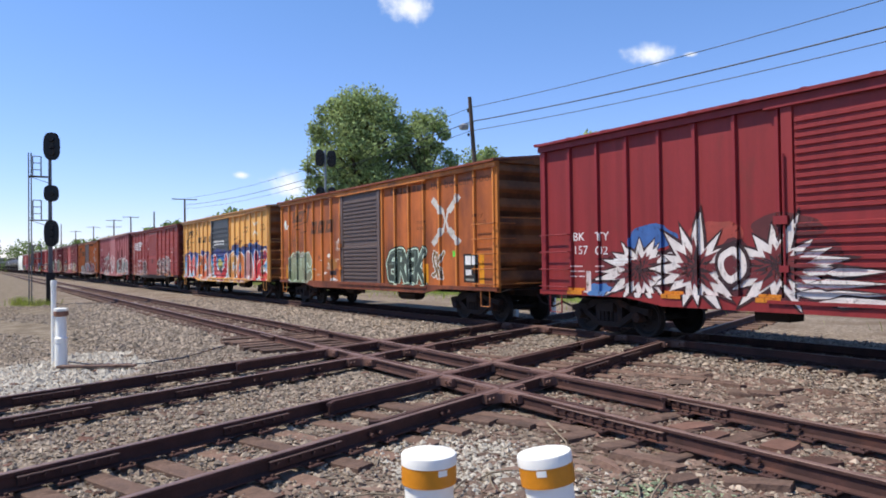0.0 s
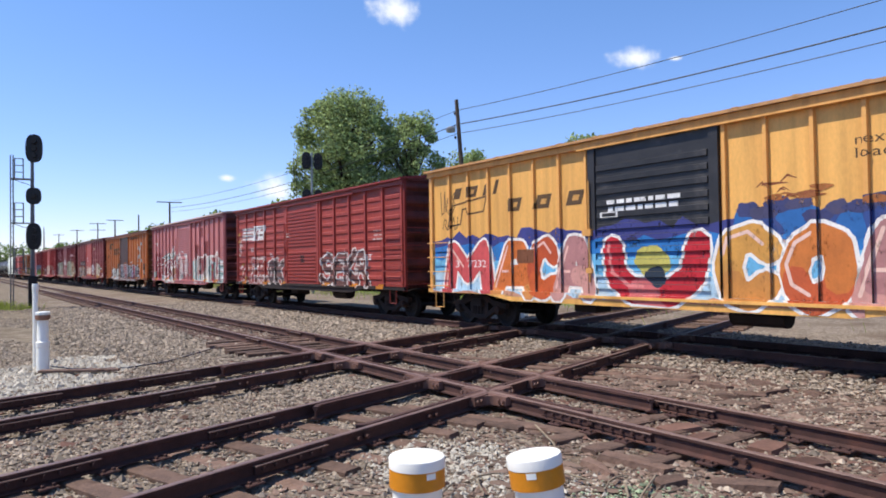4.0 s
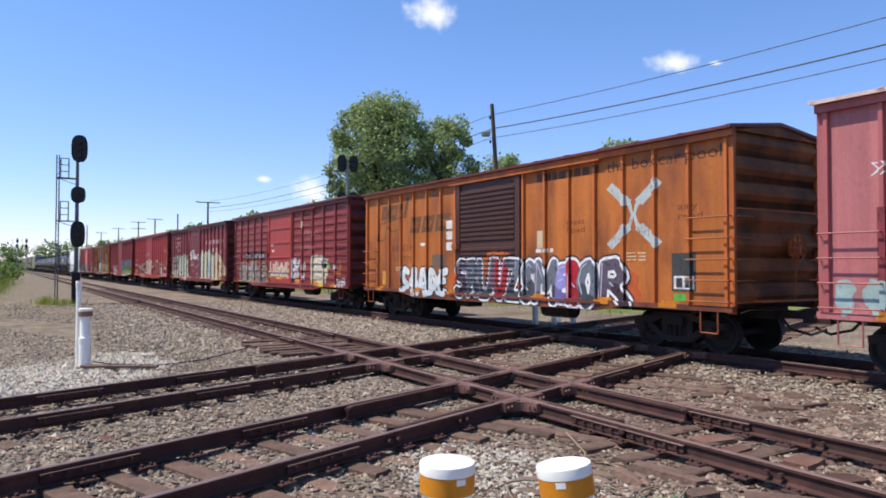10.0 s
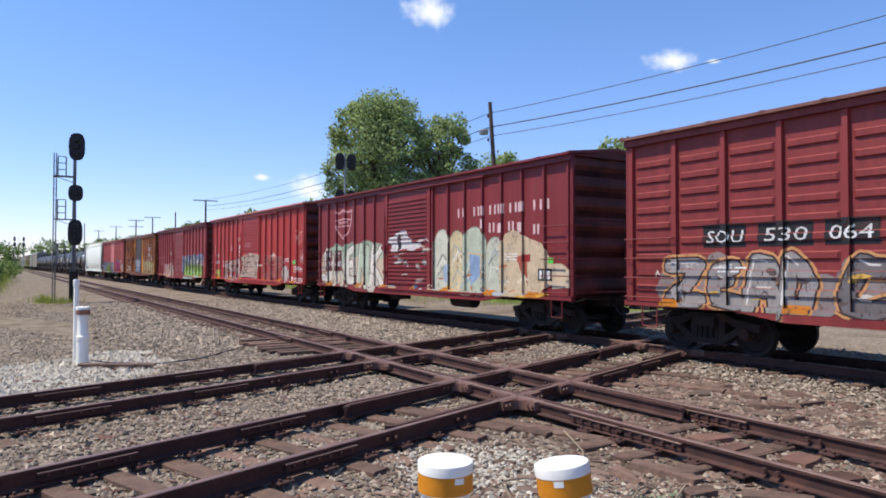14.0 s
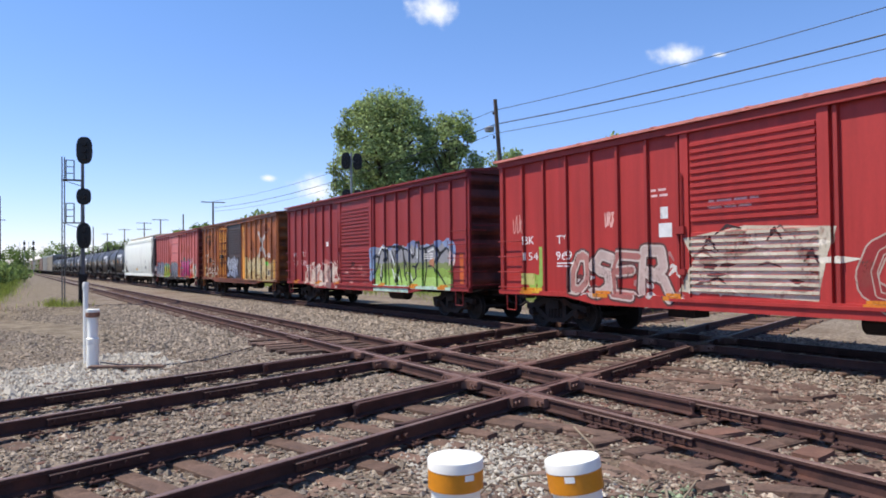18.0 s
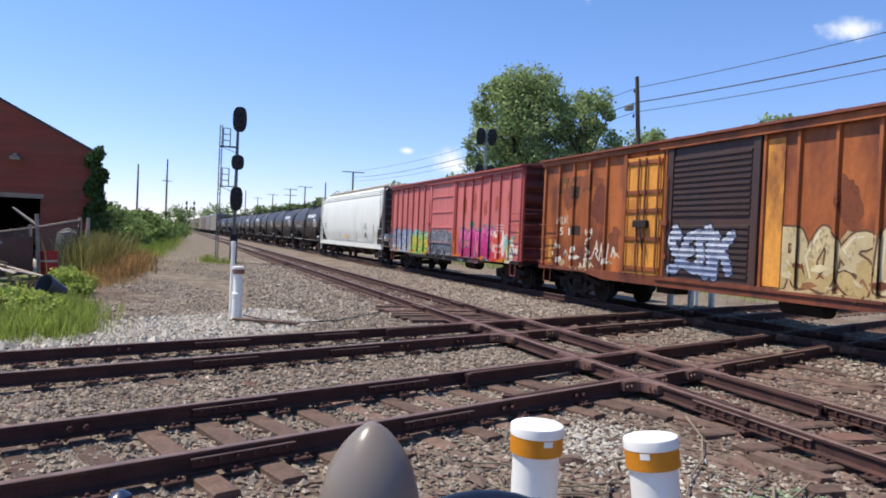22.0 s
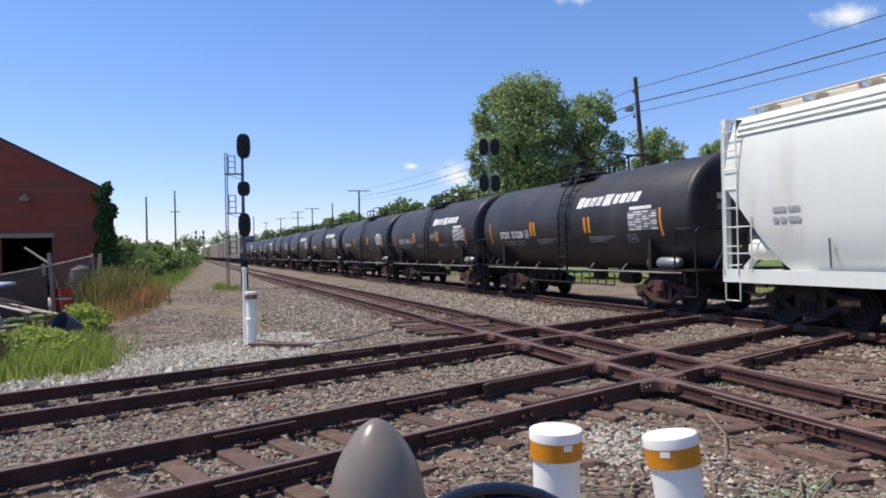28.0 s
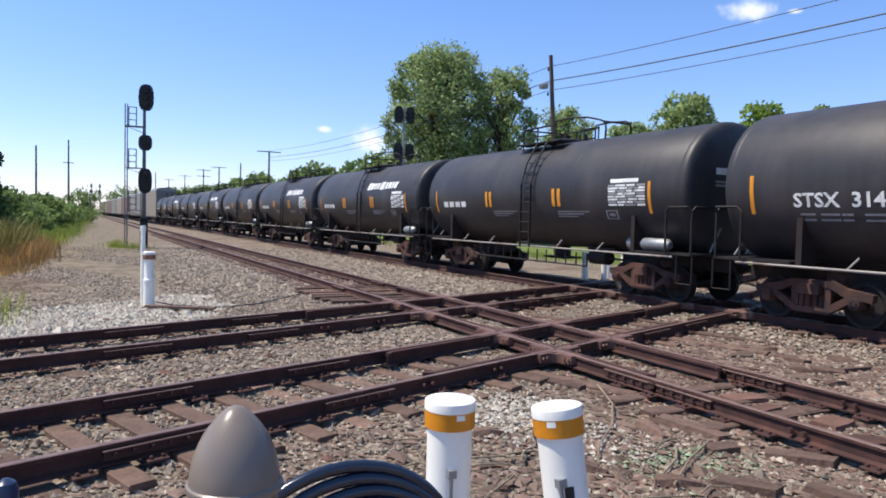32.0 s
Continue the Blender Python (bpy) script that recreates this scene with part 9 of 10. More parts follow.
def tree(x, y, top, width, label, seed, leaves=9000, size=0.3, low=0.3, lobes=26, mat=None):
    """A tapered trunk with limbs and a crown of leaf clumps."""
    g = GROUND + fall(max(x, -300))
    ob = thing("tree", pose(x, y, g), label, "tree", "trees")
    rnd = random.Random(seed)
    h = top - g
    me = Mesh().tube([(0, 0, -0.2), (0.1, 0, h * 0.2), (-0.1, 0.1, h * 0.45), (0.1, 0, h * 0.75)], [h * 0.026, h * 0.02, h * 0.014, h * 0.005], 9)
    clumps = []
    zc, hz = h * (1 + low) / 2, h * (1 - low) / 2
    for k in range(lobes):
        q = -0.95 + 1.9 * (k + 0.5) / lobes
        a = k * 2.399 + rnd.uniform(-0.3, 0.3)
        ring = math.sqrt(max(0.0, 1 - q * q)) ** 0.8
        t = (q + 1) / 2
        cr = width * rnd.uniform(0.09, 0.19) * (26 / lobes) ** 0.12
        r = max(0.0, width / 2 - cr * 0.8) * ring * (rnd.uniform(0.8, 1.05) if k % 3 else rnd.uniform(0.1, 0.6))
        c = (r * math.cos(a), r * math.sin(a), min(zc + q * hz * rnd.uniform(0.92, 1.0), h - cr * 0.75))
        clumps.append((c, (cr, cr, cr * 0.85), int(leaves / lobes)))
        b = h * (0.15 + 0.5 * t)
        me.tube([(0, 0, b), (c[0] * 0.5, c[1] * 0.5, (b + c[2]) / 2 + 0.1), c], [h * 0.009, h * 0.006, h * 0.002], 6)
    part("trunk", me, M_bark, ob)
    part("crown", leaf_mesh("crown", clumps, size, mat or M_leaf, seed), None, ob, "green leafy crown")
    return ob


M_leaf_bright = surface("young_leaf", (0.26, 0.36, 0.08), 0.75, 0, 0.2, 0.6, 0.0, island=0.45, spec=0.1)
leafy(M_leaf_bright)
tree(-47.9, 20.4, 16.6, 10.0, "large round-crowned green tree beyond the tracks", 5, 46000, 0.15, 0.2, 120)
tree(-45.0, 25.4, 15.0, 6.0, "slender green tree beside a larger one", 6, 15000, 0.15, 0.2, 60)
tree(-53, 37.5, 13.6, 7.5, "distant green tree behind a utility pole", 7, 9000, 0.2, 0.15, 44)
tree(-34.5, 36.5, 12.2, 6.5, "green tree standing behind the line", 8, 11000, 0.19, 0.12, 50)
tree(-30.2, 40.2, 11.4, 5.2, "bright green young tree behind the line", 9, 9000, 0.19, 0.1, 44, M_leaf_bright)
tree(-27.8, 43.5, 11.2, 4.5, "green tree in a loose row", 10, 3500, 0.27, 0.15, 16)
tree(-20.0, 52.0, 11.0, 8.0, "green tree in a loose row", 11, 4500, 0.3, 0.1, 18)
tree(-6.0, 58.0, 10.0, 9.0, "broad green tree far behind the tracks", 13, 4500, 0.3, 0.1, 18)
for k, (x, y, top, w, mat) in enumerate(((-24.5, 46.5, 10.6, 6.0, M_leaf), (-31.5, 42.5, 10.2, 5.0, M_leaf), (-16.0, 50.0, 9.6, 7.0, M_leaf_bright), (-38.5, 34.0, 10.4, 5.5, M_leaf), (-12.0, 55.0, 10.4, 8.0, M_leaf), (-1.0, 57.0, 10.0, 8.5, M_leaf_bright))):
    tree(x, y, top, w, "leafy green tree in a belt behind the line", 130 + k, 8000, 0.21, 0.05, 44, mat)
for k, (x, y, top, w) in enumerate(((-67, 22, 8.6, 8), (-78, 23.5, 8.4, 9), (-90, 21.5, 8.8, 9), (-103, 22.5, 8.8, 10), (-118, 21, 8.0, 10), (-133, 21, 9.4, 11), (-150, 21, 9.0, 12), (-168, 20, 8.2, 12), (-190, 18, 8.6, 14), (-214, 17, 8.4, 15), (-240, 15, 9.0, 16), (-300, 2, 10, 22), (-320, -14, 9, 18))):
    tree(x, y, top, w, "low green tree in a hedgerow along the railway", 30 + k, 2600, 0.45, 0.05, 16, M_leaf_dark)


def bush(x, y, h, w, label, seed, n, size, mat, name="bush"):
    g = GROUND + fall(x)
    rnd = random.Random(seed)
    ob = thing(name, pose(x, y, g), label, "bush", "bushes")
    clumps = [((rnd.uniform(-0.5, 0.5) * w, rnd.uniform(-0.5, 0.5) * w, h * rnd.uniform(0.2, 0.72)), (w * 0.26, w * 0.26, h * 0.28), int(n / 12)) for _ in range(12)]
    part("foliage", leaf_mesh("foliage", clumps, size, mat, seed), None, ob)
    st = Mesh()
    for k in range(7):
        a = rnd.uniform(0, 6.3)
        st.tube([(0, 0, -0.05), (0.2 * w * math.cos(a), 0.2 * w * math.sin(a), h * 0.35), (0.4 * w * math.cos(a), 0.4 * w * math.sin(a), h * 0.7)], [0.02, 0.014, 0.006], 5)
    part("stems", st, M_bark, ob)


for k, (x, y, h, w) in enumerate(((-36, -12.6, 3.4, 4.2), (-43, -12.8, 3.9, 5), (-51, -12.9, 3.8, 5), (-60, -12.6, 3.5, 5.5), (-70, -12.4, 3.2, 6), (-82, -12.8, 3.0, 7), (-96, -13.0, 2.8, 8), (-115, -13.5, 2.8, 9))):
    bush(x, y, h, w, "overgrown green bush beside the dirt track", 60 + k, 4200, 0.16 + 0.0012 * abs(x), M_leaf_dark)


def blades(name, label, spots, mat, seed, kind="stuff"):
    """Grass and weed blades as one mesh: rows of x, y, spread, height, number."""
    rng = np.random.default_rng(seed)
    vs, fs, n0 = [], [], 0
    for x, y, sx, sy, h, n in spots:
        px, py = x + rng.normal(0, sx, n), y + rng.normal(0, sy, n)
        pz = GROUND + GRADE * np.minimum(0, px + 8) - 0.03
        a = rng.uniform(0, 2 * np.pi, n)
        hh = h * rng.uniform(0.45, 1.2, n)
        w = 0.006 + 0.011 * h * rng.uniform(0.4, 1, n)
        lx, ly = rng.normal(0, 0.25, n) * hh, rng.normal(0, 0.25, n) * hh
        c, s = np.cos(a) * w, np.sin(a) * w
        q = np.stack([np.stack([px - c, py - s, pz], 1), np.stack([px + c, py + s, pz], 1), np.stack([px + lx * 0.4 + c * 0.8, py + ly * 0.4 + s * 0.8, pz + hh * 0.6], 1), np.stack([px + lx, py + ly, pz + hh], 1), np.stack([px + lx * 0.4 - c * 0.8, py + ly * 0.4 - s * 0.8, pz + hh * 0.6], 1)], 1)
        vs.append(q.reshape(-1, 3))
        fs.append(np.arange(5)[None] + 5 * np.arange(n)[:, None] + n0)
        n0 += 5 * n
    me = bpy.data.meshes.new(name)
    me.from_pydata(np.concatenate(vs).tolist(), [], np.concatenate(fs).tolist())
    me.materials.append(mat)
    return tagged(new(name, me), label, "grass", "", kind)


M_seed = surface("seeding_weed", srgb(164, 154, 86), 0.85, 0, 0.2, 1, 0.0, island=0.4)
M_dead = surface("dead_weed", srgb(112, 88, 70), 0.9, 0, 0.2, 1, 0.0, island=0.4)
blades("weeds", "fresh green weeds growing beside the rails", [(-6.4, -8.7, 0.5, 0.4, 0.4, 4600), (-6.0, -8.3, 0.35, 0.28, 0.3, 1000), (-7.6, -8.7, 0.7, 0.4, 0.45, 2800), (-5.7, -9.3, 0.35, 0.35, 0.32, 1500), (-9.4, -8.8, 0.7, 0.3, 0.4, 900), (-35.2, -5.3, 0.6, 0.3, 0.5, 260), (-33.8, -4.6, 0.5, 0.4, 0.4, 200)], M_weed, 1)
blades("dry_grass", "tall rusty straw-coloured dry grass by the dirt track", [(-20.5, -9.1, 1.0, 0.3, 0.5, 700), (-23, -8.9, 1.3, 0.4, 0.75, 1700), (-26, -8.9, 1.6, 0.5, 0.8, 1300), (-30, -9.2, 2.5, 0.5, 0.8, 1200), (-17, -9.0, 1.0, 0.35, 0.25, 500), (-19, -8.5, 1.2, 0.3, 0.18, 700)], M_dry, 2)
blades("tall_weeds", "tall yellow-green weeds going to seed by the fence", [(-22, -9.8, 1.0, 0.4, 1.5, 900), (-25, -9.9, 1.6, 0.5, 1.6, 1000), (-28.5, -9.9, 1.5, 0.5, 1.4, 800)], M_seed, 22)
blades("dead_weeds", "brown dead weeds at the foot of the scrap pile", [(-6.9, -10.1, 0.5, 0.3, 0.55, 1300), (-9.0, -11.0, 0.7, 0.5, 0.5, 900), (-11.5, -11.6, 0.8, 0.4, 0.5, 700), (-15.5, -10.2, 1.2, 0.4, 0.4, 500)], M_dead, 23)
blades("verge_grass", "green verge grass along the dirt track", [(-38, -9.8, 4, 0.7, 0.7, 3000), (-50, -10.0, 6, 0.9, 0.7, 4000), (-66, -10.2, 9, 1.0, 0.8, 4000), (-90, -10.6, 14, 1.1, 0.9, 3500), (-26, 17.5, 7, 1.2, 0.22, 4000), (-60, 14.5, 20, 1.5, 0.4, 5000)], M_weed, 3)
for k, (x, y, h, w) in enumerate(((-7.7, -9.1, 0.62, 0.9), (-8.4, -9.5, 0.66, 0.9), (-6.8, -8.8, 0.5, 0.8), (-9.2, -9.1, 0.5, 0.8), (-13.8, -9.2, 0.85, 0.8), (-12.8, -8.9, 0.4, 0.5), (-9.4, -9.9, 0.5, 0.8), (-17.3, -9.9, 0.6, 0.7))):
    bush(x, y, h, w, "low bright green weedy shrub", 80 + k, 1500, 0.055, M_weed, "shrub")

# ---- brick building ----
bx = -28.0
bld = thing("brick_building", pose(0, 0, 0), "old red brick workshop with a gabled front and dark doorway", "building")
g0 = GROUND - 0.2
ye, yl, yp, ze, zp = -10.7, -29.3, -20.0, 5.0, 9.9
slope = (zp - ze) / (ye - yp)
d0, d1, dz = -14.82, -12.75, 2.68
wl = Mesh()


def gable_strip(y0, y1, z0):
    top = lambda y: ze + slope * (ye - y) if y > yp else ze + slope * (y - yl)
    ys = sorted({y0, y1} | ({yp} if y0 < yp < y1 else set()))
    for a, b in zip(ys, ys[1:]):
        wl.hexa([(bx - 0.35, a, z0), (bx, a, z0), (bx, b, z0), (bx - 0.35, b, z0), (bx - 0.35, a, top(a)), (bx, a, top(a)), (bx, b, top(b)), (bx - 0.35, b, top(b))])


for ya, yb, za in ((d1, ye, g0), (d0, d1, dz), (yl, d0, g0)):
    wl = Mesh()
    gable_strip(ya, yb, za)
    part("front_wall", wl, M_brick, bld)
BD = 9.5
for y, k in ((ye, 1), (yl + 0.35, 0)):
    yb = y - 2.0 * k
    part("side_wall", Mesh().hexa([(bx - BD, yb - 0.35, g0), (bx - 0.35, y - 0.35, g0), (bx - 0.35, y, g0), (bx - BD, yb, g0), (bx - BD, yb - 0.35, ze), (bx - 0.35, y - 0.35, ze), (bx - 0.35, y, ze), (bx - BD, yb, ze)]), M_brick, bld)
part("back_wall", Mesh().box(bx - BD - 0.3, bx - BD, yl, ye - 2.0, g0, ze), M_brick, bld)
M_roofing = surface("dark_roofing", srgb(78, 72, 70), 0.9, 0, 0.2, 1, 0.2)
for s in (-1, 1):
    y1 = ye + 0.1 if s > 0 else yl - 0.12
    y2 = y1 - (2.2 if s > 0 else 0)
    part("roof", Mesh().hexa([(bx - BD - 0.3, yp, zp - 0.02), (bx + 0.02, yp, zp - 0.02), (bx + 0.02, y1, ze - 0.08), (bx - BD - 0.3, y2, ze - 0.08), (bx - BD - 0.3, yp, zp + 0.12), (bx + 0.02, yp, zp + 0.12), (bx + 0.02, y1, ze + 0.06), (bx - BD - 0.3, y2, ze + 0.06)]), M_roofing, bld)
M_lintel = surface("pale_lintel", srgb(150, 132, 118), 0.8, 0, 0.15, 3, 0.2)
part("door_lintel", Mesh().box(bx, bx + 0.06, d0 - 0.12, d1 + 0.12, dz, dz + 0.2), M_lintel, bld)
# unseen room added in near-black, putting the doorway's shade into its colour
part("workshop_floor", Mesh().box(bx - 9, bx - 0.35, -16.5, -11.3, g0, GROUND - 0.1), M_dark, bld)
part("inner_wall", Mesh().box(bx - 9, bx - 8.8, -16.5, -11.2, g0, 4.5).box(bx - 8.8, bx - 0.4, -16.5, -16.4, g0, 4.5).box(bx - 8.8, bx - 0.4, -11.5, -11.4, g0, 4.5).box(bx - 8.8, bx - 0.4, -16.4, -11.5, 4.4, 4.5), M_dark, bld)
part("wall_lamp", Mesh().bevbox(bx, bx + 0.3, -13.98, -13.6, 4.36, 4.54, 0.05).box(bx, bx + 0.2, -13.86, -13.72, 4.54, 4.66), M_lintel, bld, "small pale lamp on the wall")
M_ivy = surface("ivy_leaf", (0.055, 0.095, 0.03), 0.7, 0, 0.25, 0.6, 0.0, island=0.5, spec=0.1)
iv = thing("ivy", pose(bx + 0.05, ye + 0.22, g0), "dark green ivy climbing a brick corner", "climbing plant")
part("foliage", leaf_mesh("foliage", [((0.05, 0.25 * math.sin(k * 1.7), 0.4 + k * 0.33), (0.3, 0.31 - 0.006 * k, 0.34), 300) for k in range(16)], 0.11, M_ivy, 4), None, iv)
part("stems", Mesh().tube([(0.05, 0, 0), (0.1, 0.1, 2.5), (0.05, 0.0, 5.0)], [0.05, 0.04, 0.02], 6), M_bark, iv)

# ---- yard clutter ----
rnd = random.Random(77)
M_pallet = surface("grey_weathered_board", srgb(176, 160, 146), 0.9, 0, 0.2, 3, 0.4, 30, island=0.25)
for k in range(44):
    x, y = rnd.uniform(-17.6, -11.6), rnd.uniform(-14.6, -11.2)
    z = GROUND + 0.1 + 1.2 * rnd.random() * max(0.25, 1 - abs(x + 15.4) / 3.6)
    solid("plank", Mesh().bevbox(-rnd.uniform(0.7, 1.4), rnd.uniform(0.7, 1.4), -0.07, 0.07, 0, 0.03, 0.006), M_pallet, "grey weathered board in a scrap pile", "plank", "scrap boards", m=pose(x, y, z, rnd.uniform(-10, 10), rnd.uniform(-22, 22), rnd.choice((80, 95, 110, 60, 10, 150)) + rnd.uniform(-8, 8)))
for k, (x, y, z, rx, rz) in enumerate(((-15.2, -12.6, 0.15, 24, 70), (-16.4, -14.2, 0.45, -10, 85), (-14.6, -14.4, 0.1, 6, 100))):
    pal = thing("pallet", pose(x, y, GROUND + 0.1 + z, rx, 6, rz), "broken grey wooden pallet tipped on a pile", "pallet", "pallets")
    sl = Mesh().bevbox(-0.6, 0.6, -0.045, 0.045, 0.1, 0.12, 0.004).data("slat", M_pallet)
    for i in range(7):
        s = part("slat", sl, None, pal)
        s.location = (0, -0.5 + i * 0.166, 0)
    for dx in (-0.55, 0, 0.55):
        part("runner", Mesh().box(dx - 0.045, dx + 0.045, -0.55, 0.55, 0, 0.1), M_pallet, pal)
br = Mesh().turned([(0.28, 0), (0.29, 0.02), (0.285, 0.28), (0.295, 0.3), (0.285, 0.32), (0.285, 0.58), (0.295, 0.6), (0.285, 0.62), (0.285, 0.87), (0.29, 0.89), (0.27, 0.89), (0.27, 0.85), (0.0, 0.85)], 24)
bar_ob = thing("oil_drum", pose(-20.2, -10.95, GROUND), "red steel drum beside a rough fence", "drum")
part("drum_body", br, surface("red_drum_paint", srgb(186, 52, 48), 0.5, 0, 0.15, 3, 0.1, stain=RUST), bar_ob, smooth=True)
part("drum_band", Mesh().turned([(0.292, 0.5), (0.292, 0.57)], 24), surface("pale_drum_band", srgb(206, 190, 184), 0.6), bar_ob, smooth=True)
bk = Mesh().turned([(0.2, 0), (0.27, 0.5), (0.29, 0.5), (0.28, 0.54), (0.255, 0.52), (0.19, 0.03), (0, 0.03)], 20)
solid("bucket", bk, surface("dark_blue_plastic", srgb(70, 74, 86), 0.5), "dark plastic bucket tipped over in the weeds", "bucket", m=pose(-10.6, -8.95, GROUND + 0.27, 62, 10, 40), smooth=True)
fence = thing("yard_fence", pose(0, 0, 0), "sagging dark wire mesh fence on weathered posts", "fence")
fp = [(-15.6, -13.6, 1.25), (-17.6, -12.6, 1.45), (-20.0, -11.5, 1.7), (-22.5, -10.3, 2.05)]
for x, y, h in fp:
    part("post", Mesh().tube([(x, y, GROUND - 0.1), (x + rnd.uniform(-0.1, 0.1), y + rnd.uniform(-0.1, 0.1), GROUND + h + 0.1)], 0.06, 8), M_pallet, fence)
part("post", Mesh().tube([(-22.7, -10.1, GROUND - 0.1), (-22.75, -10.05, GROUND + 2.15)], 0.07, 8), M_pallet, fence)
M_mesh = surface("dull_wire_mesh", srgb(96, 84, 82), 0.8, 0.2, 0.2, 1.5, 0.0)
for a, b in zip(fp, fp[1:]):
    pa, pb = Vector((a[0], a[1], GROUND)), Vector((b[0], b[1], GROUND))
    part("rail", Mesh().beam(pa + Vector((0, 0, a[2])), pb + Vector((0, 0, b[2])), 0.05, 0.05), M_pallet, fence)
    me = Mesh()
    n = 34
    for i in range(n):
        for lo, hi in ((i, i + 8), (i + 8, i)):
            u, v = min(lo / n, 1), min(hi / n, 1)
            p, q = pa.lerp(pb, u) + Vector((0, 0, 0.03)), pa.lerp(pb, v) + Vector((0, 0, a[2] + (b[2] - a[2]) * v))
            me.beam(p, q, 0.012, 0.018)
    part("wire_mesh", me, M_mesh, fence)
M_sheet = surface("rusty_sheet_metal", srgb(104, 80, 74), 0.8, 0.2, 0.25, 1.5, 0.15, stain=srgb(120, 72, 56))
for a, b, z in ((fp[0], fp[1], 1.15), (fp[1], fp[2], 1.3)):
    part("sheet_panel", Mesh().beam((a[0] + 0.1, a[1] + 0.1, GROUND + z / 2), (b[0] + 0.1, b[1] + 0.1, GROUND + z / 2 + 0.1), 0.02, z), M_sheet, fence, "rusty brown sheet wired to the fence")
part("board", Mesh().beam((-13.6, -11.2, GROUND + 0.05), (-16.4, -12.6, GROUND + 1.35), 0.16, 0.04), M_pallet, fence)
part("board", Mesh().beam((-19.9, -11.2, GROUND), (-20.3, -11.4, GROUND + 2.2), 0.12, 0.05), M_pallet, fence)
part("board", Mesh().beam((-20.2, -11.3, GROUND + 1.75), (-20.5, -12.2, GROUND + 2.4), 0.14, 0.04), M_pallet, fence)
solid("steel_tank", Mesh().turned([(0.45, 0.0), (0.5, 0.1), (0.5, 1.2), (0.42, 1.5), (0.2, 1.65), (0.0, 1.68)], 24), surface("pale_grey_tank", srgb(150, 146, 142), 0.6, 0.1, 0.12, 2, 0.05, stain=RUST), "pale grey steel tank behind a mesh fence", "tank", m=pose(-24.5, -11.0, GROUND), smooth=True)
solid("drum_lid", Mesh().turned([(0.3, 0.0), (0.31, 0.02), (0.28, 0.04), (0.0, 0.05)], 24), surface("cream_lid", srgb(206, 196, 176), 0.6), "cream round lid leaning on a red drum", "lid", m=pose(-20.1, -11.5, GROUND + 0.3, 70, 0, 60), smooth=True)
solid("white_scrap", Mesh().bevbox(-0.25, 0.25, -0.2, 0.2, 0, 0.3, 0.08), M_pallet, "crumpled whitish scrap in dry grass", "scrap", m=pose(-21.6, -9.3, GROUND, 8, 12, 30))
# pickup truck
pk = thing("pickup_truck", pose(-23.6, -18.6, GROUND + 0.02, 0, 0, 68), "white pickup truck parked behind a scrap pile", "pickup truck")
M_car = surface("white_car_paint", srgb(226, 228, 230), 0.3, 0, 0.05, 2, 0.0)
M_glass = surface("dark_window_glass", (0.02, 0.025, 0.03), 0.08, 0, 0.0, 2, 0.0, spec=0.6)
part("body", Mesh().loft([[(x, -0.9, 0.45), (x, 0.9, 0.45), (x, 0.93, 0.8), (x, 0.85, zt), (x, -0.85, zt), (x, -0.93, 0.8)] for x, zt in ((-2.6, 1.0), (-2.55, 1.08), (0.3, 1.1), (1.4, 1.1), (2.5, 1.0), (2.65, 0.8))]), M_car, pk)
part("cab", Mesh().loft([[(-0.8, -0.85, 1.08), (-0.8, 0.85, 1.08), (1.3, 0.85, 1.08), (1.3, -0.85, 1.08)], [(-0.65, -0.72, 1.72), (-0.65, 0.72, 1.72), (0.55, 0.72, 1.72), (0.55, -0.72, 1.72)], [(-0.55, -0.62, 1.78), (-0.55, 0.62, 1.78), (0.4, 0.62, 1.78), (0.4, -0.62, 1.78)]]), M_car, pk)
for s in (-1, 1):
    part("side_window", Mesh().hexa([(-0.62, s * 0.845, 1.16), (0.95, s * 0.845, 1.16), (0.95, s * 0.86, 1.16), (-0.62, s * 0.86, 1.16), (-0.55, s * 0.755, 1.64), (0.45, s * 0.755, 1.64), (0.45, s * 0.77, 1.64), (-0.55, s * 0.77, 1.64)]), M_glass, pk)
part("windscreen", Mesh().hexa([(1.22, -0.75, 1.14), (1.25, -0.75, 1.14), (1.25, 0.75, 1.14), (1.22, 0.75, 1.14), (0.62, -0.66, 1.68), (0.65, -0.66, 1.68), (0.65, 0.66, 1.68), (0.62, 0.66, 1.68)]), M_glass, pk)
part("rear_window", Mesh().hexa([(-0.81, -0.65, 1.2), (-0.78, -0.65, 1.2), (-0.78, 0.65, 1.2), (-0.81, 0.65, 1.2), (-0.7, -0.58, 1.62), (-0.67, -0.58, 1.62), (-0.67, 0.58, 1.62), (-0.7, 0.58, 1.62)]), M_glass, pk)
for x in (-1.7, 1.75):
    for s in (-1, 1):
        wv = Mesh().tube([(x, s * 0.72, 0.36), (x, s * 0.94, 0.36)], 0.36, 18)
        w = part("wheel", wv, M_cable, pk)
        part("rim", Mesh().tube([(x, s * 0.94, 0.36), (x, s * 0.955, 0.36)], 0.2, 12), M_galv, w)
solid("tarpaulin", Mesh().loft([[(x, -0.5, 0), (x, 0.5, 0), (x, 0.45, 0.12 + 0.04 * math.sin(x * 5)), (x, -0.45, 0.1 + 0.05 * math.cos(x * 4))] for x in [-1.0 + 0.33 * i for i in range(7)]]), surface("pale_blue_sheet", srgb(150, 168, 188), 0.5), "pale blue-grey sheet over stacked boards", "tarpaulin", m=pose(-16.2, -12.6, GROUND + 1.12, 4, -5, 66))

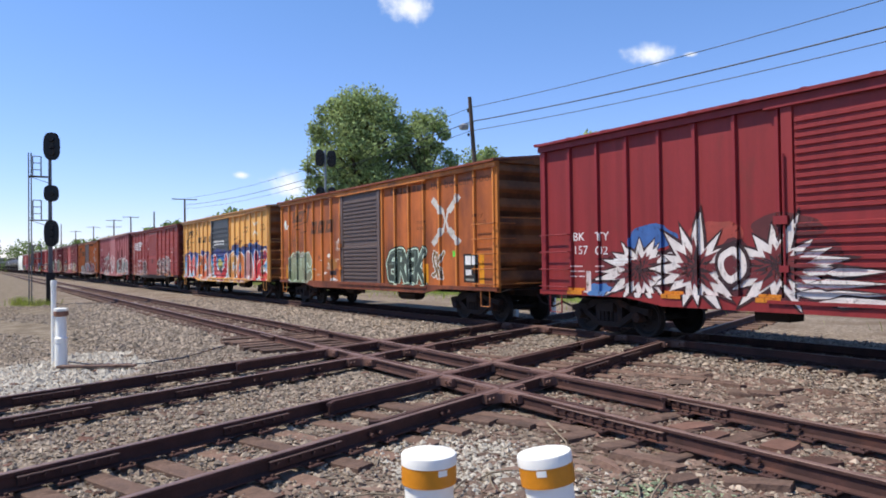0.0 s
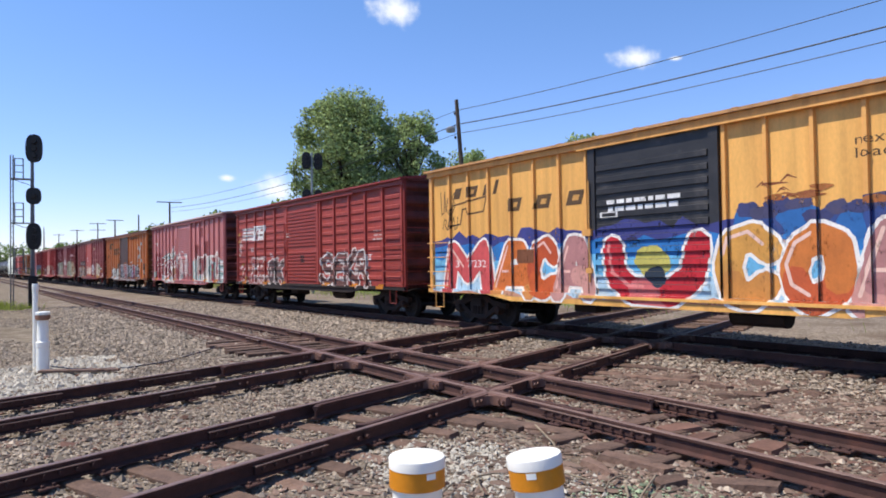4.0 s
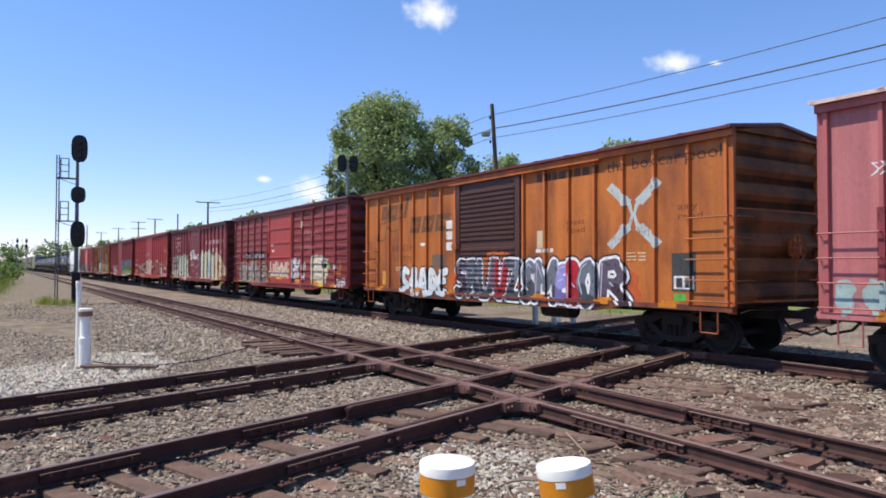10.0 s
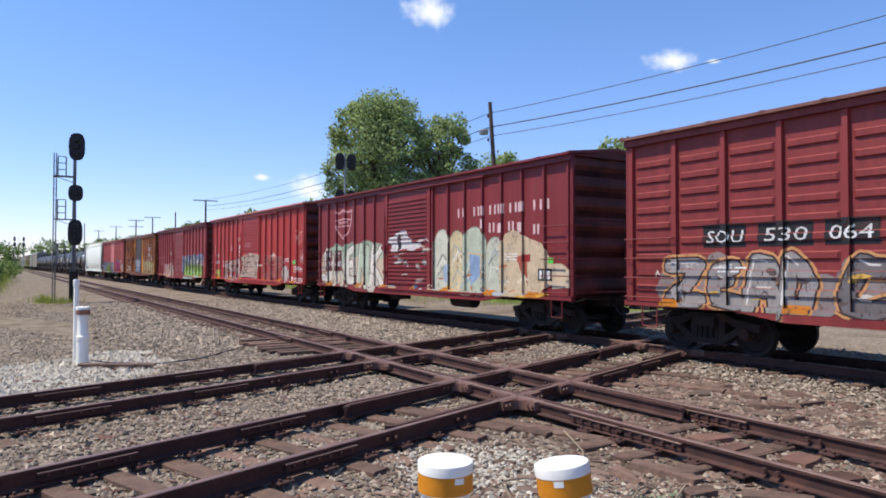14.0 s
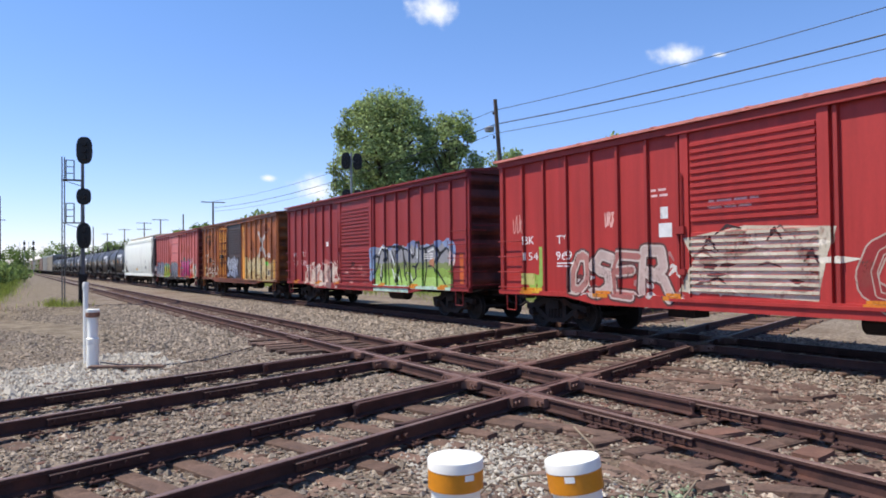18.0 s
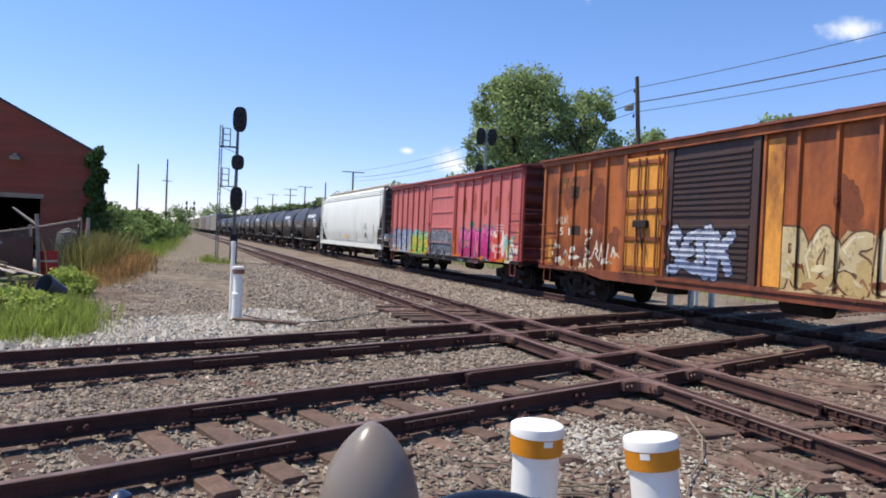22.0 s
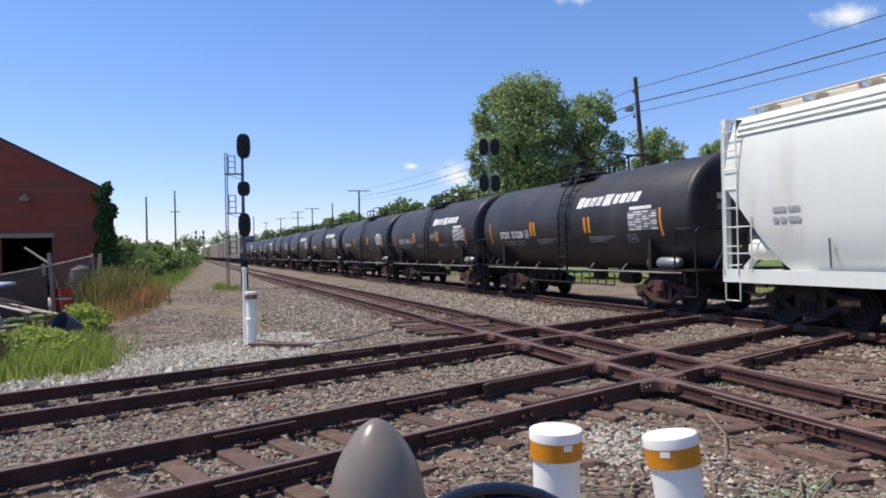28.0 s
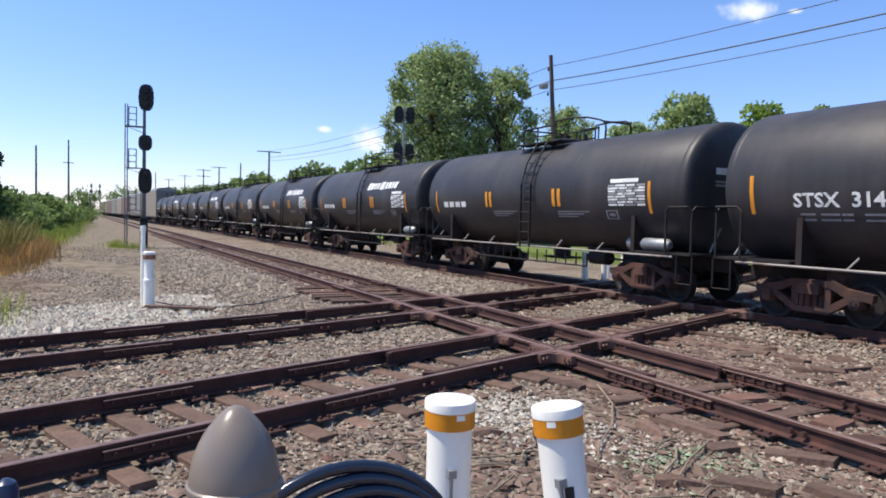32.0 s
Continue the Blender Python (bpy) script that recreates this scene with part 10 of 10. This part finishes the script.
# ---- white marker posts ----
def marker_post(x, y, top, r, label, band=True, lean=(0, 0), clasp=0):
    g = GROUND + fall(x)
    h = top - g
    ob = thing("marker_post", pose(x, y, g, lean[0], lean[1], 0), label, "bollard", "white marker posts")
    part("pipe", Mesh().turned([(r * 0.86, -0.15), (r * 0.86, h * 0.3), (r * 0.88, h - 0.16), (r * 0.88, h - 0.05)], 32), M_white, ob, smooth=True)
    part("cap", Mesh().turned([(r * 0.97, h - 0.05), (r, h - 0.046), (r, h - 0.01), (r * 0.985, h - 0.003), (r * 0.95, h)], 32), M_white, ob, "white push-on cap", smooth=True)
    if band:
        part("band", Mesh().turned([(r * 0.9, h - 0.132), (r * 0.985, h - 0.13), (r * 0.985, h - 0.048), (r * 0.97, h - 0.048)], 32), M_orange, ob, "orange reflective band", smooth=True)
        lb = Mesh()
        a0 = -1.05 if clasp > 0 else -0.2
        for i in range(4):
            a, b = a0 + 0.09 * i, a0 + 0.09 * (i + 1)
            lb.face([(r * 0.992 * math.cos(t), r * 0.992 * math.sin(t), z) for t, z in ((a, h - 0.078), (b, h - 0.078), (b, h - 0.052), (a, h - 0.052))])
        part("sticker", lb, M_white, ob, "small white sticker")
        for a in ((-2.9, -0.35) if clasp == 0 else (-0.75,)):
            cx, cy = r * 0.9 * math.cos(a), r * 0.9 * math.sin(a)
            cl = Mesh().tube([(cx * 0.98, cy * 0.98, h - 0.32), (cx * 1.08, cy * 1.08, h - 0.32), (cx * 1.1, cy * 1.1, h - 0.36), (cx * 1.08, cy * 1.08, h - 0.52), (cx * 0.98, cy * 0.98, h - 0.52)], 0.009, 6)
            part("clasp", cl, M_galv, ob, "steel clasp")
            part("clasp_plate", Mesh().box(cx - 0.02, cx + 0.02, cy - 0.02, cy + 0.02, h - 0.35, h - 0.31), M_galv, ob)
    return ob


marker_post(5.33, -4.35, 0.99, 0.125, "white plastic marker post with an orange band and steel clasps", True, (0, 0), 0)
mp2 = marker_post(5.805, -3.845, 1.02, 0.120, "leaning white plastic marker post with an orange band", True, (5.2, -6.6), 1)
lg = Mesh()
for i in range(4):
    a, b = -0.62 + 0.1 * i, -0.52 + 0.1 * i
    lg.face([(0.108 * math.cos(t), 0.108 * math.sin(t), z) for t, z in ((a, 0.82), (b, 0.82), (b, 0.92), (a, 0.92))])
part("printed_mark", lg, M_black, mp2, "small black printed square")
wp = thing("marker_post", pose(-8.0, -5.02, GROUND), "weathered white pipe post with a brown-edged flange in pale gravel", "bollard", "white marker posts")
part("pipe", Mesh().turned([(0.115, -0.15), (0.115, 0.55), (0.108, 0.6), (0.1, 0.62), (0.1, 1.06)], 24), M_white, wp, smooth=True)
part("collar", Mesh().turned([(0.115, 0.5), (0.124, 0.51), (0.124, 0.6), (0.1, 0.62)], 24), M_white, wp, smooth=True)
part("flange", Mesh().turned([(0.09, 1.03), (0.135, 1.05), (0.135, 1.13), (0.09, 1.14)], 24), surface("rusty_flange", srgb(146, 104, 84), 0.8, 0, 0.25, 6, 0.2), wp, "brown rusted flange", smooth=True)
part("cap", Mesh().turned([(0.12, 1.135), (0.13, 1.14), (0.13, 1.19), (0.115, 1.2), (0.0, 1.2)], 24), M_white, wp, "white cap", smooth=True)
tp = thing("marker_post", pose(-8.35, -5.13, GROUND), "thin white pipe beside a thicker post", "bollard", "white marker posts")
part("pipe", Mesh().turned([(0.05, -0.15), (0.05, 1.62), (0.045, 1.66)], 18), M_white, tp, smooth=True)
part("cap", Mesh().turned([(0.056, 1.6), (0.06, 1.62), (0.06, 1.72), (0.05, 1.75), (0.0, 1.75)], 18), M_white, tp, smooth=True)
solid("plank", Mesh().bevbox(-0.75, 0.75, -0.07, 0.07, 0, 0.05, 0.01), M_tie, "brown board lying at the foot of a white post", "plank", m=pose(-7.25, -4.45, GROUND + 0.05, 0, 0, 60))
solid("ground_cable", Mesh().tube([(-7.9, -4.9, GROUND + 0.12), (-7.75, -4.5, GROUND + 0.05), (-7.3, -3.6, GROUND + 0.04), (-7.6, -2.8, GROUND + 0.05), (-8.6, -1.9, GROUND + 0.06), (-9.6, -1.1, GROUND + 0.06), (-10.3, -0.7, GROUND + 0.08)], 0.013, 6), M_cable, "black cable lying loosely over the gravel", "cable", smooth=True)
for k, (x, y) in enumerate(((-11.6, 9.3), (-11.3, 9.9), (-11.0, 10.5), (-12.3, 10.9))):
    marker_post(x, y, 0.75, 0.12, "short white post beyond the train's track", False)

# ---- post cap, coiled hose and blue tubes close to the camera ----
fx, fy, fz = 7.880, -5.787, 1.748
cap = thing("fence_post", pose(fx, fy, GROUND), "grey metal fence post with a pointed domed cap", "fence post")
hz = fz - GROUND
prof = [(0.0280, -0.0640), (0.0280, -0.0571), (0.0303, -0.0553), (0.0312, -0.0527), (0.0307, -0.0503), (0.0293, -0.0493), (0.0290, -0.0458), (0.0286, -0.0428), (0.0278, -0.0389), (0.0268, -0.0344), (0.0253, -0.0294), (0.0232, -0.0242), (0.0207, -0.0192), (0.0174, -0.0140), (0.0136, -0.0092), (0.0091, -0.0045), (0.0051, -0.0016), (0.0021, -0.0003), (0.0000, 0.0000)]
part("domed_cap", Mesh().turned([(r, hz + z) for r, z in prof], 40), M_grey, cap, "smooth grey pointed dome with a lip", smooth=True)
part("post", Mesh().turned([(0.0271, -0.1), (0.0271, hz - 0.053)], 24), M_dark, cap, smooth=True)
hose = thing("coiled_hose", pose(7.772, -5.706, 1.625), "glossy black hose coiled in loops", "hose")
for k in range(5):
    R = 0.1 - 0.0105 * k
    pts = [(0.003 * k, 0.031 + 0.006 * k + 1.08 * R * math.cos(2 * math.pi * i / 40), -0.0696 + R * math.sin(2 * math.pi * i / 40)) for i in range(41)]
    part("loop", Mesh().tube(pts, 0.0056, 12, caps=False), M_cable, hose, smooth="all")
part("hanger", Mesh().tube([(0.0, 0.031, -0.16), (0, 0.031, -1.85)], 0.012, 8), M_dark, hose)
M_blue = surface("blue_plastic_tube", srgb(42, 54, 82), 0.3, 0, 0.1, 6, 0.02)
tubes = thing("blue_tubes", pose(7.787, -5.926, 0), "dark blue upright tubes with rounded ends", "tube")
for k in range(3):
    tx, ty, top = 0.0035 * k, -0.019 * k, 1.686 - 0.003 * k
    part("tube", Mesh().tube([(tx, ty, GROUND), (tx, ty, top - 0.008), (tx, ty, top - 0.003), (tx, ty, top)], [0.0082, 0.0082, 0.0064, 0.002], 16), M_blue, tubes, smooth=True)

# ---- clouds ----
def cloud_material():
    ma = bpy.data.materials.new("cloud")
    ma.use_nodes = True
    t = ma.node_tree
    N, Lk = t.nodes, t.links
    N.remove(N["Principled BSDF"])
    co = N.new("ShaderNodeTexCoord")
    nz = N.new("ShaderNodeTexNoise")
    nz.inputs["Scale"].default_value, nz.inputs["Detail"].default_value = 0.045, 6
    Lk.new(co.outputs["Object"], nz.inputs[0])
    gr = N.new("ShaderNodeTexGradient")
    gr.gradient_type = "SPHERICAL"
    mp = N.new("ShaderNodeMapping")
    Lk.new(co.outputs["Generated"], mp.inputs[0])
    mp.inputs["Location"].default_value, mp.inputs["Scale"].default_value = (-1, -1, -1), (2, 2, 2)
    Lk.new(mp.outputs[0], gr.inputs[0])
    add = N.new("ShaderNodeMath")
    add.operation = "MULTIPLY_ADD"
    Lk.new(nz.outputs[0], add.inputs[0])
    add.inputs[1].default_value = 1.1
    Lk.new(gr.outputs[1], add.inputs[2])
    rp = N.new("ShaderNodeMapRange")
    rp.inputs[1].default_value, rp.inputs[2].default_value = 0.82, 1.55
    rp.interpolation_type = "SMOOTHSTEP"
    Lk.new(add.outputs[0], rp.inputs[0])
    em, tr, mx, out = N.new("ShaderNodeEmission"), N.new("ShaderNodeBsdfTransparent"), N.new("ShaderNodeMixShader"), N["Material Output"]
    em.inputs[0].default_value, em.inputs[1].default_value = (0.93, 0.96, 1.0, 1), 0.98
    for a, b in ((rp.outputs[0], mx.inputs[0]), (tr.outputs[0], mx.inputs[1]), (em.outputs[0], mx.inputs[2]), (mx.outputs[0], out.inputs[0])):
        Lk.new(a, b)
    return ma


M_cloud = cloud_material()
for k, (x, y, z, w, h) in enumerate(((-776, 436, 329, 90, 62), (-586, 670, 252, 80, 36), (-560, 712, 250, 26, 9), (-838, 296, 96, 70, 50), (-857, 241, 108, 30, 13))):
    n = 24
    me = Mesh()
    me.face([(w * math.cos(2 * math.pi * i / n) * 0.6, 0.0, h * math.sin(2 * math.pi * i / n) * 0.6) for i in range(n)])
    ang = math.degrees(math.atan2(y + 6, x - 8)) + 90
    solid("cloud", me, M_cloud, "small white fair-weather cloud", "cloud", "clouds", "structure", m=pose(x, y, z, 0, 0, ang))

motions()
